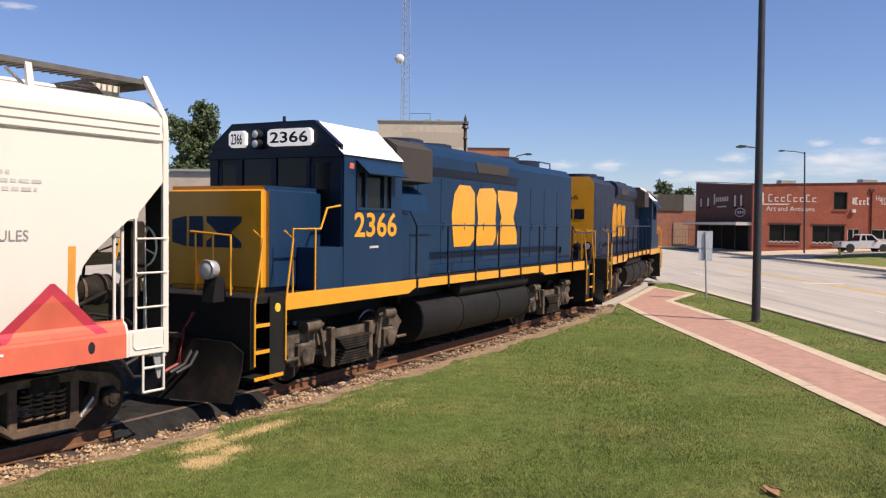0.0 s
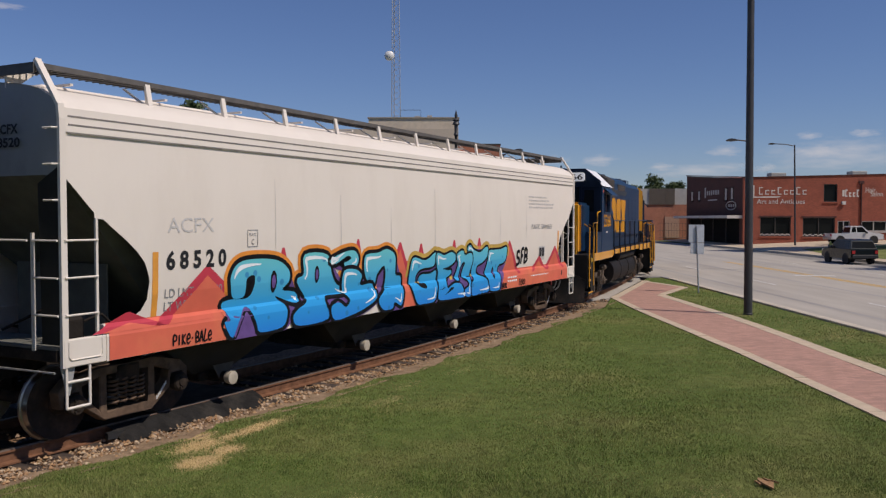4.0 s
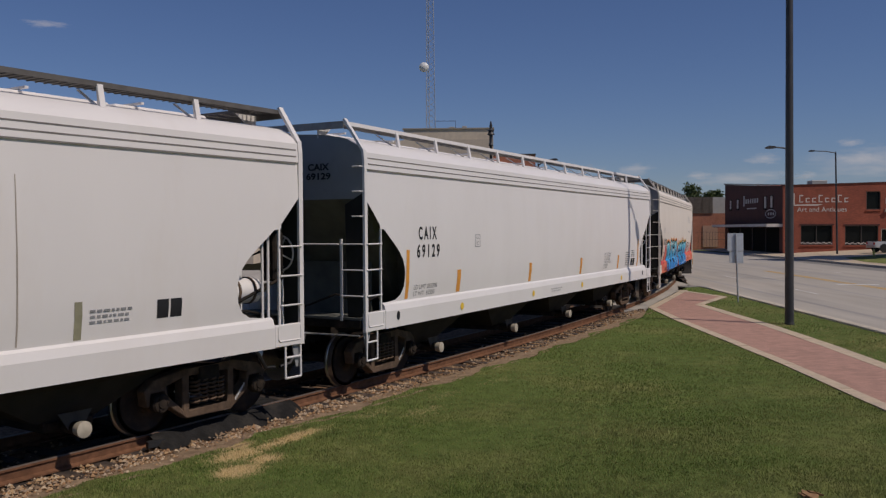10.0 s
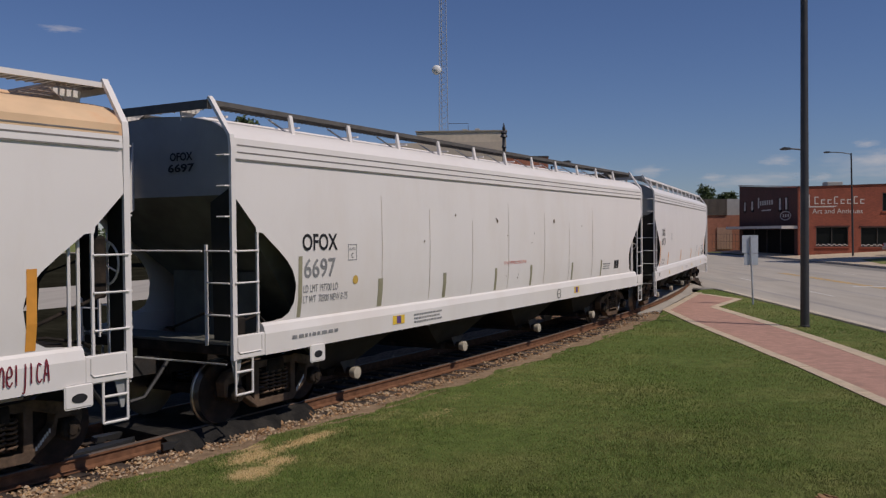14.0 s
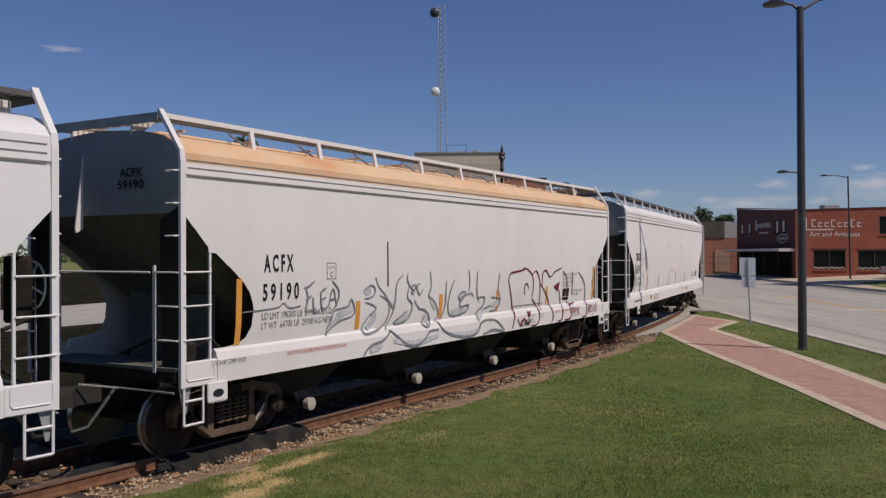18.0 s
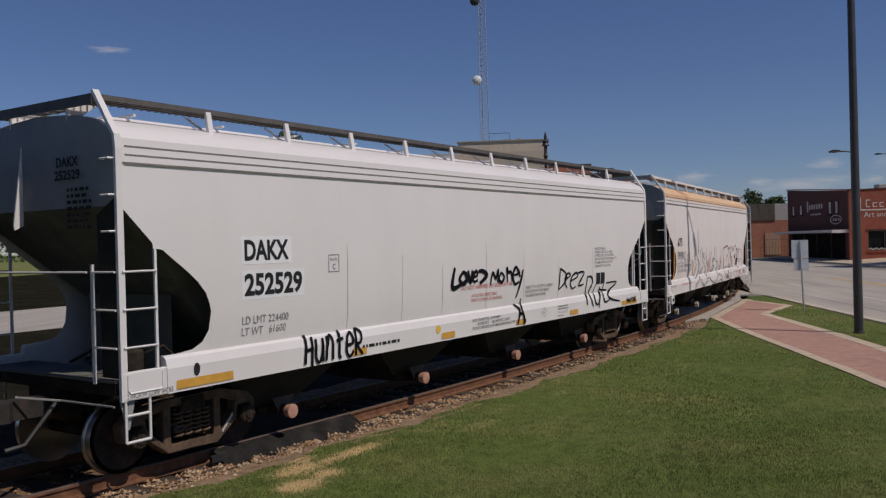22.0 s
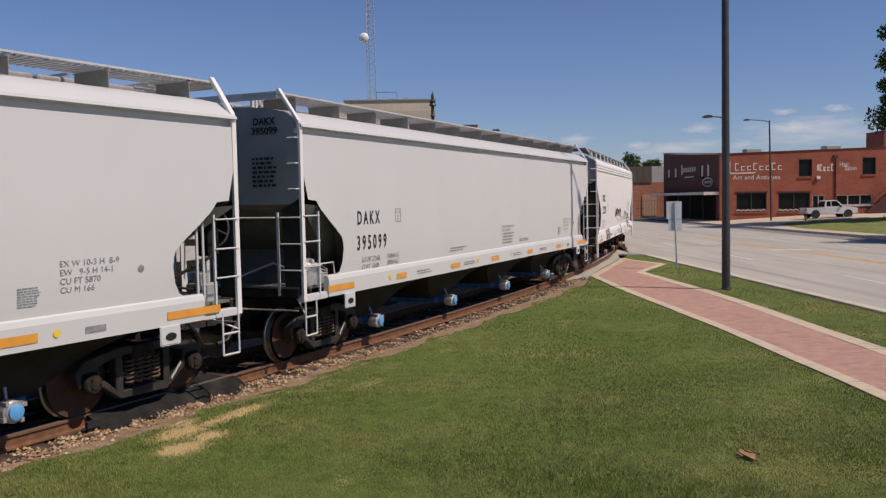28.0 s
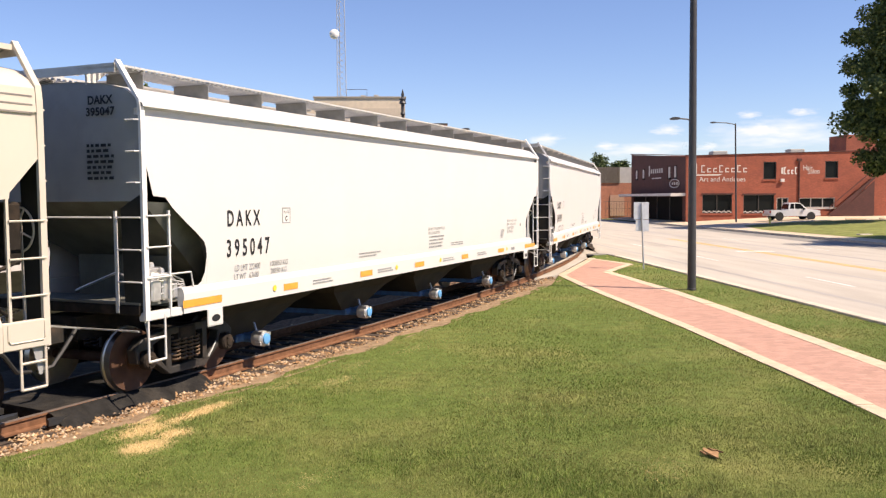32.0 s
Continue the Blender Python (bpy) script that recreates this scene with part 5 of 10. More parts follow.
BUBBLE["M"] = [(0.16, 0.74), (0.12, 0.59), (0.0, 0.41), (0.2, 0.38), (0.31, 0.64), (0.45, 0.76), (0.55, 0.72), (0.48, 0.63), (0.42, 0.45), (0.64, 0.36), (0.73, 0.23), (0.47, 0.14), (0.53, 0.01), (0.82, 0.0), (0.84, 0.26), (0.88, 0.5), (1.0, 0.73), (0.97, 0.91), (0.81, 0.94), (0.55, 0.9), (0.43, 1.0), (0.25, 0.99), (0.06, 0.9)]
BUBBLE["T"] = [(0.02, 0.89), (0.21, 0.82), (0.25, 0.66), (0.23, 0.45), (0.27, 0.31), (0.15, 0.23), (0.15, 0.0), (0.52, 0.0), (1.0, 0.03), (0.97, 0.18), (0.81, 0.31), (0.58, 0.37), (0.45, 0.45), (0.5, 0.58), (0.73, 0.63), (0.96, 0.76), (0.98, 0.91), (0.87, 0.94), (0.59, 0.84), (0.27, 0.91), (0.12, 1.0), (0.0, 0.96)]
BUBBLE["O"] = [(0.13, 0.87), (0.08, 0.65), (0.0, 0.4), (0.07, 0.31), (0.14, 0.12), (0.2, 0.01), (0.56, 0.0), (0.63, 0.11), (0.66, 0.33), (0.59, 0.45), (0.64, 0.58), (0.9, 0.65), (1.0, 0.86), (0.97, 1.0), (0.71, 0.96), (0.43, 0.95), (0.18, 0.95)]
BUBBLE["R"] = [(0.1, 0.64), (0.14, 0.5), (0.27, 0.52), (0.29, 0.74), (0.39, 0.77), (0.37, 0.57), (0.29, 0.48), (0.09, 0.49), (0.0, 0.43), (0.07, 0.23), (0.0, 0.21), (0.09, 0.0), (0.18, 0.22), (0.24, 0.35), (0.31, 0.35), (0.39, 0.13), (0.42, 0.02), (0.56, 0.0), (0.76, 0.05), (0.8, 0.29), (0.68, 0.45), (0.73, 0.44), (0.92, 0.34), (1.0, 0.37), (0.95, 0.49), (0.77, 0.54), (0.85, 0.65), (0.85, 0.81), (0.69, 0.96), (0.4, 1.0), (0.19, 0.96), (0.1, 0.81)]
BUBBLE["A"] = [(0.2, 0.73), (0.1, 0.67), (0.11, 0.58), (0.25, 0.35), (0.07, 0.23), (0.0, 0.13), (0.1, 0.0), (0.59, 0.03), (0.55, 0.27), (0.59, 0.37), (0.87, 0.37), (1.0, 0.43), (0.79, 0.52), (0.68, 0.7), (0.6, 0.98), (0.21, 1.0)]
BUBBLE["C"] = [(0.21, 0.34), (0.59, 0.72), (0.74, 0.59), (0.63, 0.45), (0.48, 0.31), (0.63, 0.0), (0.91, 0.1), (1.0, 0.55), (0.83, 1.0), (0.4, 0.9), (0.0, 0.52)]
BUBBLE["I"] = [(0.28, 0.59), (0.39, 0.38), (0.3, 0.23), (0.16, 0.35), (0.0, 0.28), (0.07, 0.0), (0.44, 0.05), (0.74, 0.15), (1.0, 0.33), (0.95, 0.64), (0.67, 0.65), (0.69, 0.85), (0.54, 1.0), (0.29, 0.98)]
BUBBLE["N"] = [(0.0, 0.68), (0.11, 0.49), (0.28, 0.43), (0.33, 0.61), (0.51, 0.72), (0.54, 0.38), (0.33, 0.19), (0.44, 0.01), (0.68, 0.0), (0.75, 0.1), (0.93, 0.03), (1.0, 0.24), (0.97, 0.51), (0.81, 0.57), (0.79, 0.88), (0.57, 1.0), (0.34, 0.95), (0.03, 0.92)]
EYES = {"R": (0.64, 0.67, 0.12), "A": (0.42, 0.70, 0.10), "O": (0.36, 0.42, 0.10)}


def closed_curve(pts, n=4):
    m = len(pts)
    out = []
    for i in range(m):
        p0, p1, p2, p3 = pts[i - 1], pts[i], pts[(i + 1) % m], pts[(i + 2) % m]
        for k in range(n):
            t = k / n
            out.append(tuple(0.5 * (2 * p1[j] + (p2[j] - p0[j]) * t + (2 * p0[j] - 5 * p1[j] + 4 * p2[j] - p3[j]) * t * t + (3 * p1[j] - p0[j] - 3 * p2[j] + p3[j]) * t ** 3) for j in (0, 1)))
    return out


def grown(pts, d):
    """The outline pushed out by d."""
    m = len(pts)
    out = []
    for i in range(m):
        (ax, az), (bx, bz) = pts[i - 2], pts[(i + 2) % m]
        l = math.hypot(bx - ax, bz - az) or 1
        out.append((pts[i][0] + (bz - az) / l * d, max(1.01, pts[i][1] - (bx - ax) / l * d)))
    return out


def hull(pts):
    """The outline of a rubber band round the points."""
    pts = sorted(set(pts))
    out = []
    for run in (pts, pts[::-1]):
        h = []
        for p in run:
            while len(h) > 1 and (h[-1][0] - h[-2][0]) * (p[1] - h[-2][1]) - (h[-1][1] - h[-2][1]) * (p[0] - h[-2][0]) <= 0:
                h.pop()
            h.append(p)
        out += h[:-1]
    return out


def bubble_letter(ch, e0, e1, z0, z1, lift):
    pts = closed_curve([(xa(e0 + (e1 - e0) * x), z0 + (z1 - z0) * z) for x, z in BUBBLE[ch]])
    rim = grown(pts, 0.09)
    runs, run = [], []
    for p in rim + rim[:1]:
        if p[1] > z0 + 0.42 * (z1 - z0):
            run.append(p)
        elif run:
            runs.append(run)
            run = []
    for run in [r for r in runs + [run] if len(r) > 3]:
        ribbon(bm := B(), run, 0.085, ska, 0.0075 + lift * 0.2)
        part("letter_halo", bm, M["spray_gold" if e0 > 8 else "spray_orange"], car_a, "ochre halo of a sprayed letter")
    patch(car_a, "letter_shadow", [(x + 0.05, max(1.015, z - 0.08)) for x, z in hull(pts)], M["spray_violet"], ska, 0.009 + lift * 0.2, "violet shadow of a sprayed letter")
    patch(car_a, "letter_outline", grown(pts, 0.07 if e0 < 8 else 0.05), M["spray_black"], ska, 0.012 + lift, "black outline of a sprayed letter")
    patch(car_a, "sprayed_letter", pts, M["spray_blue"], ska, 0.0145 + lift, "blue sprayed bubble letter")
    if ch in EYES:
        x, z, r = EYES[ch]
        cx, cz = xa(e0 + (e1 - e0) * x), z0 + (z1 - z0) * z
        for k, (m, q) in enumerate((("spray_black", 1.5), ("spray_violet", 0.9))):
            patch(car_a, "letter_eye", [(cx + r * 0.45 * q * math.cos(a * 0.6283), cz + r * q * math.sin(a * 0.6283)) for a in range(10)], M[m], ska, 0.0165 + lift + 0.002 * k)
    w, h = e1 - e0, z1 - z0
    hi = grown(pts, -0.085)
    top = max(range(len(hi)), key=lambda i: hi[i][1] - 0.5 * hi[i][0])
    ribbon(bm := B(), [hi[(top + k) % len(hi)] for k in range(-5, 6)], 0.075, ska, 0.018 + lift, 0.7)
    part("spray_highlight", bm, M["spray_white"], car_a, "white highlight")
    low = max(range(len(hi)), key=lambda i: hi[i][0] - 0.6 * hi[i][1])
    ribbon(bm := B(), [hi[(low + k) % len(hi)] for k in range(-4, 5)], 0.055, ska, 0.018 + lift, 0.7)
    part("spray_highlight", bm, M["spray_white"], car_a, "white highlight")


for i, (ch, e0, e1, z0, z1) in enumerate((("R", 2.7, 4.51, 1.05, 2.18), ("A", 4.3, 5.94, 1.05, 2.2), ("C", 5.35, 6.25, 1.90, 2.22), ("I", 5.36, 6.83, 1.04, 1.88), ("N", 6.46, 7.84, 1.06, 2.21), ("G", 8.14, 9.29, 1.04, 2.08), ("E", 9.27, 10.61, 1.04, 2.06), ("M", 10.14, 11.02, 1.04, 2.07), ("T", 10.77, 11.9, 1.04, 2.19), ("O", 11.75, 13.01, 1.05, 2.09))):
    bubble_letter(ch, e0, e1, z0, z1, 0.003 * (i % 4))
put(car_a, La, sa, [("6 8 5 2 0", 1.62, 2.78, 2.10, 2.36, "letter_black", 0.035), ("PLASTIC GRANULES", 14.68, 16.2, 2.52, 2.64, "letter_grey", 0.0), ("LD LMT  197800\nLT WT   65200", 1.60, 2.7, 1.55, 1.85, "letter_grey", 0.0)])
put(car_a, La, sa, [("ACFX", 1.64, 2.53, 2.60, 2.80, "letter_ghost", 0.0)])
plate_mark(car_a, La, sa, 3.24, 2.36)
marks(car_a, La, sa, [(1.38, 1.48, 1.5, 2.35), (16.7, 16.8, 1.5, 2.45)], "orange_mark")
bars(car_a, -La / 2 + 14.5, -La / 2 + 16.4, 3.05, 3.42, 4, M["letter_ghost"], sa, 2)
for k in range(2):
    patch(car_a, "stencil_box", rect(xa(15.28 + 0.2 * k), xa(15.45 + 0.2 * k), 1.76, 2.0), M["letter_black"], sa, 0.006)
patch(car_a, "stencil_border", rect(xa(15.24), xa(15.70), 1.66, 2.04), M["letter_ghost"], sa, 0.003)
scrawl(car_a, "sfb", 13.68, 14.46, 1.60, 1.95, La, ska, M["spray_black"], 0.08, slope=0.02)
scrawl(car_a, "bank", 12.62, 13.0, 1.06, 1.2, La, ska, M["spray_black"], 0.025)
scrawl(car_a, "fern", 13.75, 14.2, 1.08, 1.22, La, ska, M["spray_black"], 0.025)
bars(car_a, xa(13.05), xa(13.7), 1.18, 1.36, 2, M["spray_white"], sill_side, 41)
bars(car_a, xa(14.6), xa(16.2), 1.24, 1.3, 1, M["spray_white"], sill_side, 42)
scrawl(car_a, "pike-bale", 1.7, 2.45, 1.08, 1.22, La, ska, M["spray_black"], 0.025)
streaks(car_a, La, sa, (3.9, 5.7, 7.4, 9.2, 10.9, 12.6, 14.3), 2.2, 3.4)
disc(car_a, "sill_hole", 17.0, 1.22, 0.05, La, sill_side, M["letter_black"], 1.5)
end_marks(car_a, La, "ACFX", "68520", M["letter_black"])

# the clean white car
put(car_b, Lb, sb, [("C A I X", 1.80, 2.50, 2.58, 2.83, "letter_black", 0.028), ("6 9 1 2 9", 1.74, 2.62, 2.24, 2.50, "letter_black", 0.028), ("LD LMT 202200\nLT WT  65500", 1.66, 2.56, 1.53, 1.74, "letter_grey", 0), ("DO NOT USE STEAM, BOILING\nWATER OR SHARP OBJECTS\nTO CLEAN CAR INTERIOR\nCAUTION CONSULT OWNER\nBEFORE REPAIRING\nHOPPER BODY", 13.1, 13.78, 1.55, 2.04, "letter_grey", 0)])
plate_mark(car_b, Lb, sb, 4.2, 2.40)
bars(car_b, -Lb / 2 + 15.38, -Lb / 2 + 15.85, 1.55, 2.02, 7, M["letter_grey"], sb, 5)
bars(car_b, -Lb / 2 + 15.98, -Lb / 2 + 16.5, 1.82, 2.06, 4, M["letter_grey"], sb, 6)
patch(car_b, "stencil_box", rect(-Lb / 2 + 16.0, -Lb / 2 + 16.2, 1.54, 1.78), M["letter_black"], sb)
patch(car_b, "stencil_box", rect(-Lb / 2 + 16.24, -Lb / 2 + 16.44, 1.54, 1.78), M["letter_black"], sb)
marks(car_b, Lb, sb, [(1.36, 1.47, 1.5, 2.4), (3.40, 3.56, 1.50, 1.95), (7.22, 7.37, 1.50, 1.95), (10.95, 11.1, 1.50, 1.95), (14.5, 14.64, 1.50, 1.93), (16.76, 16.88, 1.5, 2.4)], "orange_mark")
for e in (3.55, 7.4, 11.0, 14.8):
    disc(car_b, "marker_dot", e, 1.2, 0.075, Lb, sill_side, M["yellow_dot"])
disc(car_b, "sill_hole", 1.03, 1.24, 0.055, Lb, sill_side, M["letter_black"], 1.5)
disc(car_b, "sill_hole", 17.3, 1.24, 0.055, Lb, sill_side, M["letter_black"], 1.5)
bars(car_b, -Lb / 2 + 8.6, -Lb / 2 + 9.5, 1.14, 1.26, 2, M["letter_ghost"], sill_side, 8)
end_marks(car_b, Lb, "CAIX", "69129", M["letter_black"])

# the older white car
put(car_c, Lc, sc, [("OFOX", 1.47, 2.34, 2.50, 2.76, "letter_black", 0.02), ("6697", 1.51, 2.29, 2.08, 2.38, "letter_grey", 0.015), ("LD LMT 197700 LO\nLT WT  70300 NEW 8-75", 1.5, 2.62, 1.70, 1.98, "letter_grey", 0)])
plate_mark(car_c, Lc, sc, 2.62, 2.32)
marks(car_c, Lc, sc, [(1.38, 1.47, 1.5, 2.42), (3.5, 3.64, 1.5, 1.98), (5.72, 5.84, 1.5, 1.98), (7.95, 8.05, 1.5, 1.98), (9.8, 9.9, 1.5, 1.98), (12.4, 12.5, 1.5, 1.95), (14.6, 14.7, 1.5, 1.95)], "olive_mark")
letters(car_c, "DO NOT HAMMER ON SIDES OF CAR", -Lc / 2 + 8.4, -Lc / 2 + 9.55, 2.04, 2.11, M["letter_red"], sc)
patch(car_c, "yellow_label", rect(-Lc / 2 + 3.9, -Lc / 2 + 4.28, 1.15, 1.30), M["yellow_dot"], sill_side)
patch(car_c, "label_square", rect(-Lc / 2 + 4.02, -Lc / 2 + 4.16, 1.16, 1.29), M["spray_violet"], sill_side, 0.007)
bars(car_c, -Lc / 2 + 4.6, -Lc / 2 + 5.75, 1.10, 1.30, 3, M["letter_grey"], sill_side, 11)
bars(car_c, -Lc / 2 + 1.2, -Lc / 2 + 2.5, 1.17, 1.28, 1, M["letter_grey"], sill_side, 12)
for e in (15.76, 15.97):
    patch(car_c, "stencil_box", rect(-Lc / 2 + e, -Lc / 2 + e + 0.18, 1.66, 1.90), M["letter_black"], sc)
bars(car_c, -Lc / 2 + 14.8, -Lc / 2 + 15.4, 1.66, 1.86, 3, M["letter_grey"], sc, 14)
patch(car_c, "yellow_label", rect(-Lc / 2 + 12.5, -Lc / 2 + 12.84, 1.15, 1.31), M["yellow_dot"], sill_side)
patch(car_c, "label_square", rect(-Lc / 2 + 12.58, -Lc / 2 + 12.74, 1.16, 1.30), M["spray_violet"], sill_side, 0.007)
ribbon(bm := B(), [(-Lc / 2 + 11.46 + 0.11 * math.cos(k * 0.3927), 1.20 + 0.11 * math.sin(k * 0.3927)) for k in range(17)], 0.018, sill_side, 0.005)
part("stencil_ring", bm, M["letter_black"], car_c, "black stencilled ring")
bars(car_c, -Lc / 2 + 11.39, -Lc / 2 + 11.53, 1.18, 1.23, 1, M["letter_black"], sill_side, 15)
disc(car_c, "rust_spot", 2.83, 2.0, 0.075, Lc, sc, M["spray_gold"])
streaks(car_c, Lc, sc, (3.6, 5.2, 6.9, 8.6, 10.6, 12.2, 13.9), 1.5, 3.4, "streak_old")
for e, z, r in ((8.05, 3.0, 0.04), (8.0, 3.05, 0.02), (8.55, 2.68, 0.018), (10.0, 2.72, 0.018), (9.85, 2.5, 0.014), (11.2, 3.02, 0.05), (8.5, 1.78, 0.014), (9.1, 1.72, 0.02), (9.15, 1.78, 0.014), (13.1, 2.9, 0.02), (5.0, 2.6, 0.018), (6.2, 3.1, 0.024)):
    disc(car_c, "rust_spot", e, z, r, Lc, sc, M["truck"])
jack_plate(car_c, Lc, 1.6, M["white_rust"], 1.05)
end_marks(car_c, Lc, "OFOX", "6697", M["letter_black"])

# the rusty-roofed car with faded pieces
skd = skin(sd)
put(car_d, Ld, sd, [("A C F X", 1.53, 2.17, 2.50, 2.76, "letter_black", 0.028), ("5 9 1 9 0", 1.51, 2.30, 2.08, 2.34, "letter_black", 0.028), ("LD LMT 198300 LB  89900 KG LO\nLT WT  64700 LB  29300 KG NEW", 1.5, 3.15, 1.68, 1.92, "letter_grey", 0), ("CAUTION DO NOT USE STEAM, BOILING\nWATER OR SHARP OBJECTS TO\nCLEAN. ENTER CAR WITH CLEAN\nSOFT SOLED SHOES.", 12.5, 13.45, 1.90, 2.25, "letter_grey", 0)])
plate_mark(car_d, Ld, sd, 2.97, 2.36)
marks(car_d, Ld, sd, [(0.98, 1.09, 1.5, 2.42), (3.76, 3.88, 1.5, 1.98), (6.45, 6.57, 1.5, 1.98), (8.85, 8.95, 1.5, 1.98), (11.5, 11.6, 1.5, 1.95), (14.6, 14.72, 1.5, 2.4)], "orange_mark")
letters(car_d, "2 INCH HF COMP SHOES", -Ld / 2 + 0.5, -Ld / 2 + 1.15, 1.27, 1.34, M["letter_grey"], sill_side)
letters(car_d, "CAPS TO BE SECURED PRIOR TO RELEASE OF CAR", -Ld / 2 + 2.0, -Ld / 2 + 3.45, 1.26, 1.32, M["letter_red"], sill_side)


def spray(t, L, side, mat, w, label, lift, *runs):
    """Sprayed lines, each a stroke of its own."""
    for k, run in enumerate(runs):
        ribbon(bm := B(), curve_pts([(-L / 2 + e, max(z, 1.045)) for e, z in run]), w, side, lift + 0.0004 * (k % 6), 0.4)
        part("sprayed_stroke", bm, mat, t, label)


GREY = "thin grey sprayed line"
spray(car_d, Ld, skd, M["spray_grey"], 0.035, GREY, 0.012, ((2.42, 2.25), (2.52, 2.26), (2.66, 2.34)), ((2.45, 2.25), (2.51, 2.1), (2.45, 1.89)), ((2.47, 2.06), (2.59, 2.12)), ((2.63, 2.1), (2.67, 1.87), (2.78, 1.87)),
      ((2.82, 2.17), (2.86, 1.9), (3.0, 1.93)), ((2.82, 2.17), (2.95, 2.23)), ((2.85, 2.05), (2.95, 2.08)), ((3.02, 1.93), (3.13, 2.21), (3.23, 1.92)), ((3.06, 2.03), (3.21, 2.05)), ((3.1, 2.34), (3.28, 2.17), (3.24, 1.98), (3.08, 1.82)))
spray(car_d, Ld, skd, M["spray_grey"], 0.032, GREY, 0.012, ((2.98, 1.47), (3.15, 1.83), (3.34, 1.88), (3.54, 1.91), (3.62, 2.02), (3.72, 1.83), (3.62, 1.73), (3.34, 1.68), (3.11, 1.57), (2.98, 1.47)), ((3.95, 2.13), (4.17, 2.23), (4.3, 2.14), (4.2, 2.03), (3.99, 2.01)),
      ((4.3, 2.36), (4.41, 2.19), (4.61, 2.04), (4.73, 1.87), (4.7, 1.65), (4.53, 1.5), (4.05, 1.41), (3.96, 1.52), (4.14, 1.71), (4.33, 1.82), (4.24, 1.89), (4.01, 1.95)), ((4.44, 2.05), (4.72, 1.93), (4.84, 1.81), (4.88, 1.91)))
spray(car_d, Ld, skd, M["spray_grey"], 0.036, GREY, 0.012, ((5.16, 2.38), (4.96, 2.24), (4.91, 1.91), (4.81, 1.66), (4.62, 1.45)), ((5.38, 2.21), (5.31, 1.98), (5.48, 1.83), (5.37, 1.59), (5.07, 1.51), (4.91, 1.54), (5.11, 1.63), (5.31, 1.73)),
      ((5.31, 2.41), (5.31, 2.26), (5.55, 2.05)), ((5.45, 2.17), (5.58, 2.19), (5.55, 2.11), (5.44, 2.07), (5.51, 2.01)), ((5.73, 2.21), (5.62, 2.15), (5.72, 2.0), (5.83, 2.1)))
spray(car_d, Ld, skd, M["spray_grey"], 0.04, GREY, 0.012, ((6.09, 2.43), (6.13, 2.13), (6.05, 1.97), (6.27, 1.83), (6.43, 1.62), (6.31, 1.47)), ((5.55, 1.91), (5.72, 1.75), (5.94, 1.7), (6.12, 1.54), (6.01, 1.39), (5.83, 1.46), (5.94, 1.59)),
      ((6.7, 2.23), (6.68, 2.02), (6.66, 1.73), (6.54, 1.51)), ((7.02, 2.25), (6.86, 2.02), (6.78, 1.75), (6.94, 1.53), (7.48, 1.57), (7.61, 1.71), (7.27, 1.7), (7.31, 1.87), (7.7, 1.95), (7.83, 1.86)), ((7.44, 1.93), (7.31, 1.82), (7.19, 1.89), (7.31, 1.99), (7.48, 1.97)))
spray(car_d, Ld, skd, M["spray_grey"], 0.04, GREY, 0.012, ((7.59, 2.43), (7.64, 2.21), (7.61, 1.99)), ((7.97, 2.4), (7.95, 1.97), (8.06, 1.74)), ((7.97, 1.84), (8.29, 1.84), (8.24, 1.67), (7.97, 1.52), (8.01, 1.35)), ((8.62, 1.83), (9.01, 1.76), (8.91, 1.56), (8.57, 1.53)), ((8.29, 1.59), (8.62, 1.65)), ((8.99, 2.34), (8.92, 1.99), (9.06, 1.75)))
spray(car_d, Ld, skd, M["spray_grey"], 0.05, GREY, 0.012, ((6.37, 1.47), (6.56, 1.28), (6.96, 1.15), (7.48, 1.08), (7.92, 1.13), (8.15, 1.34), (8.74, 1.33), (9.16, 1.09)), ((4.72, 1.43), (4.96, 1.29), (5.24, 1.13), (5.55, 1.08), (5.83, 1.15), (6.05, 1.3), (6.37, 1.31)), ((3.93, 1.06), (4.11, 1.2), (4.48, 1.26), (4.72, 1.39)), ((8.15, 1.06), (8.62, 1.13), (9.16, 1.06)))
spray(car_d, Ld, skd, M["spray_pale"], 0.15, "pale grey sprayed shading", 0.007, ((3.06, 1.56), (3.34, 1.78), (3.68, 1.88)), ((4.08, 1.5), (4.28, 1.66), (4.23, 1.78)), ((3.99, 2.13), (4.17, 2.14)), ((5.04, 1.55), (5.37, 1.67)), ((5.94, 1.65), (6.05, 1.44)), ((6.12, 1.92), (6.33, 1.71)), ((6.94, 1.59), (7.48, 1.6)), ((7.27, 1.91), (7.48, 1.95)), ((8.03, 1.4), (8.29, 1.62)), ((8.67, 1.62), (8.96, 1.72)))
spray(car_d, Ld, skd, M["spray_pale"], 0.12, "pale grey sprayed loop", 0.007, ((4.84, 1.23), (5.55, 1.13), (6.37, 1.2)), ((4.11, 1.12), (4.48, 1.18)), ((6.8, 1.18), (7.5, 1.13), (8.0, 1.18)))
spray(car_d, Ld, skd, M["spray_maroon"], 0.05, "thin maroon sprayed line", 0.010, ((9.42, 2.15), (9.53, 2.31), (9.9, 2.35), (10.25, 2.38)), ((9.42, 2.18), (9.58, 1.78), (9.71, 1.41), (9.57, 1.08)), ((9.84, 1.28), (10.0, 1.12), (10.17, 1.26), (10.39, 1.12), (10.57, 1.23)))
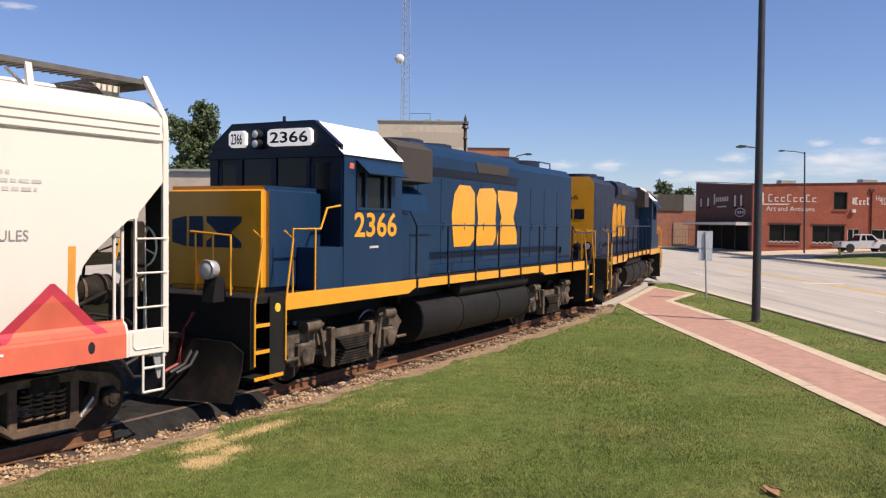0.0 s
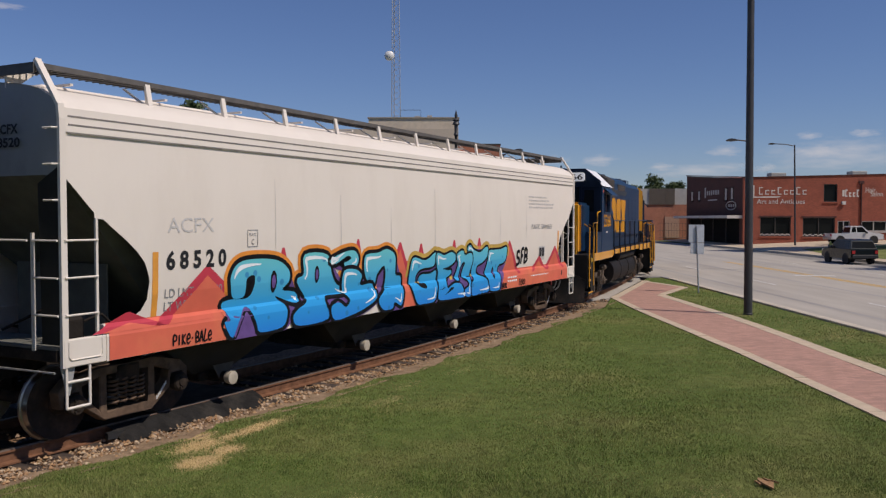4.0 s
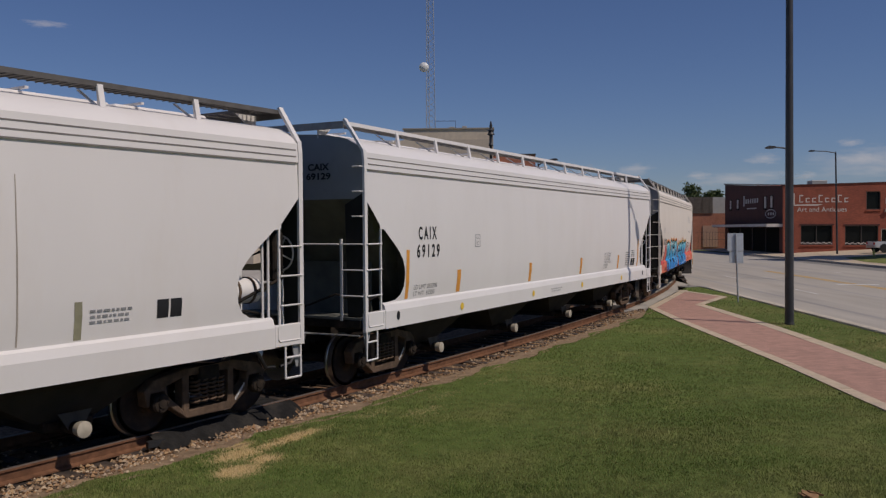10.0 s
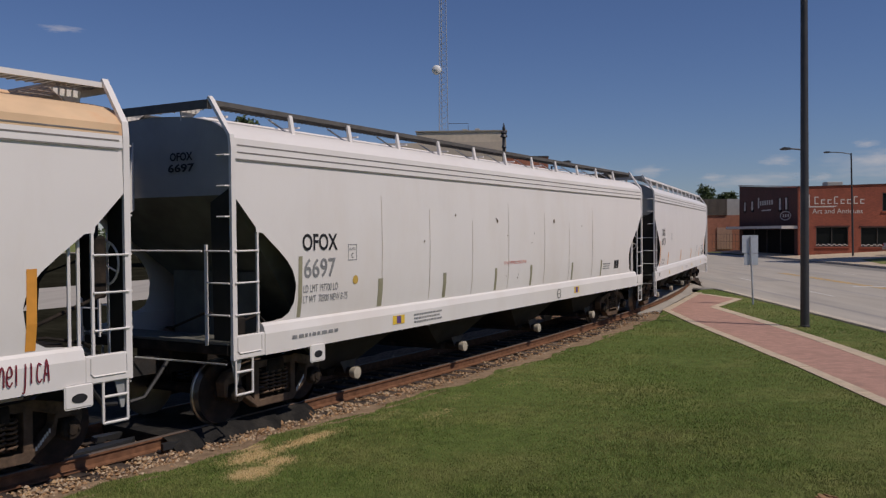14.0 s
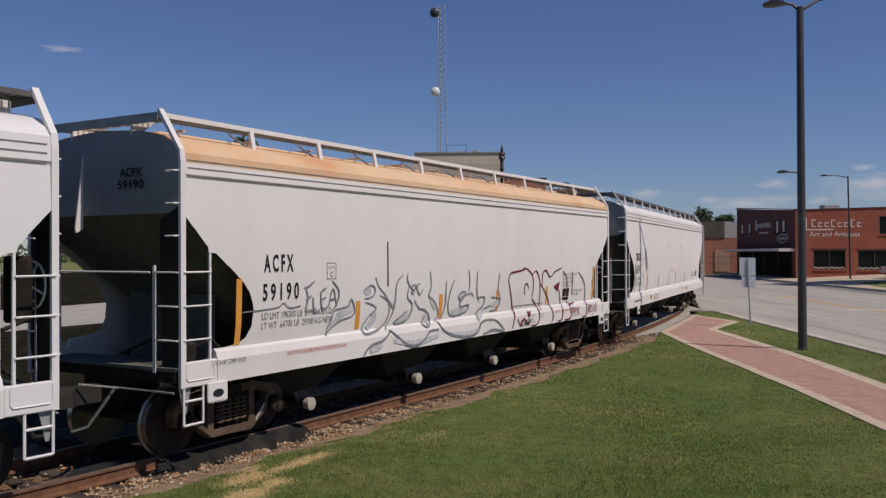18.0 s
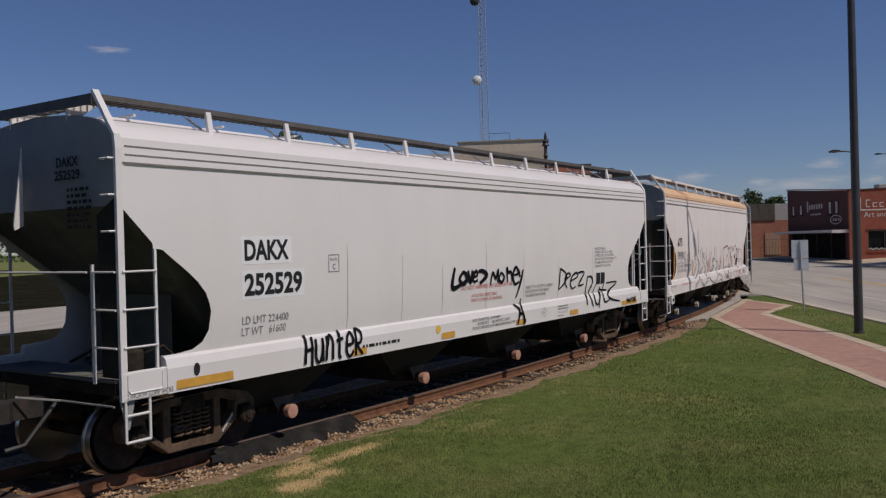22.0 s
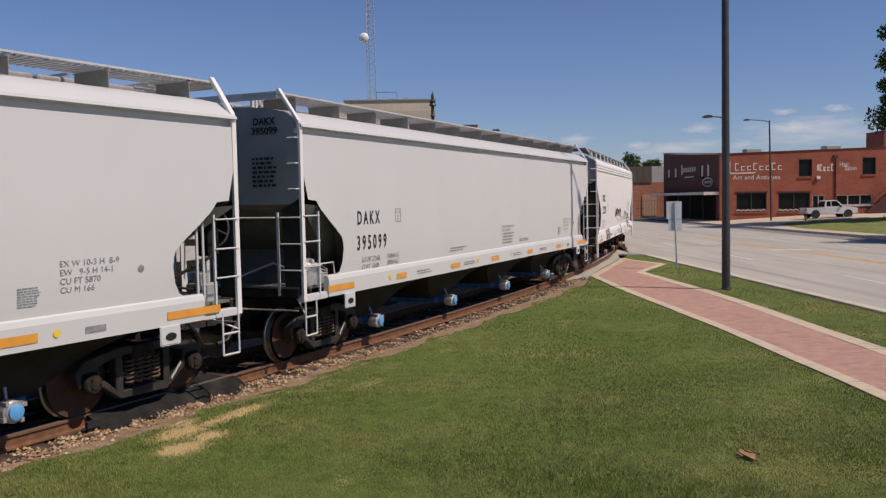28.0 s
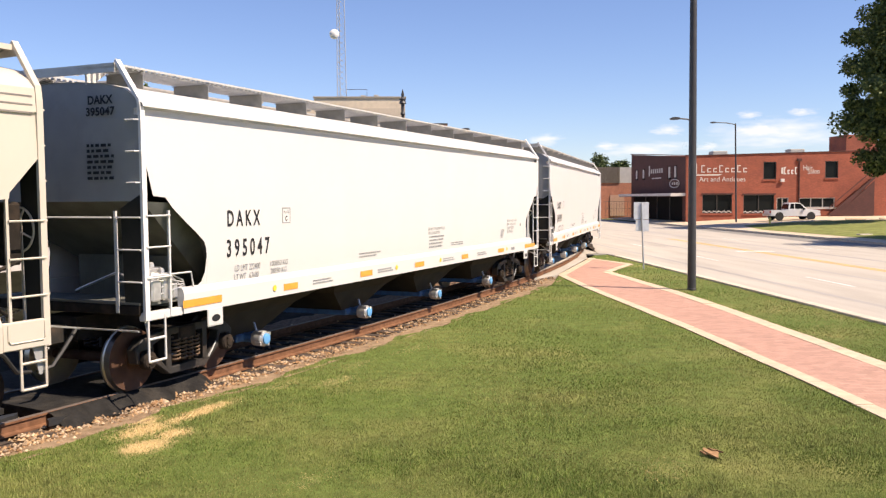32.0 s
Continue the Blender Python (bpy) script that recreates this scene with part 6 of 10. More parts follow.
for k, run in enumerate((
    ((10.15, 2.41), (10.39, 2.40), (10.68, 2.24), (10.75, 1.99), (10.68, 1.74)),
    ((10.68, 1.70), (10.97, 1.51), (11.03, 1.22), (10.85, 1.08), (10.56, 1.08)),
    ((10.26, 1.81), (10.29, 2.03), (10.42, 2.04), (10.49, 1.93)),
    ((10.68, 2.27), (10.88, 2.34), (11.03, 2.22), (11.12, 2.01), (11.15, 1.40)),
    ((11.09, 2.07), (11.41, 1.84), (11.71, 1.54), (11.85, 1.22), (11.75, 1.08)),
    ((11.25, 2.00), (11.27, 2.29), (11.48, 2.34), (11.71, 2.18), (12.03, 2.31), (12.44, 2.39)),
    ((12.26, 1.86), (12.44, 1.46), (12.40, 1.11), (12.10, 1.08)),
    ((12.52, 2.30), (12.76, 2.15), (12.80, 1.82), (12.89, 1.48), (13.30, 1.48)),
    ((13.13, 2.29), (13.14, 1.69)),
    ((13.53, 2.27), (13.95, 2.00), (14.09, 1.57), (14.04, 1.11), (13.76, 1.08)),
    ((12.92, 1.49), (13.01, 1.16), (12.84, 1.08), (12.56, 1.08)),
)):
    ribbon(bm := B(), curve_pts([(-Ld / 2 + e, z) for e, z in run]), 0.042, skd, 0.011 + 0.0006 * k, 0.35)
    part("sprayed_outline", bm, M["spray_maroon"], car_d, "thin maroon sprayed line")
bars(car_d, -Ld / 2 + 9.7, -Ld / 2 + 11.5, 1.52, 1.60, 1, M["letter_grey"], sd, 51)
scrawl(car_d, "rar", 10.0, 10.5, 1.09, 1.22, Ld, skd, M["spray_black"], 0.02)
scrawl(car_d, "v", 10.38, 10.58, 1.30, 1.42, Ld, skd, M["spray_maroon"], 0.06, label="small maroon heart")
patch(car_d, "sprayed_triangle", [(-Ld / 2 + e, z) for e, z in ((11.94, 1.95), (12.21, 1.81), (12.29, 2.05))], M["spray_maroon"], skd, 0.019)
scrawl(car_d, "peik", 13.08, 13.62, 1.14, 1.36, Ld, skd, M["spray_maroon"], 0.02, label="small maroon scrawl")
scrawl(car_d, "bneijica", 14.18, 14.85, 1.16, 1.38, Ld, skd, M["spray_maroon"], 0.017, label="small maroon scrawl")
bm = B()
ribbon(bm, [(-Ld / 2 + 4.68, 2.2), (-Ld / 2 + 4.67, 2.97)], 0.035, skd, 0.01)
part("sprayed_line", bm, M["spray_maroon"], car_d, "maroon sprayed line")
bm = B()
ribbon(bm, curve_pts([(-Ld / 2 + 1.1, 1.95), (-Ld / 2 + 1.8, 1.98), (-Ld / 2 + 1.95, 2.04), (-Ld / 2 + 2.1, 1.96), (-Ld / 2 + 2.35, 1.98)]), 0.018, skd, 0.012)
part("sprayed_stroke", bm, M["spray_grey"], car_d, "thin grey sprayed line")
for k in range(2):
    patch(car_d, "stencil_box", rect(-Ld / 2 + 12.53 + 0.22 * k, -Ld / 2 + 12.73 + 0.22 * k, 1.66, 1.86), M["letter_black"], sd)
patch(car_d, "stencil_box", rect(-Ld / 2 + 12.53, -Ld / 2 + 12.95, 1.57, 1.64), M["letter_black"], sd)
put(car_d, Ld, sd, [("COATING: 65%EPOXY\nSRPC  -2-2000", 13.2, 13.9, 1.66, 1.82, "letter_grey", 0)])
letters(car_d, "EXW 10-8\nEW   8-4\nCU FT 5250", -Ld / 2 + 10.42, -Ld / 2 + 10.82, 1.13, 1.34, M["letter_grey"], sill_side)
letters(car_d, "H  8-7\nH 33-1", -Ld / 2 + 11.05, -Ld / 2 + 11.3, 1.22, 1.34, M["letter_grey"], sill_side)
letters(car_d, "CAPS TO BE SECURED PRIOR TO RELEASE OF CAR", -Ld / 2 + 11.95, -Ld / 2 + 13.45, 1.28, 1.34, M["letter_red"], sill_side)
jack_plate(car_d, Ld, 0.42, M["white_rust"], 1.05)
jack_plate(car_d, Ld, 15.0, M["white_rust"], 1.05)
end_marks(car_d, Ld, "ACFX", "59190", M["letter_black"])

# the white car with black scrawls
ske = skin(se)
put(car_e, Le, se, [("DAKX", 1.91, 2.74, 2.60, 2.88, "letter_black", 0.035), ("252529", 1.90, 3.0, 2.12, 2.43, "letter_black", 0.035), ("LD LMT 224400\nLT WT   61600", 1.86, 2.72, 1.60, 1.86, "letter_grey", 0), ("LINING 554U/554U\nAPPLIED PARAGOULD 11-2006\nCAUTION: DO NOT USE STEAM,\nBOILING WATER OR SHARP OBJECTS\nTO CLEAN. ENTER CAR WITH\nCLEAN SOFT SOLED SHOES.", 13.14, 14.46, 2.10, 2.58, "letter_grey", 0), ("SUBJECT TO A SECURITY AGREEMENT\nRECORDED WITH THE SURFACE\nTRANSPORTATION BOARD", 9.68, 10.95, 1.60, 1.84, "letter_grey", 0)])
plate_mark(car_e, Le, se, 3.57, 2.38)
letters(car_e, "DO NOT HAMMER ON SIDES OF CAR", -Le / 2 + 7.22, -Le / 2 + 9.12, 1.89, 1.97, M["letter_red"], se)
letters(car_e, "ATTACH GROUNDING CABLES\nPRIOR TO LOADING OR UNLOADING", -Le / 2 + 7.57, -Le / 2 + 8.73, 1.65, 1.80, M["letter_red"], se)
letters(car_e, "NOTE: CAR HAS FOUR COMPARTMENTS\n           EQUIPPED WITH       5236 PNEUMATIC OUTLETS\nCAUTION: REMOVE BOTH CAPS BEFORE OPERATING OUTLETS", -Le / 2 + 7.53, -Le / 2 + 9.14, 1.13, 1.335, M["letter_black"], sill_side)
ribbon(bm := B(), [(-Le / 2 + e, z) for e, z in ((10.31, 1.235), (10.43, 1.34), (10.55, 1.235), (10.43, 1.13), (10.31, 1.235))], 0.012, sill_side, 0.005)
part("stencil_border", bm, M["letter_grey"], car_e, "thin diamond outline")
bars(car_e, -Le / 2 + 10.38, -Le / 2 + 10.48, 1.21, 1.26, 1, M["letter_grey"], sill_side, 24)
bars(car_e, -Le / 2 + 11.08, -Le / 2 + 11.65, 1.225, 1.34, 2, M["letter_grey"], sill_side, 25)
letters(car_e, "COUPLED LENGTH", -Le / 2 + 11.08, -Le / 2 + 11.55, 1.155, 1.19, M["letter_grey"], sill_side)
bars(car_e, -Le / 2 + 11.08, -Le / 2 + 11.45, 1.075, 1.125, 1, M["letter_grey"], sill_side, 26)
for e0, e1, z0, z1 in ((1.86, 2.80, 2.55, 2.93), (1.86, 3.05, 2.08, 2.47)):
    patch(car_e, "stencil_patch", rect(-Le / 2 + e0, -Le / 2 + e1, z0, z1), M["fresh_white"], se, 0.002, "cleaner white paint behind the lettering")
bars(car_e, -Le / 2 + 4.3, -Le / 2 + 5.65, 1.14, 1.24, 1, M["letter_black"], sill_side, 22)
BLACK = "black sprayed scrawl"
spray(car_e, Le, ske, M["spray_black"], 0.105, BLACK, 0.011, ((6.99, 2.32), (6.91, 1.96), (7.23, 2.01)), ((7.24, 2.21), (7.15, 2.11), (7.24, 2.01), (7.40, 2.08), (7.33, 2.21), (7.22, 2.21)), ((7.43, 2.25), (7.52, 2.03), (7.60, 2.25)),
      ((7.80, 2.22), (7.96, 2.22), (8.11, 2.14), (7.98, 2.05), (7.85, 1.99)))
spray(car_e, Le, ske, M["spray_black"], 0.075, BLACK, 0.011, ((7.62, 2.11), (7.76, 2.15), (7.72, 2.23), (7.61, 2.13), (7.65, 2.03), (7.78, 2.06)), ((8.24, 1.94), (8.34, 2.18), (8.45, 2.05), (8.55, 2.23), (8.53, 1.97)), ((8.66, 2.17), (8.57, 2.04), (8.68, 1.97), (8.78, 2.07), (8.67, 2.17)),
      ((8.91, 1.95), (8.89, 2.25), (8.94, 2.16), (9.06, 2.15), (9.11, 1.97)), ((9.15, 2.09), (9.35, 2.12), (9.26, 2.25), (9.13, 2.10), (9.21, 1.91), (9.39, 1.95)), ((9.36, 2.21), (9.43, 2.04)), ((9.56, 2.19), (9.47, 1.97), (9.28, 1.62)),
      ((9.18, 1.49), (9.35, 1.37), (9.25, 1.08)), ((9.50, 1.59), (9.45, 1.38), (9.52, 1.21), (9.51, 1.08), (9.59, 1.16)), ((9.29, 1.28), (9.48, 1.30)))
spray(car_e, Le, ske, M["spray_black"], 0.052, BLACK, 0.011, ((11.29, 2.16), (11.22, 1.67)), ((11.27, 2.15), (11.53, 2.05), (11.60, 1.94), (11.50, 1.81), (11.22, 1.67)), ((11.52, 1.88), (11.78, 1.96), (11.71, 2.03), (11.55, 1.95), (11.53, 1.81), (11.65, 1.69)),
      ((11.83, 1.84), (12.19, 1.93), (12.10, 2.02), (11.87, 1.93), (11.81, 1.76), (11.93, 1.66), (12.11, 1.70)), ((12.10, 2.00), (12.54, 2.01), (12.24, 1.73), (12.52, 1.73)), ((12.63, 1.23), (12.62, 1.37), (12.72, 1.88)),
      ((12.70, 1.89), (12.94, 1.89), (13.03, 1.75), (12.84, 1.51), (12.89, 1.30), (12.99, 1.17)), ((13.28, 1.73), (13.09, 1.50), (13.09, 1.28), (13.24, 1.21), (13.41, 1.41), (13.48, 1.61), (13.35, 1.34), (13.32, 1.11)),
      ((13.72, 1.70), (13.59, 1.44), (13.66, 1.24), (13.96, 1.28)), ((13.44, 1.55), (13.90, 1.51)), ((13.84, 1.69), (14.50, 1.68), (13.90, 1.43), (14.02, 1.29), (14.59, 1.20)))
scrawl(car_e, "Hunter", 3.0, 4.35, 1.08, 1.46, Le, ske, M["spray_black"], 0.05)
scrawl(car_e, "Hunter", 15.05, 15.7, 1.12, 1.24, Le, ske, M["spray_black"], 0.025)
patch(car_e, "stencil_box", rect(-Le / 2 + 13.25, -Le / 2 + 13.48, 1.68, 1.96), M["letter_black"], se)
patch(car_e, "stencil_box", rect(-Le / 2 + 13.51, -Le / 2 + 13.75, 1.68, 1.96), M["letter_black"], se)
for e, w in ((0.75, 0.9), (4.05, 0.35), (6.5, 0.42), (9.2, 0.4), (11.7, 0.42), (14.75, 1.0)):
    patch(car_e, "reflector", rect(-Le / 2 + e, -Le / 2 + e + w, 1.07, 1.18), M["amber_mark"], sill_side, 0.005)
disc(car_e, "sill_hole", 1.06, 1.28, 0.05, Le, sill_side, M["letter_black"], 1.6)
disc(car_e, "marker_dot", 6.4, 1.26, 0.07, Le, sill_side, M["yellow_dot"])
disc(car_e, "marker_dot", 9.5, 1.28, 0.06, Le, sill_side, M["yellow_dot"])
letters(car_e, "2 INCH HF COMP SHOES", -Le / 2 + 0.05, -Le / 2 + 0.7, 1.06, 1.12, M["letter_grey"], lambda z: 1.602)
streaks(car_e, Le, se, (4.0, 5.4, 6.6, 8.1, 9.6, 11.2, 13.0), 1.5, 2.8)
end_marks(car_e, Le, "DAKX", "252529", M["letter_black"])
small_end_print(car_e, Le)

# the two new cars
for t, L, s, num in ((car_f, Lf, sf_, "395099"), (car_g, Lg, sg, "395047")):
    put(t, L, s, [("D A K X", 1.79, 2.64, 2.35, 2.60, "letter_black", 0.02), (" ".join(num), 1.77, 2.90, 1.87, 2.15, "letter_black", 0.02), ("LD LMT 222400\nLT WT   63600", 1.97, 2.64, 1.50, 1.74, "letter_grey", 0), ("100850 KG\n 28850 KG", 2.93, 3.44, 1.53, 1.74, "letter_grey", 0), ("EX W 10-3 H  8-9\nEW   9-5 H 14-1\nCU FT 5870\nCU M 166", 14.89, 15.75, 1.74, 2.13, "letter_grey", 0), ("DO NOT CLEAN WITH STEAM\nOR BOILING WATER", 9.28, 10.25, 1.92, 2.08, "letter_grey", 0)])
    plate_mark(t, L, s, 3.28, 2.36)
    bars(t, -L / 2 + 9.35, -L / 2 + 10.2, 1.58, 1.90, 4, M["letter_grey"], s, 31)
    bars(t, -L / 2 + 5.97, -L / 2 + 6.95, 1.58, 1.70, 2, M["letter_grey"], s, 32)
    bars(t, -L / 2 + 10.7, -L / 2 + 11.6, 1.58, 1.68, 2, M["letter_grey"], s, 33)
    bars(t, -L / 2 + 14.33, -L / 2 + 14.64, 1.62, 1.86, 8, M["letter_grey"], s, 34)
    disc(t, "marker_dot", 16.1, 1.95, 0.05, L, s, M["letter_grey"])
    for e, w in ((0.72, 0.88), (3.27, 0.43), (5.96, 0.5), (8.5, 0.5), (11.3, 0.45), (14.05, 0.5), (16.5, 1.0)):
        patch(t, "reflector", rect(-L / 2 + e, -L / 2 + e + w, 1.21, 1.32), M["orange_mark"], sill_side)
    for e in (3.0, 7.57, 9.94, 14.8):
        disc(t, "marker_dot", e, 1.28, 0.052, L, sill_side, M["yellow_dot"])
    for e in (4.2, 6.7, 10.1, 12.4):
        bars(t, -L / 2 + e, -L / 2 + e + 0.75, 1.22, 1.32, 2, M["letter_grey"], sill_side, 35)
    patch(t, "sill_slot", rect(-L / 2 + 15.2, -L / 2 + 15.5, 1.22, 1.30), M["letter_grey"], sill_side)
    jack_plate(t, L, 1.24, M["white_new"], 1.13)
    jack_plate(t, L, L - 1.6, M["white_new"], 1.13)
    end_marks(t, L, "DAKX", num, M["letter_black"], 0.28, -0.25)
    small_end_print(t, L)
streaks(car_h, Lh, sh, (3.6, 5.2, 6.9, 8.6, 10.6, 12.2, 13.9), 1.5, 3.4)

# ---- diesel locomotives ----
M["blue"] = material("dark blue locomotive paint", (0.0046, 0.0275, 0.070), 0.45, spec=0.3, vary=0.12, scale=2.5, stain=(0.010, 0.036, 0.078), stain_amount=0.5, stain_scale=0.9, stretch=(1.5, 1, 0.4), bump=0.05, bump_scale=6)
M["blue_dark"] = material("navy cab paint", (0.0045, 0.010, 0.025), 0.35, spec=0.3, vary=0.15, scale=3)
M["blue_faded"] = material("faded grey-blue hood paint", (0.014, 0.022, 0.045), 0.6, spec=0.25, vary=0.2, scale=3, stain=(0.04, 0.045, 0.06), stain_amount=0.6, stain_scale=1.2)
M["loco_yellow"] = material("warm yellow locomotive paint", (0.74, 0.335, 0.025), 0.2, vary=0.08, scale=3, stain=(0.55, 0.25, 0.04), stain_amount=0.4, stain_scale=1.5)
M["roof_white"] = material("white cab roof paint", (0.78, 0.78, 0.78), 0.5, vary=0.05, scale=4)
M["tank_black"] = material("dusty black tank", (0.010, 0.009, 0.009), 0.7, spec=0.25, vary=0.25, scale=3, stain=(0.022, 0.018, 0.015), stain_amount=0.6, stain_scale=1.3)
M["brown_screen"] = material("brown intake screen", (0.04, 0.032, 0.027), 0.8, vary=0.2, scale=30, bump=0.5, bump_scale=80)
M["cab_glass"] = material("dark cab glass", (0.008, 0.009, 0.010), 0.12, vary=0.0, spec=0.25)
M["lamp_glass"] = material("clear headlight lens", (0.75, 0.74, 0.70), 0.12, vary=0.05, spec=0.7)
M["board_white"] = material("white number board", (0.74, 0.74, 0.72), 0.4, vary=0.04)
M["board_lit"] = material("lit white number board", (0.74, 0.74, 0.72), 0.4, vary=0.04, emit=0.45)
M["red_hose"] = material("red rubber hose", (0.30, 0.04, 0.035), 0.6, vary=0.2)
M["loco_truck"] = material("grimy locomotive truck casting", (0.115, 0.088, 0.066), 0.85, spec=0.2, vary=0.5, scale=6, bump=0.4, bump_scale=30, stain=(0.016, 0.014, 0.013), stain_amount=0.9, stain_scale=2.5)
M["plough"] = material("scraped black plough", (0.007, 0.0065, 0.006), 0.6, spec=0.2, vary=0.3, scale=3, stain=(0.05, 0.03, 0.02), stain_amount=0.5, stain_scale=2.2, stretch=(1, 1, 0.8), bump=0.3, bump_scale=8)
LOCO_WHEEL = wheelset_mesh(0.508, M["wheel"])


def loco_truck_mesh():
    """A two-axle truck frame with drop equalisers, pedestals and transoms."""
    bm = B()
    for sy in (-1, 1):
        y0, y1 = sorted((sy * 1.0, sy * 1.13))
        prism(bm, [(-1.95, 0.78), (-1.75, 0.95), (-0.95, 0.98), (-0.75, 0.86), (0.75, 0.86), (0.95, 0.98), (1.75, 0.95), (1.95, 0.78), (1.82, 0.66), (1.68, 0.36), (1.60, 0.36), (1.58, 0.74),
                   (1.18, 0.74), (1.14, 0.34), (1.05, 0.34), (0.98, 0.62), (0.55, 0.70), (-0.55, 0.70), (-0.98, 0.62), (-1.05, 0.34), (-1.14, 0.34), (-1.18, 0.74), (-1.58, 0.74), (-1.60, 0.36), (-1.68, 0.36), (-1.82, 0.66)], "y", y0, y1)
        y0, y1 = sorted((sy * 1.05, sy * 1.25))
        for sx in (-1, 1):
            # swing hanger, spring plank and elliptic spring
            box(bm, sx * 0.62 - 0.06, sx * 0.62 + 0.06, y0, y1, 0.22, 0.92, bevel=0.015)
        for k in range(5):
            w = 0.55 - 0.05 * k
            box(bm, -w, w, y0 - 0.06, y1 - 0.08, 0.25 + 0.045 * k, 0.28 + 0.045 * k, mi=1)
            box(bm, -w, w, y0 - 0.06, y1 - 0.08, 0.68 - 0.045 * k, 0.71 - 0.045 * k, mi=1)
    box(bm, -0.28, 0.28, -1.0, 1.0, 0.45, 0.75)
    return bm


def loco_truck(t, x):
    for sx in (-1, 1):
        w = share("wheelset", LOCO_WHEEL, t, pose(x + sx * 1.37, 0, 0.508))
        SPINNING.append((w, (x + sx * 1.37, 0, 0.508), 0.508))
    fr = part("truck_frame", loco_truck_mesh(), [M["loco_truck"], M["steel_dark"]], t, "dusty cast truck frame")
    fr.matrix_basis = pose(x, 0, 0.0)
    for sy in (-1, 1):
        for sx in (-1, 1):
            bm = B()
            box(bm, sx * 1.37 - 0.17, sx * 1.37 + 0.17, min(sy * 1.04, sy * 1.2), max(sy * 1.04, sy * 1.2), 0.34, 0.72, bevel=0.03)
            lathe(bm, [(sy * 1.18, 0.15), (sy * 1.25, 0.145), (sy * 1.27, 0.11), (sy * 1.275, 0.03)], (sx * 1.37, 0, 0.51), "y", 16)
            part("axle_box", bm, M["loco_truck"], fr, smooth=True)
            bm = B()
            tube(bm, [(sx * 1.05, sy * 1.2, 1.02), (sx * 1.45, sy * 1.2, 1.0)], 0.115, 12)
            tube(bm, [(sx * 0.9, sy * 1.2, 1.0), (sx * 1.05, sy * 1.2, 1.02)], 0.05, 8)
            bar(bm, (sx * 1.0, sy * 1.22, 0.95), (sx * 0.86, sy * 1.22, 0.45), 0.05, 0.06)
            part("brake_cylinder", bm, M["loco_truck"], fr, smooth=True)
            tube(bm := B(), [(sx * 1.60, sy * 1.2, 0.5), (sx * 1.95, sy * 1.22, 0.5)], 0.03, 8)
            part("slack_adjuster", bm, M["loco_truck"], fr)


def round_box(bm, x0, x1, y0, y1, z0, z1, r, mi=0):
    """A box with its top and upright corners rounded off."""
    vs = [bm.verts.new(p) for p in ((x0, y0, z0), (x1, y0, z0), (x1, y1, z0), (x0, y1, z0), (x0, y0, z1), (x1, y0, z1), (x1, y1, z1), (x0, y1, z1))]
    fs = [bm.faces.new([vs[i] for i in q]) for q in ((3, 2, 1, 0), (4, 5, 6, 7), (0, 1, 5, 4), (1, 2, 6, 5), (2, 3, 7, 6), (3, 0, 4, 7))]
    es = [e for f in fs[1:] for e in f.edges if not (e.verts[0].co.z == z0 and e.verts[1].co.z == z0)]
    for f in fs:
        f.material_index = mi
    bmesh.ops.bevel(bm, geom=list(set(es)), offset=r, segments=3, affect="EDGES")


def logo_blocks(t, x0, x1, z0, z1, side, mat):
    """Three bold plain shapes in the railway's colour."""
    w = (x1 - x0) / 3.0
    h = z1 - z0
    shapes = [[(0.10, 0.0), (0.75, 0.0), (0.95, 0.12), (0.95, 0.88), (0.75, 1.0), (0.30, 1.0), (0.10, 0.85), (0.0, 0.5)],
              [(0.05, 0.0), (0.80, 0.0), (0.95, 0.15), (0.90, 0.45), (0.95, 0.88), (0.80, 1.0), (0.15, 0.97), (0.02, 0.8), (0.10, 0.45), (0.02, 0.15)],
              [(0.0, 0.0), (1.0, 0.0), (1.0, 0.18), (0.80, 0.5), (1.0, 0.80), (1.0, 0.97), (0.0, 0.97), (0.0, 0.80), (0.2, 0.5), (0.0, 0.18)]]
    for i, s in enumerate(shapes):
        patch(t, "painted_emblem", [(x0 + i * w + px * w, z0 + pz * h) for px, pz in s], mat, side, 0.008, "bold yellow painted shape")


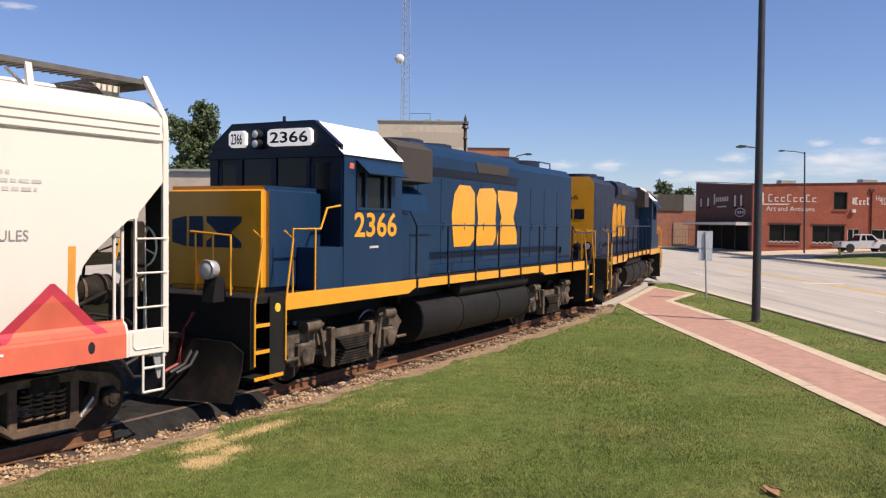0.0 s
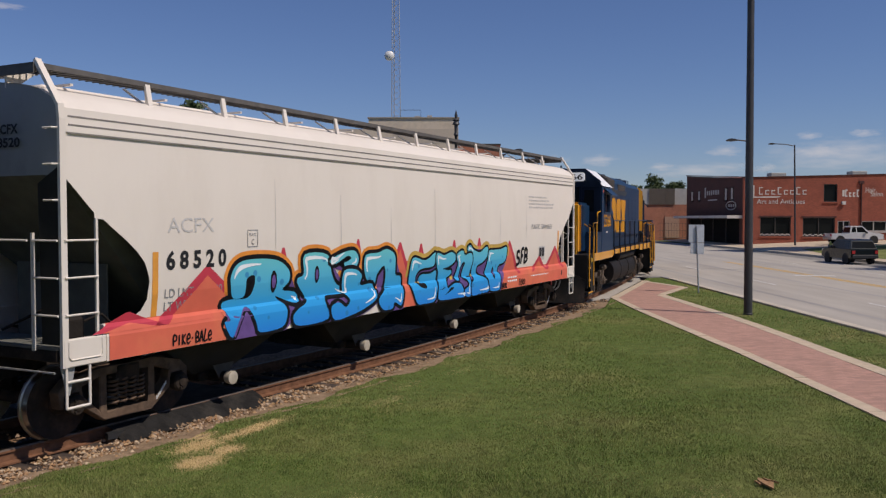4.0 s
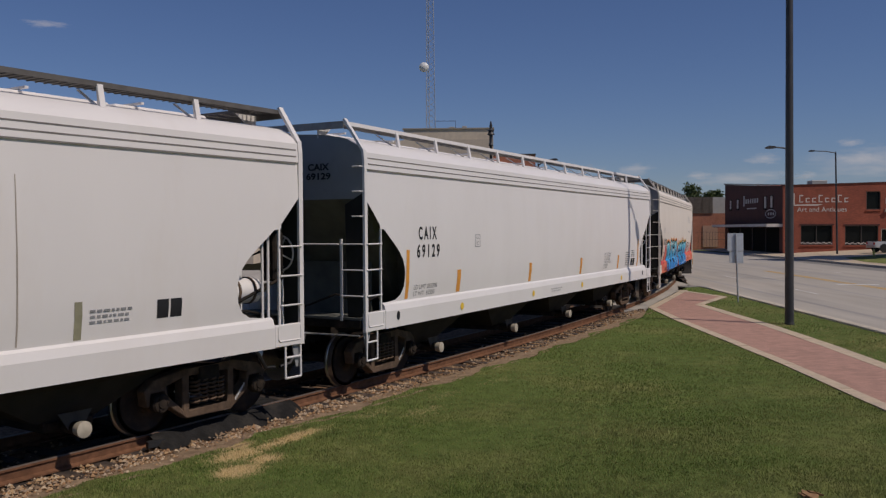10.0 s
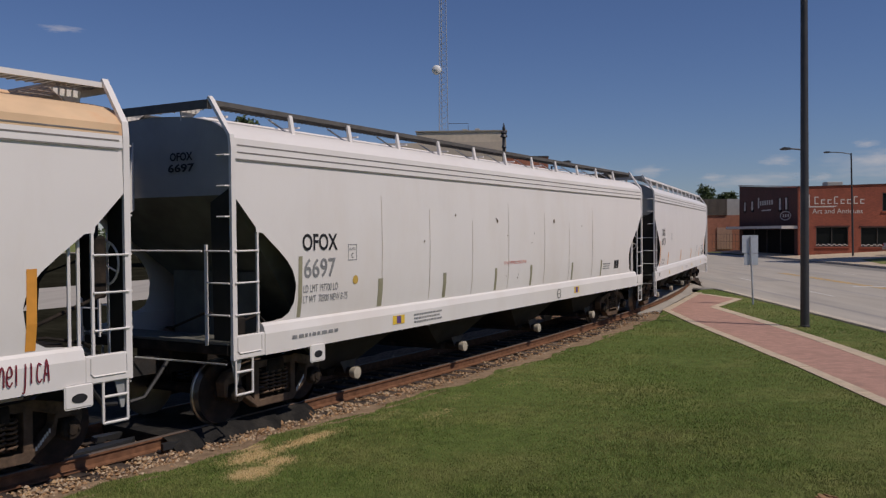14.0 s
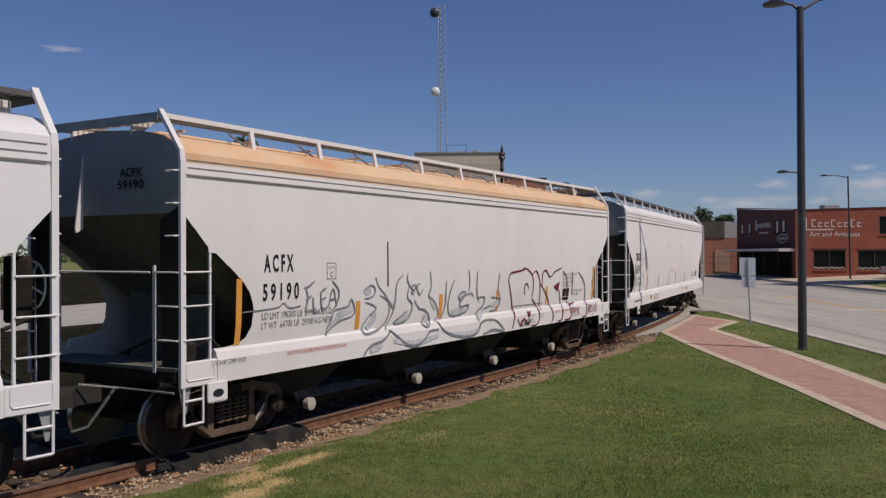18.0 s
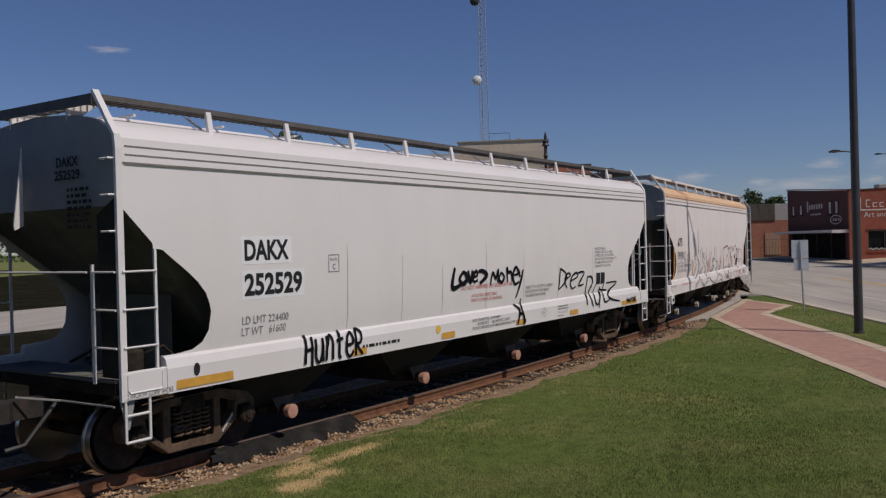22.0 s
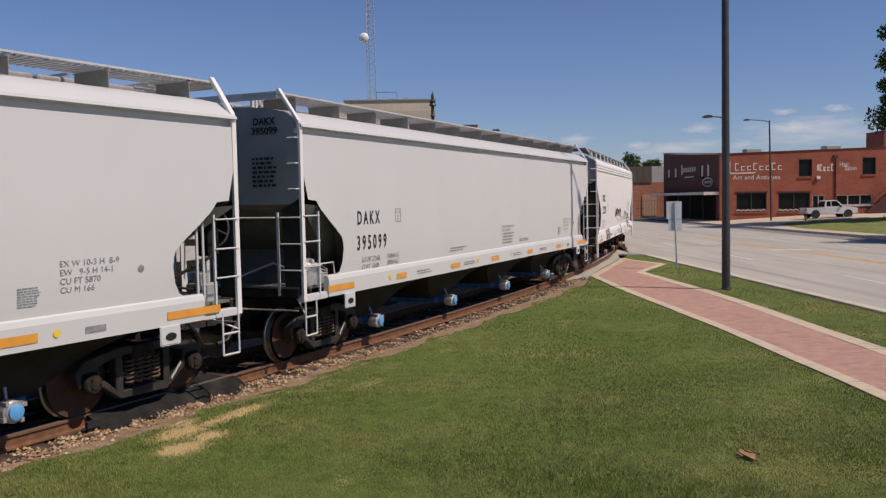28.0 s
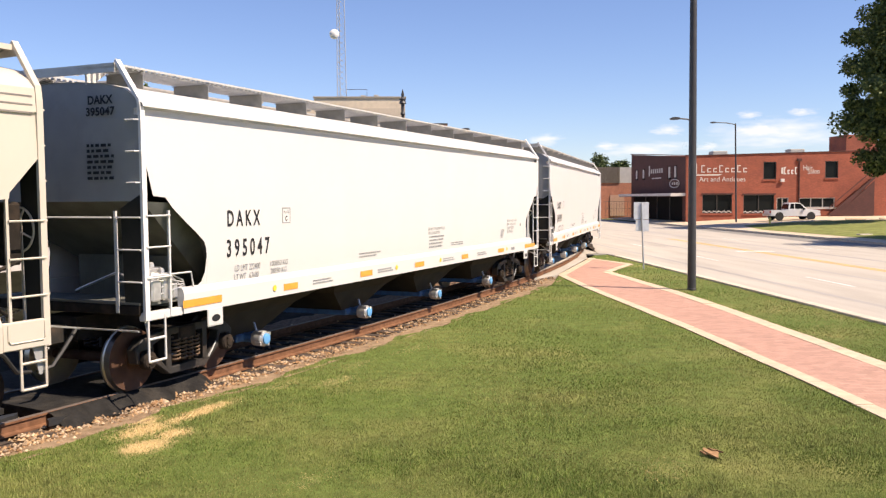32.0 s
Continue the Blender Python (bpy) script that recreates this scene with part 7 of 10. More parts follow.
def locomotive(u0, u1, number, flip, hood_mat, label):
    t = thing("locomotive", label=label, category="locomotive", group="diesel locomotives")
    X = lambda d: d - 9.02
    blue, yel, navy = M["blue"], M["loco_yellow"], M["blue_dark"]
    # frame, walkway and sills
    box(bm := B(), X(0.75), X(17.25), -1.46, 1.46, 1.52, 1.62)
    part("walkway", bm, M["tank_black"], t)
    for sy in (-1, 1):
        y0, y1 = sorted((sy * 1.46, sy * 1.51))
        prism(bm := B(), [(X(1.55), 1.38), (X(5.4), 1.38), (X(5.65), 1.47), (X(12.7), 1.47), (X(12.95), 1.38), (X(16.5), 1.38), (X(16.5), 1.64), (X(1.55), 1.64)], "y", y0, y1)
        part("side_sill", bm, yel, t, "yellow painted side sill")
    box(bm := B(), X(0.9), X(17.1), -0.55, 0.55, 1.0, 1.52)
    box(bm, X(6.0), X(12.0), -0.9, 0.9, 1.1, 1.5)
    part("underframe", bm, M["tank_black"], t)
    # pilots, stepwells, ploughs at both ends
    for e, sx in ((0.0, -1), (18.04, 1)):
        at = lambda d: X(e - sx * d)
        x0, x1 = sorted((at(0.72), at(0.80)))
        box(bm := B(), x0, x1, -1.48, 1.48, 0.55, 1.62)
        part("pilot_plate", bm, M["tank_black"], t)
        bm = B()
        prev = None
        for iy in range(13):
            yy = -1.42 + 2.84 * iy / 12
            fwd = 0.16 * (1 - abs(yy) / 1.42)
            top = 0.98 - 0.16 * max(0.0, abs(yy) - 1.15) / 0.27
            col = [bm.verts.new((at(0.62 - fwd - 0.26 * (1 - zz) ** 2 + 0.03 * math.sin(iy * 2.1) * zz), yy, 0.10 + (top - 0.10) * zz)) for zz in (0, 0.15, 0.35, 0.6, 0.85, 1.0)]
            col += [bm.verts.new((v.co.x + sx * -0.03, yy, v.co.z)) for v in reversed(col)]
            if prev:
                for j in range(len(col)):
                    bm.faces.new((prev[j], prev[(j + 1) % len(col)], col[(j + 1) % len(col)], col[j]))
            else:
                bm.faces.new(col)
            prev = col
        bm.faces.new(prev[::-1])
        part("snow_plough", bm, M["plough"], t, "dented black plough with rusty scrapes", smooth=True)
        for sy in (-1, 1):
            bm = B()
            x0, x1 = sorted((at(0.80), at(1.50)))
            box(bm, x0, x1, min(sy * 0.95, sy * 0.98), max(sy * 0.95, sy * 0.98), 0.35, 1.6)
            x0, x1 = sorted((at(1.47), at(1.52)))
            box(bm, x0, x1, min(sy * 0.95, sy * 1.5), max(sy * 0.95, sy * 1.5), 0.35, 1.6)
            part("stepwell", bm, M["tank_black"], t)
            x0, x1 = sorted((at(1.14), at(1.53)))
            box(bm := B(), x0, x1, min(sy * 1.49, sy * 1.505), max(sy * 1.49, sy * 1.505), 0.42, 1.62)
            sp = part("step_panel", bm, M["tank_black"], t, "black steel panel beside the steps")
            lathe(bm := B(), [(sy * 1.505, 0.07), (sy * 1.512, 0.068), (sy * 1.512, 0.02)], (at(1.33), 0, 1.44), "y", 16)
            part("round_sticker", bm, M["yellow_dot"], sp, "round yellow sticker")
            for z in (0.38, 0.78, 1.18):
                x0, x1 = sorted((at(0.78), at(1.47 if z < 0.5 else 1.13)))
                box(bm := B(), x0, x1, min(sy * 1.02, sy * 1.5), max(sy * 1.02, sy * 1.5), z, z + 0.035)
                st = part("step", bm, M["tank_black"], t)
                box(bm := B(), x0, x1, min(sy * 1.5, sy * 1.515), max(sy * 1.5, sy * 1.515), z - 0.01, z + 0.045)
                part("step_edge", bm, yel, st, "yellow step edge")
            # grab rails
            bm = B()
            for d in (0.76, 1.50):
                tube(bm, [(at(d), sy * 1.53, 0.6), (at(d), sy * 1.53, 1.5), (at(d + 0.22), sy * 1.5, 2.5), (at(d + 0.25), sy * 1.3, 2.62)], 0.018, 6)
            part("grab_rail", bm, yel, t)
        prism(bm := B(), [(at(0.75), -0.13), (at(0.2), -0.10), (at(0.0), -0.2), (at(-0.05), 0.0), (at(0.02), 0.2), (at(0.25), 0.12), (at(0.75), 0.13)], "z", 0.75, 1.02)
        part("coupler", bm, M["truck"], t)
        for k, (yy, m) in enumerate(((-0.5, "hose"), (-0.62, "hose"), (0.5, "hose"), (-0.38, "red_hose"))):
            tube(bm := B(), [(at(0.7), yy, 1.35 if k == 3 else 0.95), (at(0.5), yy, 1.1 if k == 3 else 0.75), (at(0.42), yy + 0.03, 0.6), (at(0.2), yy + 0.1, 0.5)], 0.03, 6)
            part("air_hose", bm, M[m], t, smooth=True)
        for sy in (-1, 1):
            bm = B()
            tube(bm, [(at(0.72), sy * 1.1, 1.65), (at(0.72), sy * 1.1, 2.55), (at(0.72), sy * 0.3, 2.6)], 0.02, 6)
            for yy in (0.75, 0.4):
                tube(bm, [(at(0.72), sy * yy, 1.65), (at(0.72), sy * yy, 2.58)], 0.018, 6)
            part("end_railing", bm, yel, t, "yellow end handrail")
        for yy in (-0.88, 0.88):
            bm = B()
            lathe(bm, [(0.0, 0.07), (sx * 0.03, 0.13), (sx * 0.17, 0.15), (sx * 0.19, 0.14), (sx * 0.185, 0.12)], (at(0.62), yy, 2.04), "x", 18)
            dl = part("ditch_light", bm, M["zinc"] if sx < 0 else M["tank_black"], t, smooth=True)
            prism(bm := B(), [(at(0.76), 1.55), (at(0.46), 1.55), (at(0.50), 1.80), (at(0.55), 1.93), (at(0.70), 1.93)], "y", yy - 0.11, yy + 0.11)
            part("lamp_stand", bm, M["tank_black"], dl)
            lathe(bm := B(), [(sx * 0.175, 0.125), (sx * 0.195, 0.08), (sx * 0.20, 0.02)], (at(0.62), yy, 2.04), "x", 14)
            part("lens", bm, M["lamp_glass"], dl, smooth=True)
    # nose
    bm = B()
    round_box(bm, X(1.55), X(3.12), -1.08, 1.08, 1.62, 3.34, 0.09)
    for f in bm.faces:
        if f.calc_center_median().x < X(1.645):
            f.material_index = 1
    nose = part("short_hood", bm, [blue, yel], t, "blue nose with yellow front", smooth=True)
    for pts in ([(-0.6, 2.33), (0.14, 2.33), (0.14, 2.42), (-0.08, 2.58), (0.14, 2.75), (0.14, 2.84), (-0.6, 2.84), (-0.6, 2.75), (-0.38, 2.58), (-0.6, 2.42)], [(0.22, 2.33), (0.52, 2.33), (0.52, 2.84), (0.22, 2.84)], [(0.58, 2.33), (0.9, 2.40), (0.9, 2.78), (0.58, 2.84)]):
        prism(bm := B(), pts, "x", X(1.545), X(1.54))
        part("painted_emblem", bm, M["blue"], nose, "dark blue painted shape")
    box(bm := B(), X(1.50), X(1.545), 0.35, 0.42, 1.75, 2.1)
    box(bm, X(1.53), X(1.55), -0.42, 0.42, 1.66, 1.69)
    part("nose_grab", bm, yel, nose)
    # cab
    cabx = (X(3.12), X(5.10))
    # side walls with window openings, rear wall
    for sy in (-1, 1):
        wall = B()
        y0, y1 = sorted((sy * 1.46, sy * 1.51))
        for (a, b, c, d) in ((3.12, 3.50, 1.64, 3.92), (4.72, 5.10, 1.64, 3.92), (3.50, 4.72, 1.64, 3.02), (3.50, 4.72, 3.66, 3.92)):
            box(wall, X(a), X(b), y0, y1, c, d)
        bmesh.ops.remove_doubles(wall, verts=wall.verts, dist=0.001)
        part("cab_side", wall, blue, t, "blue cab wall")
    box(wall := B(), X(5.05), X(5.10), -1.46, 1.46, 1.64, 3.95)
    part("cab_rear", wall, blue, t)
    fr = B()
    for (ya, yb, za, zb) in ((-1.46, 1.46, 3.92, 4.10), (-1.46, -1.38, 1.64, 3.92), (1.38, 1.46, 1.64, 3.92), (-1.38, 1.38, 1.64, 2.35), (-1.38, -1.30, 2.35, 3.92), (1.30, 1.38, 2.35, 3.92), (-0.80, -0.72, 3.3, 3.92), (0.72, 0.80, 3.3, 3.92), (-0.06, 0.06, 3.3, 3.92), (-0.72, 0.72, 2.35, 3.40)):
        prism(fr, [(ya, za), (yb, za), (yb, zb), (ya, zb)], "x", X(3.10), X(3.16))
    prism(fr, [(-1.46, 4.10), (1.46, 4.10), (0.92, 4.54), (-0.92, 4.54)], "x", X(3.04), X(3.16))
    bmesh.ops.remove_doubles(fr, verts=fr.verts, dist=0.001)
    cf = part("cab_front", fr, navy, t, "navy cab front with windscreens")
    gl = B()
    for ya, yb in ((-0.72, -0.06), (0.06, 0.72)):
        prism(gl, [(ya, 3.40), (yb, 3.40), (yb, 3.92), (ya, 3.92)], "x", X(3.13), X(3.14))
    part("windscreen", gl, M["cab_glass"], cf)
    for ya, yb in ((-1.30, -0.80), (0.80, 1.30)):
        dr = B()
        for (a, b, c, d) in ((ya, yb, 2.35, 3.05), (ya, ya + 0.08, 3.05, 3.92), (yb - 0.08, yb, 3.05, 3.92), (ya, yb, 3.80, 3.92)):
            prism(dr, [(a, c), (b, c), (b, d), (a, d)], "x", X(3.12), X(3.15))
        door = part("cab_door", dr, navy, t)
        prism(gl := B(), [(ya + 0.08, 3.05), (yb - 0.08, 3.05), (yb - 0.08, 3.80), (ya + 0.08, 3.80)], "x", X(3.13), X(3.138))
        part("door_window", gl, M["cab_glass"], door)
    for sy in (-1, 1):
        box(bm := B(), X(3.50), X(4.72), min(sy * 1.47, sy * 1.48), max(sy * 1.47, sy * 1.48), 3.02, 3.66)
        sw = part("side_window", bm, M["cab_glass"], t)
        bm = B()
        for xx in (3.50, 3.78, 4.42, 4.68):
            box(bm, X(xx), X(xx + 0.05), min(sy * 1.485, sy * 1.525), max(sy * 1.485, sy * 1.525), 3.02, 3.66)
        box(bm, X(3.50), X(4.73), min(sy * 1.485, sy * 1.53), max(sy * 1.485, sy * 1.53), 2.98, 3.03)
        part("window_frame", bm, blue, sw)
        prism(bm := B(), [(sy * 1.51, 3.86), (sy * 1.53, 3.86), (sy * 1.80, 3.62), (sy * 1.785, 3.60)], "x", X(3.48), X(4.85))
        part("sunshade", bm, blue, t, "blue sheet-metal sunshade")
    # cab roof: white slopes, flat navy top
    prism(bm := B(), [(-1.54, 3.93), (-0.92, 4.53), (0.92, 4.53), (1.54, 3.93), (1.46, 3.90), (-1.46, 3.90)], "x", X(3.06), X(5.12))
    for f in bm.faces:
        c = f.calc_center_median()
        f.material_index = 1 if c.z > 4.0 and abs(c.x - X(4.09)) < 0.9 else 0
    part("cab_roof", bm, [navy, M["roof_white"]], t, "white painted cab roof")
    # number boards, headlights, horn
    for ya, yb in ((-0.92, 0.03), (0.54, 0.92)):
        bm = B()
        prism(bm, [(ya, 4.15), (ya + 0.06, 4.10), (yb - 0.06, 4.10), (yb, 4.15), (yb, 4.35), (yb - 0.06, 4.40), (ya + 0.06, 4.40), (ya, 4.35)], "x", X(2.96), X(3.05))
        nb = part("number_board", bm, M["board_lit"], t)
        tm = text_mesh(number, M["letter_black"], 0.06, (yb - ya) - 0.06, 4.15, 4.35, lambda z: 0.0, 0.02)
        lo = new("lettering", tm)
        lo.parent = nb
        lo.matrix_basis = Matrix.Translation((X(2.955), yb, 0)) @ Matrix.Rotation(radians(-90), 4, "Z")
    for z in (4.15, 4.32):
        lathe(bm := B(), [(0.0, 0.09), (-0.1, 0.095), (-0.12, 0.08)], (X(3.04), 0.28, z), "x", 14)
        hl = part("headlight", bm, M["tank_black"], t, smooth=True)
        lathe(bm := B(), [(-0.115, 0.078), (-0.13, 0.05), (-0.132, 0.01)], (X(3.04), 0.28, z), "x", 14)
        part("lens", bm, M["lamp_glass"], hl, smooth=True)
    box(bm := B(), X(3.3), X(3.5), -0.15, 0.15, 4.53, 4.58)
    tube(bm, [(X(3.4), 0, 4.55), (X(3.4), 0, 4.68)], 0.03, 8)
    part("roof_antenna", bm, navy, t)
    # long hood
    hm = M[hood_mat]
    prism(bm := B(), [(-0.92, 1.64), (0.92, 1.64), (0.92, 4.22), (0.74, 4.42), (-0.74, 4.42), (-0.92, 4.22)], "x", X(5.10), X(16.72))
    for f in bm.faces:
        if f.calc_center_median().x > X(16.7):
            f.material_index = 1
    hood = part("long_hood", bm, [hm, yel], t, "long engine hood")
    # intake housing behind the cab, flared radiator section
    prism(bm := B(), [(-1.36, 3.60), (-1.36, 4.26), (-1.1, 4.42), (1.1, 4.42), (1.36, 4.26), (1.36, 3.60), (0.93, 3.56), (-0.93, 3.56)], "x", X(5.15), X(6.62))
    part("intake_housing", bm, M["brown_screen"], t, "brown intake screens")
    bm = B()
    pts = [(-0.92, 1.64), (-1.34, 1.64), (-1.34, 3.0), (-1.24, 3.3), (-0.92, 3.52)]
    prism(bm, pts, "x", X(5.12), X(6.55))
    part("blower_housing", bm, hm, t, "curved blower housing")
    prism(bm := B(), [(-0.93, 3.80), (-1.03, 3.98), (-1.03, 4.22), (-0.95, 4.38), (-0.78, 4.50), (0.78, 4.50), (0.95, 4.38), (1.03, 4.22), (1.03, 3.98), (0.93, 3.80)], "x", X(6.64), X(12.2))
    part("radiator_flare", bm, hm, t)
    for sy in (-1, 1):
        prism(bm := B(), [(X(9.55), 3.99), (X(11.3), 3.99), (X(11.45), 4.23), (X(9.4), 4.23)], "y", min(sy * 1.033, sy * 1.045), max(sy * 1.033, sy * 1.045))
        part("grille", bm, M["brown_screen"], t, "dark grille")
    for xx in (7.4, 8.8, 13.0, 14.6):
        lathe(bm := B(), [(4.42, 0.62), (4.60, 0.62), (4.62, 0.55), (4.60, 0.10), (4.58, 0.05)], (X(xx), 0, 0), "z", 24)
        part("roof_fan", bm, M["blue_faded"], t, smooth=True)
    tube(bm := B(), [(X(15.9), -0.5, 4.42), (X(15.9), -0.5, 4.62), (X(14.9), -0.5, 4.62)], 0.02, 6)
    part("roof_rail", bm, blue, t)
    # hood doors along both sides
    for sy in (-1, 1):
        for k in range(9):
            x0 = 6.75 + k * 1.08
            bm = B()
            box(bm, X(x0) + 0.015, X(x0 + 1.08) - 0.015, min(sy * 0.92, sy * 0.932), max(sy * 0.92, sy * 0.932), 1.85, 3.75, bevel=0.004)
            door = part("hood_door", bm, hm, t)
            box(bm := B(), X(x0) + 0.10, X(x0) + 0.13, min(sy * 0.93, sy * 0.95), max(sy * 0.93, sy * 0.95), 2.6, 2.78)
            part("latch", bm, hm, door)
        tube(bm := B(), [(X(6.5), sy * 1.0, 2.1), (X(15.6), sy * 1.0, 2.1), (X(15.7), sy * 0.95, 1.9)], 0.03, 6)
        part("conduit", bm, hm, t)
    # handrails
    for sy in (-1, 1):
        bm = B()
        tube(bm, [(X(5.25), sy * 1.36, 3.02), (X(5.62), sy * 1.40, 3.0), (X(5.7), sy * 1.5, 2.72), (X(15.2), sy * 1.5, 2.72), (X(15.5), sy * 1.5, 2.52), (X(17.1), sy * 1.5, 2.52)], 0.02, 6)
        part("handrail", bm, blue, t)
        for d in (5.72, 7.1, 8.45, 9.8, 11.15, 12.5, 13.85, 15.2, 16.4):
            tube(bm := B(), [(X(d), sy * 1.525, 1.40), (X(d), sy * 1.525, 1.70), (X(d), sy * 1.5, 1.75), (X(d), sy * 1.5, 2.71 if d < 15.3 else 2.52)], 0.026, 6)
            part("stanchion", bm, navy, t)
        bm = B()
        tube(bm, [(X(1.75), sy * 1.47, 1.64), (X(1.75), sy * 1.47, 2.65), (X(2.5), sy * 1.47, 2.65), (X(2.75), sy * 1.42, 3.0), (X(3.1), sy * 1.45, 3.05)], 0.02, 6)
        tube(bm, [(X(2.35), sy * 1.47, 1.64), (X(2.35), sy * 1.47, 2.65)], 0.02, 6)
        part("cab_steps_rail", bm, yel, t)
        # blue side panel and steps beside the nose
        box(bm := B(), X(2.35), X(3.12), min(sy * 1.1, sy * 1.5), max(sy * 1.1, sy * 1.5), 1.64, 2.34)
        part("step_box", bm, blue, t)
    # fuel tank, reservoirs, battery boxes
    ring = [(-1.0, 1.20), (-1.2, 1.17), (-1.34, 1.06), (-1.41, 0.88), (-1.41, 0.66), (-1.34, 0.48), (-1.2, 0.34), (-1.0, 0.27)]
    prism(bm := B(), ring + [(-y, z) for y, z in reversed(ring)], "x", X(6.15), X(12.1))
    tank = part("fuel_tank", bm, M["tank_black"], t, "dusty black fuel tank", smooth=True)
    for d in (6.2, 8.1, 10.1, 12.05):
        prism(bm := B(), [(y * 1.012, z + (z - 0.72) * 0.02) for y, z in ring + [(-y, z) for y, z in reversed(ring)]], "x", X(d - 0.03), X(d + 0.03))
        part("tank_band", bm, M["tank_black"], tank)
    for sy in (-1, 1):
        lathe(bm := B(), [(X(7.9), 0.05), (X(7.95), 0.17), (X(12.0), 0.17), (X(12.05), 0.05)], (0, sy * 1.22, 1.30), "x", 14)
        part("air_reservoir", bm, M["tank_black"], t, smooth=True)
    for d in (3.84, 14.2):
        loco_truck(t, X(d))
    # lettering
    if not flip:
        letters(t, number, X(3.44), X(4.90), 2.50, 2.95, yel, lambda z: 1.512, 0.02)
        logo_blocks(t, X(8.35), X(12.25), 2.22, 3.66, lambda z: 0.935, yel)
        patch(t, "flag_decal", rect(X(3.28), X(3.42), 3.70, 3.80), M["letter_red"], lambda z: 1.512)
        patch(t, "builder_plate", rect(X(3.95), X(4.25), 2.30, 2.34), M["letter_ghost"], lambda z: 1.512)
    else:
        far = new("far_side_lettering")
        far.parent = t
        far.matrix_basis = Matrix.Rotation(math.pi, 4, "Z")
        logo_blocks(far, -X(12.9), -X(9.6), 2.3, 3.6, lambda z: 0.935, yel)
        tm = text_mesh(number, M["letter_black"], -0.38, 0.38, 3.62, 3.80, lambda z: 0.0, 0.01)
        lo = new("lettering", tm)
        lo.parent = t
        lo.matrix_basis = Matrix.Translation((X(16.73), 0, 0)) @ Matrix.Rotation(radians(90), 4, "Z")
        bm = B()
        for (ya, yb, za, zb) in ((-0.55, -0.2, 2.95, 3.3), (-0.12, 0.18, 2.95, 3.3), (0.25, 0.6, 2.95, 3.3)):
            prism(bm, [(ya, za), (yb, za), (yb, zb), (ya, zb)], "x", X(16.725), X(16.73))
        part("painted_emblem", bm, navy, t, "dark blue painted shapes")
    CARS.append((t, (u0 + u1) / 2, 5.18 if not flip else -5.18))
    return t


loco_one = locomotive(8.45, 26.5, "2366", False, "blue", "dark blue diesel locomotive with yellow nose and white cab roof")
loco_two = locomotive(26.5, 44.5, "6966", True, "blue_faded", "faded blue diesel locomotive with yellow hood end")

# ---- railway track ----
def sweep_rail(name, lat0, prof, mat, parent, s0=-45.0, s1=150.0, label=""):
    bm = B()
    prev = None
    n = int((s1 - s0) / 1.0)
    for i in range(n + 1):
        s = s0 + (s1 - s0) * i / n
        ring = [bm.verts.new(beside(s, lat0 + a, z)) for a, z in prof]
        if prev:
            for j in range(len(prof)):
                bm.faces.new((prev[j], prev[(j + 1) % len(prof)], ring[(j + 1) % len(prof)], ring[j]))
        prev = ring
    return part(name, bm, mat, parent, label)


track = thing("railway_track", label="rusty rails on buried ties in tan ballast", category="railway track", kind="structure")
for lat in (-0.755, 0.755):
    sweep_rail("rail", lat, [(-0.07, -0.02), (0.07, -0.02), (0.07, 0.0), (0.012, 0.02), (0.012, 0.11), (0.036, 0.125), (0.036, 0.15), (-0.036, 0.15), (-0.036, 0.125), (-0.012, 0.11), (-0.012, 0.02), (-0.07, 0.0)], M["rail"], track)
    sweep_rail("rail_head", lat, [(-0.028, 0.149), (0.028, 0.149), (0.026, 0.16), (-0.026, 0.16)], M["rail_head"], track)
# ballast shoulder with uneven height
bm = B()
prev = None
for i in range(0, 500):
    s = -30 + i * 0.25
    row = []
    for j in range(17):
        lat = -2.3 + j * 0.26
        x, y, _ = beside(s, lat)
        h = -0.062 + 0.05 * noise.noise((x * 1.7, y * 1.7, 0.0)) + 0.035 * noise.noise((x * 6, y * 6, 3.0))
        if lat > 1.5:
            h -= 0.06
        if lat > 1.0 and s > 27:
            h -= 0.07
        row.append(bm.verts.new((x, y, h)))
    if prev:
        for j in range(16):
            bm.faces.new((prev[j], row[j], row[j + 1], prev[j + 1]))
    prev = row
tagged(part("ballast_bed", bm, M["ballast"], smooth=True), label="uneven tan ballast and soil bed", category="ballast", kind="structure")
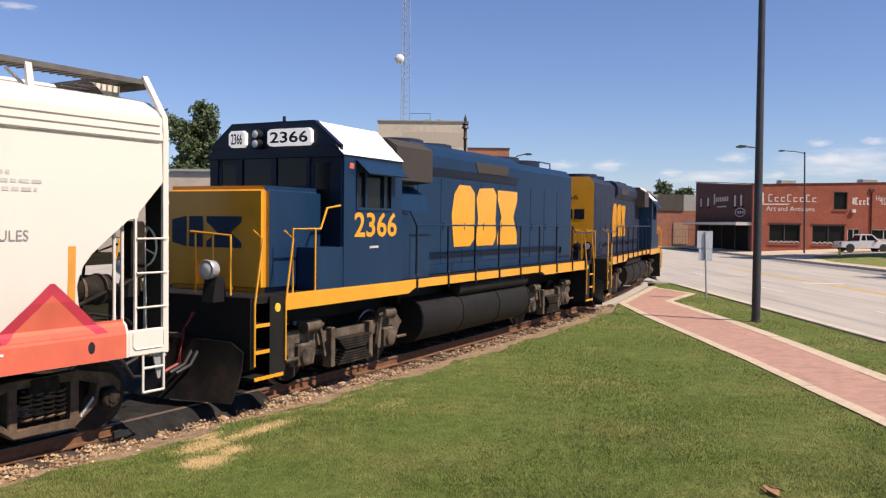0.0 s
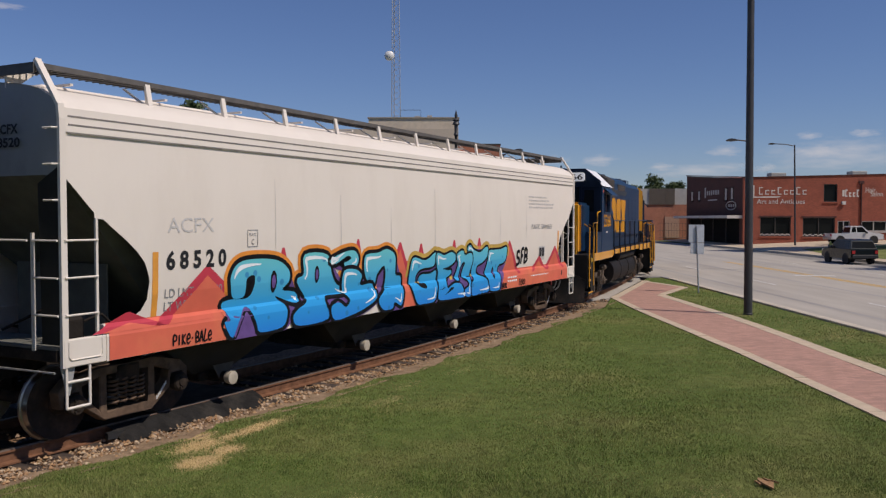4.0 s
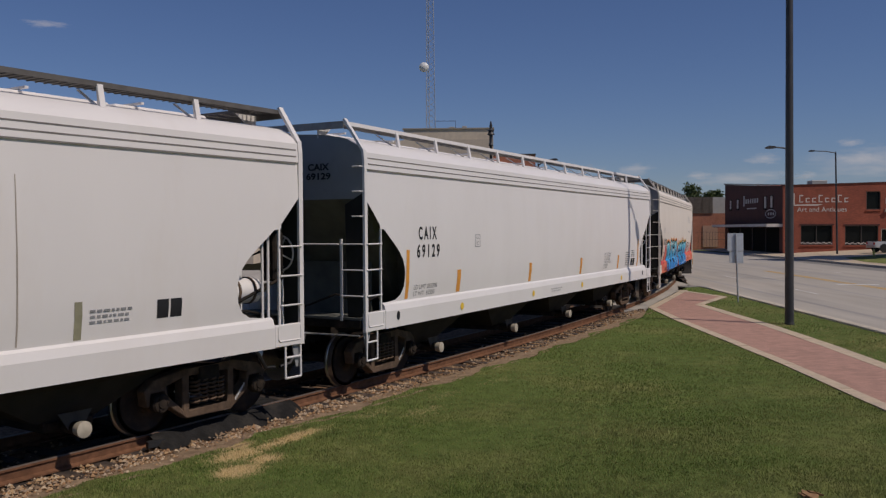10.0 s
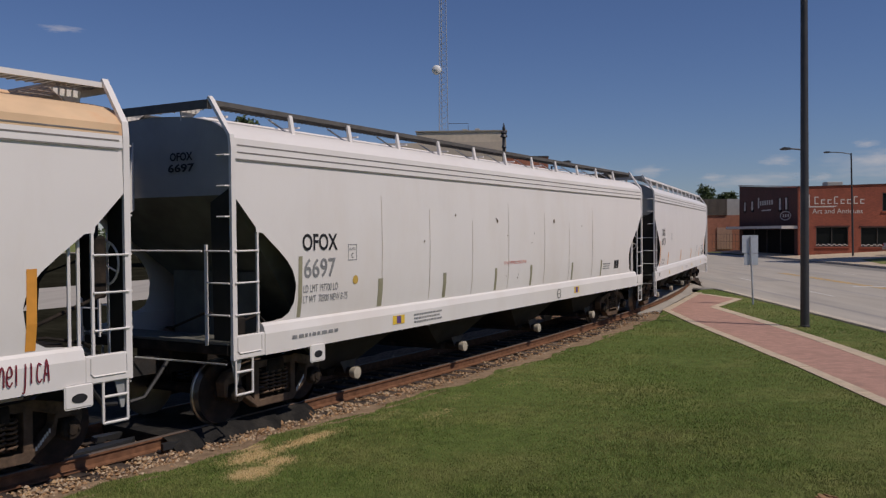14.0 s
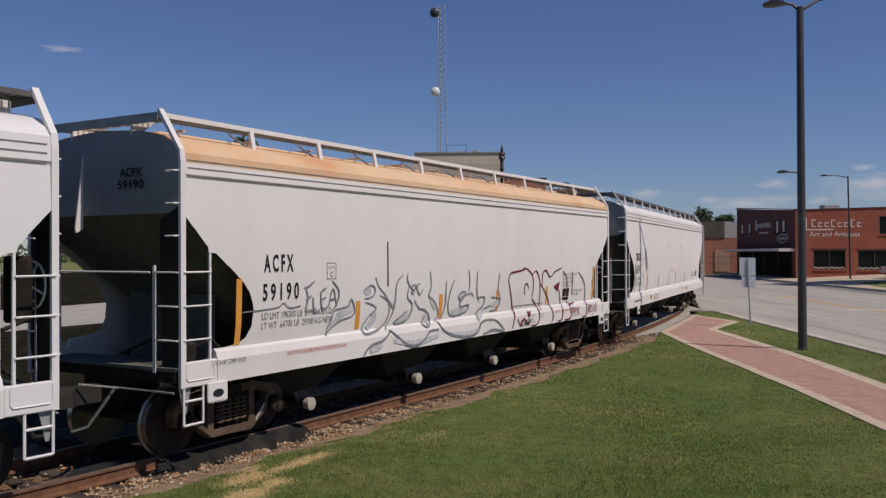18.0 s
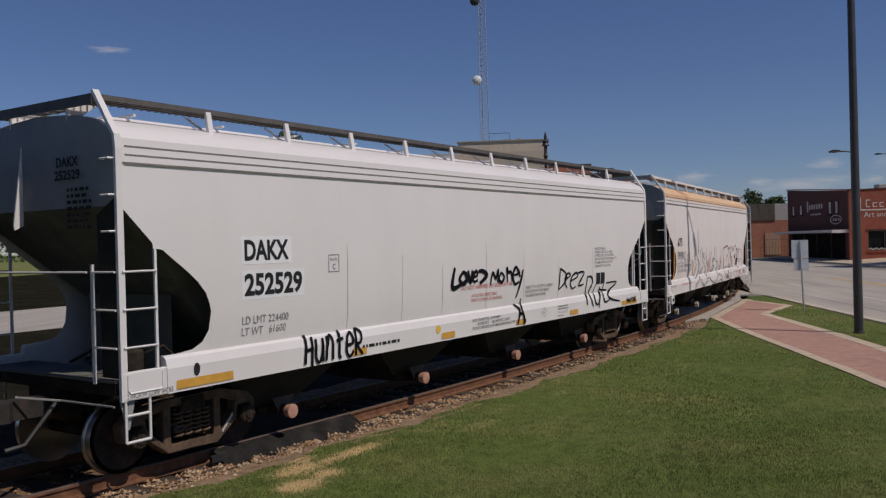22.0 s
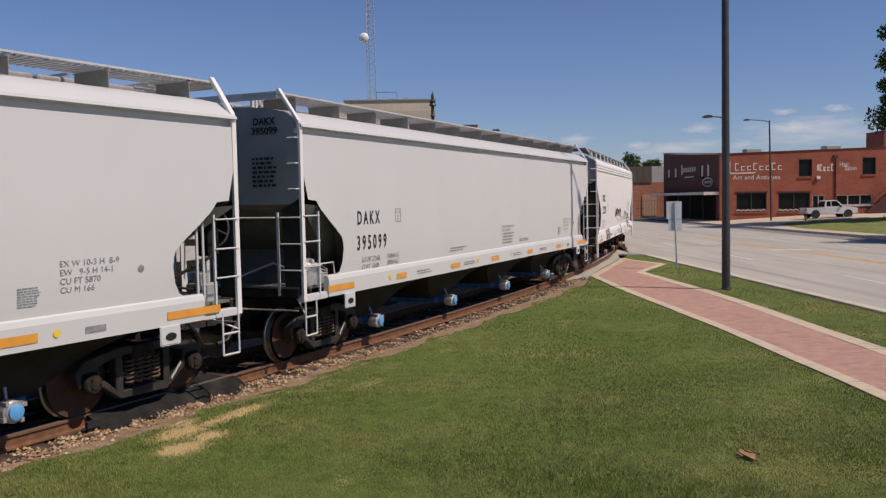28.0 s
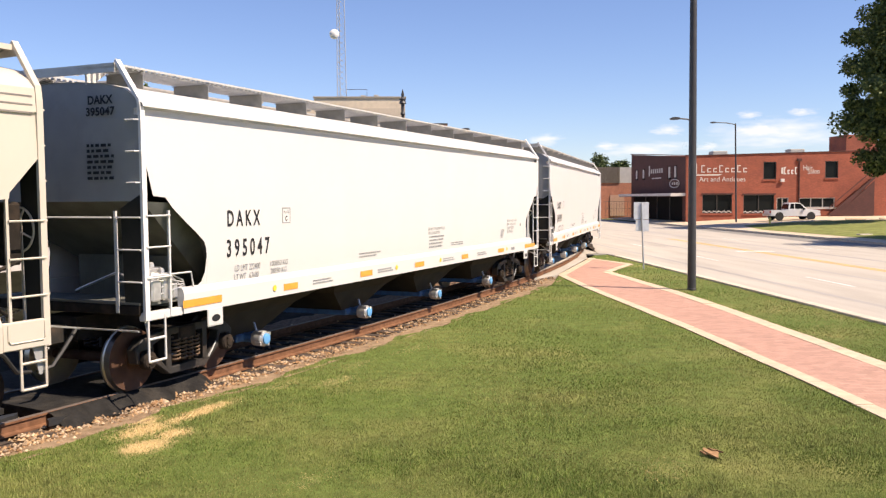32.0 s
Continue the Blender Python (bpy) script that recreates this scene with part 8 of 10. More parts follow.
# loose stones
rng = random.Random(5)
verts, faces = [], []
for k in range(20000):
    s = rng.uniform(1, 30) if k % 2 else rng.uniform(2, 14)
    lat = rng.gauss(1.08, 0.22) if rng.random() < 0.8 else rng.uniform(-1.6, 1.7)
    if 7.6 < s < 10.2 and lat < 1.02 or lat > 1.75 or 0.66 < lat < 0.84:
        continue
    if noise.noise((s * 1.3, lat * 2.0, 9.0)) + 0.6 * noise.noise((s * 4.1, lat * 4.0, 2.0)) < 0.05 + 0.5 * max(0.0, lat - 1.25) and rng.random() < 0.5:
        continue
    off = abs((s + 14 + 0.265) % 0.53 - 0.265)
    if off < 0.125 and lat < 1.24 and rng.random() < 0.9:
        continue
    x, y, _ = beside(s, lat)
    r = 0.009 + 0.031 * rng.random() ** 2.4
    heap = 0.045 * max(0.0, noise.noise((s * 2.1, lat * 2.5, 4.0)))
    z = -0.042 + heap + rng.uniform(-0.012, 0.028)
    b = len(verts)
    for dx, dy, dz in ((1, 0, 0), (0, 1, 0), (-1, 0, 0), (0, -1, 0), (0, 0, 0.8), (0, 0, -0.8)):
        q = rng.uniform(0.7, 1.3) * r
        verts.append((x + dx * q + dy * q * 0.3, y + dy * q - dx * q * 0.3, z + dz * q))
    for f in ((0, 1, 4), (1, 2, 4), (2, 3, 4), (3, 0, 4), (1, 0, 5), (2, 1, 5), (3, 2, 5), (0, 3, 5)):
        faces.append([b + i for i in f])


def island_material(name, ramp, rough=0.9, spec=0.2):
    """A colour of its own for each loose piece of one mesh."""
    m = bpy.data.materials.new(name)
    m.use_nodes = True
    nt = m.node_tree
    b = nt.nodes["Principled BSDF"]
    b.inputs["Roughness"].default_value, b.inputs["Specular IOR Level"].default_value = rough, spec
    g = nt.nodes.new("ShaderNodeNewGeometry")
    cr = nt.nodes.new("ShaderNodeValToRGB")
    while len(cr.color_ramp.elements) < len(ramp):
        cr.color_ramp.elements.new(0.5)
    for i, c in enumerate(ramp):
        cr.color_ramp.elements[i].position = i / (len(ramp) - 1)
        cr.color_ramp.elements[i].color = (*c, 1)
    nt.links.new(g.outputs["Random Per Island"], cr.inputs[0])
    nt.links.new(cr.outputs[0], b.inputs["Base Color"])
    return m


def raw(name, verts, faces, mat, parent=None):
    me = bpy.data.meshes.new(name)
    me.from_pydata(verts, [], faces)
    me.materials.append(mat)
    ob = new(name, me)
    if parent is not None:
        ob.parent = parent
    return ob


tagged(raw("ballast_stones", verts, faces, island_material("tan stones", [(0.15, 0.088, 0.047), (0.34, 0.195, 0.10), (0.46, 0.30, 0.16), (0.23, 0.17, 0.125), (0.56, 0.43, 0.29), (0.20, 0.125, 0.075)])), label="loose tan and grey ballast stones", category="ballast", kind="stuff")
# ties
bm = B()
box(bm, -0.115, 0.115, -1.3, 1.3, -0.16, -0.012, bevel=0.015)
_tie = bpy.data.meshes.new("tie")
bm.to_mesh(_tie)
bm.free()
_tie.materials.append(M["tie"])
for k in range(150):
    s = -14 + k * 0.53
    if 7.6 < s < 10.2:
        continue
    x, y, a = track_at(s)
    share("tie", _tie, track, pose(x + math.cos(a) * rng.uniform(-0.05, 0.12), y, rng.uniform(-0.03, 0.005), 0, 0, 90 - math.degrees(a) + rng.uniform(-2, 2)))
# asphalt crossing pad, flush with the rails
def pad(lat0, lat1, name="crossing_pad"):
    pts = [beside(7.5 + 0.3 * i, lat1 + 0.05 * math.sin(i * 2.1))[:2] for i in range(10)] + [beside(10.3 - 0.3 * i, lat0)[:2] for i in range(10)]
    sheet(name, pts, 0.148, M["dark_asphalt"], 0.2, "broken dark asphalt pad between the rails", "crossing")
pad(-0.70, 0.70)
pad(-2.2, -0.80)
bm = B()
prev = None
for i in range(27):
    s = 7.45 + i * 0.11
    wob = 0.06 * math.sin(i * 0.85) + 0.04 * math.sin(i * 1.95)
    row = []
    for j in range(7):
        lat = 0.80 + j * (0.052 + 0.18 * wob)
        row.append(bm.verts.new(beside(s, lat, 0.150 - 0.20 * (j / 6.0) ** 1.5 + 0.035 * noise.noise((s * 3.0, lat * 5.0, 1.0)) * min(1, j))))
    if prev:
        for j in range(6):
            bm.faces.new((prev[j], row[j], row[j + 1], prev[j + 1]))
    prev = row
tagged(part("crossing_ramp", bm, M["dark_asphalt"], smooth=True), label="crumbling dark asphalt edge beside the rail", category="crossing", kind="structure")
for i, (s, lat, l, w) in enumerate(((7.5, 0.95, 0.5, 0.12), (6.9, 0.3, 0.9, 0.2), (7.3, -0.2, 0.6, 0.18))):
    x, y, a = beside(s, lat, 0.12)[0], beside(s, lat)[1], track_at(s)[2]
    bm = B()
    prism(bm, [(-l / 2, -w * 0.4), (-l * 0.1, -w / 2), (l * 0.42, -w * 0.3), (l / 2, w * 0.2), (l * 0.2, w / 2), (-l * 0.36, w * 0.42)], "z", -0.06, 0.02)
    ob = part("rubber_strip", bm, M["hose"])
    ob.matrix_basis = pose(x, y, 0.08, 0, 4 * (-1) ** i, 90 - math.degrees(a) + 12 * (-1) ** i)
    tagged(ob, label="loose black rubber crossing strip beside rail", category="rubber strip", group="rubber strips")

# ---- grass ----
def inside(x, y, poly):
    c = np.zeros(len(x), bool)
    n = len(poly)
    for i in range(n):
        x0, y0 = poly[i]
        x1, y1 = poly[(i + 1) % n]
        if y0 == y1:
            continue
        c ^= ((y0 > y) != (y1 > y)) & (x < (x1 - x0) * (y - y0) / (y1 - y0) + x0)
    return c


DRY = [(-3.15, 11.1, 0.50, 0.17, 1.0), (-2.95, 10.35, 0.36, 0.18, 1.0), (-2.65, 12.0, 0.75, 0.11, 1.0), (-3.3, 11.55, 0.30, 0.13, 0.9), (-2.75, 10.9, 0.30, 0.13, 0.9), (-0.85, 13.9, 0.55, 0.14, 0.5), (-1.75, 13.6, 0.45, 0.12, 0.45), (0.3, 16.5, 0.6, 0.12, 0.4), (-0.6, 15.2, 0.45, 0.13, 0.4), (2.9, 9.0, 0.4, 0.2, 0.35), (-0.9, 8.9, 0.35, 0.14, 0.35)]


def dryness(x, y):
    """How much of the grass is dead at a place, 0 to 1, with ragged edges."""
    rag = 0.30 * np.sin(9 * x + 3 * np.sin(5 * y)) * np.sin(8 * y + 2 * np.sin(7 * x)) + 0.22 * np.sin(23 * x + 4 * np.sin(11 * y)) * np.sin(19 * y) + 0.15 * np.sin(47 * x) * np.sin(41 * y + 5 * np.sin(13 * x))
    d = np.zeros(len(x))
    for cx, cy, r, q, k in DRY:
        u, v = (x - cx) * 0.89 - (y - cy) * 0.46, (x - cx) * 0.46 + (y - cy) * 0.89
        d = np.maximum(d, k * np.clip(1.25 - np.sqrt((u / (q * 1.45)) ** 2 + (v / (r * 0.98)) ** 2) + rag, 0, 1))
    return np.maximum(d, np.where(x > 8.6, 0.17 + 0.12 * np.sin(2.1 * y) * np.sin(3.3 * x), 0))


def dry_ground(m):
    """Dead straw in uneven patches of the turf."""
    nt = m.node_tree
    b = nt.nodes["Principled BSDF"]
    old = b.inputs["Base Color"].links[0].from_socket
    tc = nt.nodes.new("ShaderNodeTexCoord")
    best = None
    for cx, cy, r, q, k in DRY[:5]:
        mp = nt.nodes.new("ShaderNodeMapping")
        mp.vector_type = "TEXTURE"
        mp.inputs["Location"].default_value = (cx, cy, 0)
        mp.inputs["Rotation"].default_value = (0, 0, radians(-27.3))
        mp.inputs["Scale"].default_value = (q * 1.6, r, 1)
        ln = nt.nodes.new("ShaderNodeVectorMath")
        ln.operation = "LENGTH"
        nt.links.new(tc.outputs["Object"], mp.inputs["Vector"])
        nt.links.new(mp.outputs[0], ln.inputs[0])
        if best is None:
            best = ln.outputs["Value"]
        else:
            mn = nt.nodes.new("ShaderNodeMath")
            mn.operation = "MINIMUM"
            nt.links.new(best, mn.inputs[0])
            nt.links.new(ln.outputs["Value"], mn.inputs[1])
            best = mn.outputs[0]
    no = nt.nodes.new("ShaderNodeTexNoise")
    no.inputs["Scale"].default_value, no.inputs["Detail"].default_value = 7.0, 9
    no.inputs["Roughness"].default_value = 0.7
    nt.links.new(tc.outputs["Object"], no.inputs["Vector"])
    ad = nt.nodes.new("ShaderNodeMath")
    ad.operation = "ADD"
    nt.links.new(best, ad.inputs[0])
    nt.links.new(no.outputs[0], ad.inputs[1])
    mr = nt.nodes.new("ShaderNodeMapRange")
    mr.inputs[1].default_value, mr.inputs[2].default_value, mr.inputs[3].default_value, mr.inputs[4].default_value = 1.0, 1.75, 0.95, 0.0
    nt.links.new(ad.outputs[0], mr.inputs[0])
    mx = nt.nodes.new("ShaderNodeMix")
    mx.data_type = "RGBA"
    nt.links.new(mr.outputs[0], mx.inputs[0])
    nt.links.new(old, mx.inputs[6])
    mx.inputs[7].default_value = (0.50, 0.36, 0.18, 1)
    nt.links.new(mx.outputs[2], b.inputs["Base Color"])


dry_ground(M["grass_soil"])
WALK_CLEAR = FRONT + BACK


def blades(n, seed, dry, y0=6.0, y1=44.5):
    """Single blades, thicker and sparser with distance."""
    r = np.random.RandomState(seed)
    q = r.rand(n)
    y = 1 / ((1 / y0) * (1 - q) + (1 / y1) * q)
    x = (r.rand(n) - 0.5) * 2 * (y * 0.62 + 1.0) + 0.4
    d = dryness(x, y)
    keep = inside(x, y, LAWN) & ~inside(x, y, WALK_CLEAR) & ((d > 0.62 * r.rand(n)) == dry)
    x, y = x[keep], y[keep]
    n = len(x)
    a = r.rand(n) * 6.283
    f = np.clip(y / 9.0, 0.7, 3.4)
    hh = (0.022 if dry else 0.036) * (0.55 + 0.75 * r.rand(n)) * (0.8 + 0.3 * np.sin(x * 1.3 + 2 * np.sin(y * 0.7)) * np.sin(y * 0.9))
    t = 0.7 * r.rand(n)
    b = r.rand(n) * 6.283
    ww = 0.009 * f * (0.7 + 0.6 * r.rand(n))
    base = np.stack([x, y, np.full(n, -0.004)], 1)
    side = np.stack([np.cos(a), np.sin(a), np.zeros(n)], 1) * ww[:, None] / 2
    tip = base + np.stack([np.cos(b) * t * hh, np.sin(b) * t * hh, hh], 1)
    v = np.stack([base - side, base + side, tip], 1).reshape(-1, 3)
    me = bpy.data.meshes.new("grass")
    me.vertices.add(len(v))
    me.vertices.foreach_set("co", v.astype(np.float32).ravel())
    me.loops.add(len(v))
    me.loops.foreach_set("vertex_index", np.arange(len(v), dtype=np.int32))
    me.polygons.add(n)
    me.polygons.foreach_set("loop_start", np.arange(0, len(v), 3, dtype=np.int32))
    me.update(calc_edges=True)
    return me


def blade_material(name, ramp, patchy):
    """Blade colours, with broad yellower areas over the lawn."""
    m = island_material(name, ramp, 0.7, 0.2)
    nt = m.node_tree
    b = nt.nodes["Principled BSDF"]
    old = b.inputs["Base Color"].links[0].from_socket
    tc = nt.nodes.new("ShaderNodeTexCoord")
    no = nt.nodes.new("ShaderNodeTexNoise")
    no.inputs["Scale"].default_value, no.inputs["Detail"].default_value = 0.45, 6
    no.inputs["Roughness"].default_value = 0.6
    nt.links.new(tc.outputs["Object"], no.inputs["Vector"])
    mr = nt.nodes.new("ShaderNodeMapRange")
    mr.inputs[1].default_value, mr.inputs[2].default_value, mr.inputs[4].default_value = 0.40, 0.66, 0.8
    nt.links.new(no.outputs[0], mr.inputs[0])
    mx = nt.nodes.new("ShaderNodeMix")
    mx.data_type = "RGBA"
    nt.links.new(mr.outputs[0], mx.inputs[0])
    nt.links.new(old, mx.inputs[6])
    mx.inputs[7].default_value = (*patchy, 1)
    n2 = nt.nodes.new("ShaderNodeTexNoise")
    n2.inputs["Scale"].default_value, n2.inputs["Detail"].default_value, n2.inputs["Roughness"].default_value = 3.2, 5, 0.7
    nt.links.new(tc.outputs["Object"], n2.inputs["Vector"])
    m2 = nt.nodes.new("ShaderNodeMapRange")
    m2.inputs[1].default_value, m2.inputs[2].default_value, m2.inputs[3].default_value, m2.inputs[4].default_value = 0.32, 0.68, 0.66, 1.34
    nt.links.new(n2.outputs[0], m2.inputs[0])
    sc = nt.nodes.new("ShaderNodeVectorMath")
    sc.operation = "SCALE"
    nt.links.new(mx.outputs[2], sc.inputs[0])
    nt.links.new(m2.outputs[0], sc.inputs["Scale"])
    nt.links.new(sc.outputs[0], b.inputs["Base Color"])
    return m


GREEN = blade_material("grass blades", [(0.082, 0.126, 0.023), (0.106, 0.160, 0.031), (0.136, 0.190, 0.041), (0.168, 0.208, 0.054), (0.25, 0.236, 0.089)], (0.262, 0.25, 0.092))
STRAW = island_material("straw blades", [(0.48, 0.34, 0.15), (0.62, 0.47, 0.23), (0.70, 0.55, 0.30), (0.34, 0.30, 0.10)], 0.85, 0.2)
me = blades(820000, 11, False)
me.materials.append(GREEN)
tagged(new("grass", me), label="short green lawn grass blades", category="grass", kind="stuff")
me = blades(1100000, 31, True, y0=7.6, y1=44.5)
me.materials.append(STRAW)
tagged(new("dry_grass", me), label="dead straw-coloured grass in bare patches", category="grass", kind="stuff")
bm = B()
for k in range(5):
    a = k * 1.3
    prism(bm, [(0.0, 0.0), (0.06 * math.cos(a) - 0.03, 0.10 + 0.03 * math.sin(a)), (0.12 * math.cos(a), 0.16 * math.sin(a + 0.4)), (0.05, -0.04)], "z", 0.01 + 0.012 * k, 0.022 + 0.014 * k)
ob = part("dead_leaf", bm, material("dry brown leaf", (0.30, 0.17, 0.08), 0.9, vary=0.3, scale=20))
ob.matrix_basis = pose(3.58, 9.4, 0.0, 8, -6, 30)
tagged(ob, label="curled dry brown leaf lying on grass", category="leaf")

# ---- poles, signs, street lamps ----
M["pole"] = material("dark bronze pole paint", (0.035, 0.034, 0.036), 0.5, vary=0.15, scale=4, stain=(0.07, 0.065, 0.06), stain_amount=0.4, stain_scale=1.5)
M["galv"] = material("galvanised sign metal", (0.42, 0.44, 0.46), 0.45, metal=0.6, vary=0.1, scale=5)
M["sign_back"] = material("dull aluminium sign back", (0.50, 0.53, 0.56), 0.5, metal=0.3, vary=0.08, scale=6, stain=(0.4, 0.42, 0.44), stain_amount=0.5)


def cobra_lamp(x, y, z0, z1, arms, r0, r1, lean=0.0, label=""):
    t = thing("street_lamp", pose(x, y, z0), label=label, category="street lamp", group="street lamps")
    bm = B()
    tube(bm, [(0, 0, 0), (lean * 0.5, 0, (z1 - z0) * 0.5), (lean, 0, z1 - z0)], r0, 16, r1=r1)
    part("pole", bm, M["pole"], t, smooth=True)
    bm = B()
    lathe(bm, [(0.0, r0 * 1.12), (0.05, r0 * 1.12), (0.06, r0 * 1.03)], (0, 0, 0), "z", 16)
    part("base", bm, M["pole"], t)
    for a, l, rise in arms:
        c, s = math.cos(radians(a)), math.sin(radians(a))
        h = z1 - z0
        bm = B()
        tube(bm, [(lean, 0, h - 0.12), (lean + c * l * 0.45, s * l * 0.45, h + rise * 0.55), (lean + c * l, s * l, h + rise)], 0.045, 8)
        arm = part("arm", bm, M["pole"], t, smooth=True)
        bm = B()
        k = Vector((lean + c * l, s * l, h + rise))
        prism(bm, [(-0.05, -0.05), (0.30, -0.09), (0.55, -0.07), (0.60, 0.0), (0.40, 0.09), (0.05, 0.06)], "y", -0.13, 0.13)
        for v in bm.verts:
            v.co = k + Matrix.Rotation(radians(a), 3, "Z") @ v.co
        part("lamp_head", bm, M["pole"], arm)
    return t


cobra_lamp(9.40, 26.4, 0.0, 10.3, [(10, 1.3, 0.42), (170, 0.45, 0.15)], 0.13, 0.10, -0.03, "tall dark metal street lamp pole on the lawn")
cobra_lamp(36.1, 88, 0.1, 10.5, [(182, 2.1, 0.1)], 0.10, 0.07, -0.2, "dark street lamp with one curved arm")
cobra_lamp(4.95, 70, 0.0, 8.2, [(5, 1.0, 0.35)], 0.10, 0.07, 0.0, "dark street lamp behind the railway")
cobra_lamp(18.6, 52, -0.13, 7.6, [(180, 0.9, 0.1)], 0.09, 0.07, 0.0, "dark street lamp beyond the lawn pole")
# two-plate road sign seen from behind
t = thing("road_sign", pose(10.15, 34.35, 0), label="grey road sign seen from behind, two plates on post", category="road sign")
bm = B()
tube(bm, [(0.10, 0, -0.1), (0.04, 0, 1.4), (0.0, 0, 2.68)], 0.035, 8)
part("post", bm, M["galv"], t)
for z0, z1, w, dx in ((2.02, 2.72, 0.62, 0.0), (1.55, 2.0, 0.54, 0.04)):
    bm = B()
    round_box(bm, -w / 2 + dx, w / 2 + dx, 0.04, 0.052, z0, z1, 0.004)
    part("plate", bm, M["sign_back"], t)
# ornamental post top and the lamps behind the train
t = thing("ornamental_post", pose(0.88, 55, 0), label="black ornamental lamp post with pointed finial", category="lamp post")
bm = B()
lathe(bm, [(0.0, 0.16), (0.6, 0.12), (8.2, 0.09), (8.3, 0.16), (8.4, 0.10), (8.9, 0.11), (8.95, 0.24), (9.15, 0.14), (9.2, 0.22), (9.35, 0.08), (9.5, 0.10), (9.85, 0.01)], (0, 0, 0), "z", 12)
part("shaft", bm, M["pole"], t, smooth=True)

# ---- shop building ----
def brick_material(name, c1, c2, mortar, scale=1.0):
    m = material(name, c1, 0.85, vary=0.16, scale=0.9, bump=0.2, bump_scale=40, stain=c2, stain_amount=0.6, stain_scale=0.5)
    nt = m.node_tree
    b = nt.nodes["Principled BSDF"]
    old = b.inputs["Base Color"].links[0].from_socket
    tc = nt.nodes.new("ShaderNodeTexCoord")
    sx = nt.nodes.new("ShaderNodeSeparateXYZ")
    cx = nt.nodes.new("ShaderNodeCombineXYZ")
    ad = nt.nodes.new("ShaderNodeMath")
    nt.links.new(tc.outputs["Object"], sx.inputs[0])
    nt.links.new(sx.outputs[0], ad.inputs[0])
    nt.links.new(sx.outputs[1], ad.inputs[1])
    nt.links.new(ad.outputs[0], cx.inputs[0])
    nt.links.new(sx.outputs[2], cx.inputs[1])
    br = nt.nodes.new("ShaderNodeTexBrick")
    br.inputs["Brick Width"].default_value, br.inputs["Row Height"].default_value = 0.21, 0.075
    br.inputs["Mortar Size"].default_value = 0.008
    br.inputs["Scale"].default_value = scale
    br.inputs["Color1"].default_value, br.inputs["Color2"].default_value = (1.15, 1.1, 1.1, 1), (0.82, 0.84, 0.84, 1)
    br.inputs["Mortar"].default_value = (*mortar, 1)
    nt.links.new(cx.outputs[0], br.inputs["Vector"])
    mx = nt.nodes.new("ShaderNodeVectorMath")
    mx.operation = "MULTIPLY"
    nt.links.new(old, mx.inputs[0])
    nt.links.new(br.outputs["Color"], mx.inputs[1])
    nt.links.new(mx.outputs[0], b.inputs["Base Color"])
    return m


M["red_brick"] = brick_material("red painted brick", (0.29, 0.080, 0.046), (0.23, 0.06, 0.04), (0.85, 0.85, 0.85))
M["dark_brick"] = brick_material("dark maroon painted brick", (0.085, 0.030, 0.025), (0.065, 0.026, 0.024), (0.85, 0.85, 0.85))
M["old_brick"] = brick_material("orange-red old brick", (0.36, 0.14, 0.085), (0.28, 0.12, 0.08), (1.2, 1.3, 1.3))
M["stucco"] = material("beige stucco", (0.66, 0.55, 0.42), 0.9, vary=0.08, scale=1.5, stain=(0.44, 0.37, 0.29), stain_amount=0.6, stain_scale=0.2)
M["shop_recess"] = material("unlit shopfront", (0.010, 0.011, 0.011), 0.7, vary=0.1, spec=0.02)
M["shop_glass"] = material("dark shop glass", (0.010, 0.012, 0.012), 0.15, vary=0.0, spec=0.12)
M["sign_white"] = material("white painted sign", (0.62, 0.58, 0.54), 0.8, vary=0.15, scale=4, stain=(0.45, 0.3, 0.26), stain_amount=0.5, stain_scale=2)
M["frame_dark"] = material("dark window frame", (0.05, 0.045, 0.04), 0.6, vary=0.1)
M["metal_sheet"] = material("pale ribbed metal sheet", (0.50, 0.48, 0.44), 0.5, metal=0.3, vary=0.1, scale=2)
M["roof_unit"] = material("grey roof unit", (0.38, 0.37, 0.35), 0.6, metal=0.2, vary=0.15)


def wall_with_holes(bm, along, y0, y1, z0, z1, a0, a1, holes, mi=0):
    """An upright wall of boxes round its holes, which run (start, end, foot, head); along 'x' or 'y'."""
    cuts = sorted({a0, a1, *[h[0] for h in holes], *[h[1] for h in holes]})
    for a, b in zip(cuts, cuts[1:]):
        hs = sorted([(h[2], h[3]) for h in holes if h[0] <= a + 1e-6 and h[1] >= b - 1e-6])
        z = z0
        for f, hd in hs + [(z1(b) if callable(z1) else z1, None)]:
            top0, top1 = (f, f) if hd is not None or not callable(z1) else (z1(a), z1(b))
            if top0 > z:
                pts = [(a, z), (b, z), (b, top1), (a, top0)]
                if along == "x":
                    prism(bm, pts, "y", y0, y1, mi)
                else:
                    prism(bm, pts, "x", y0, y1, mi)
            if hd is not None:
                z = hd


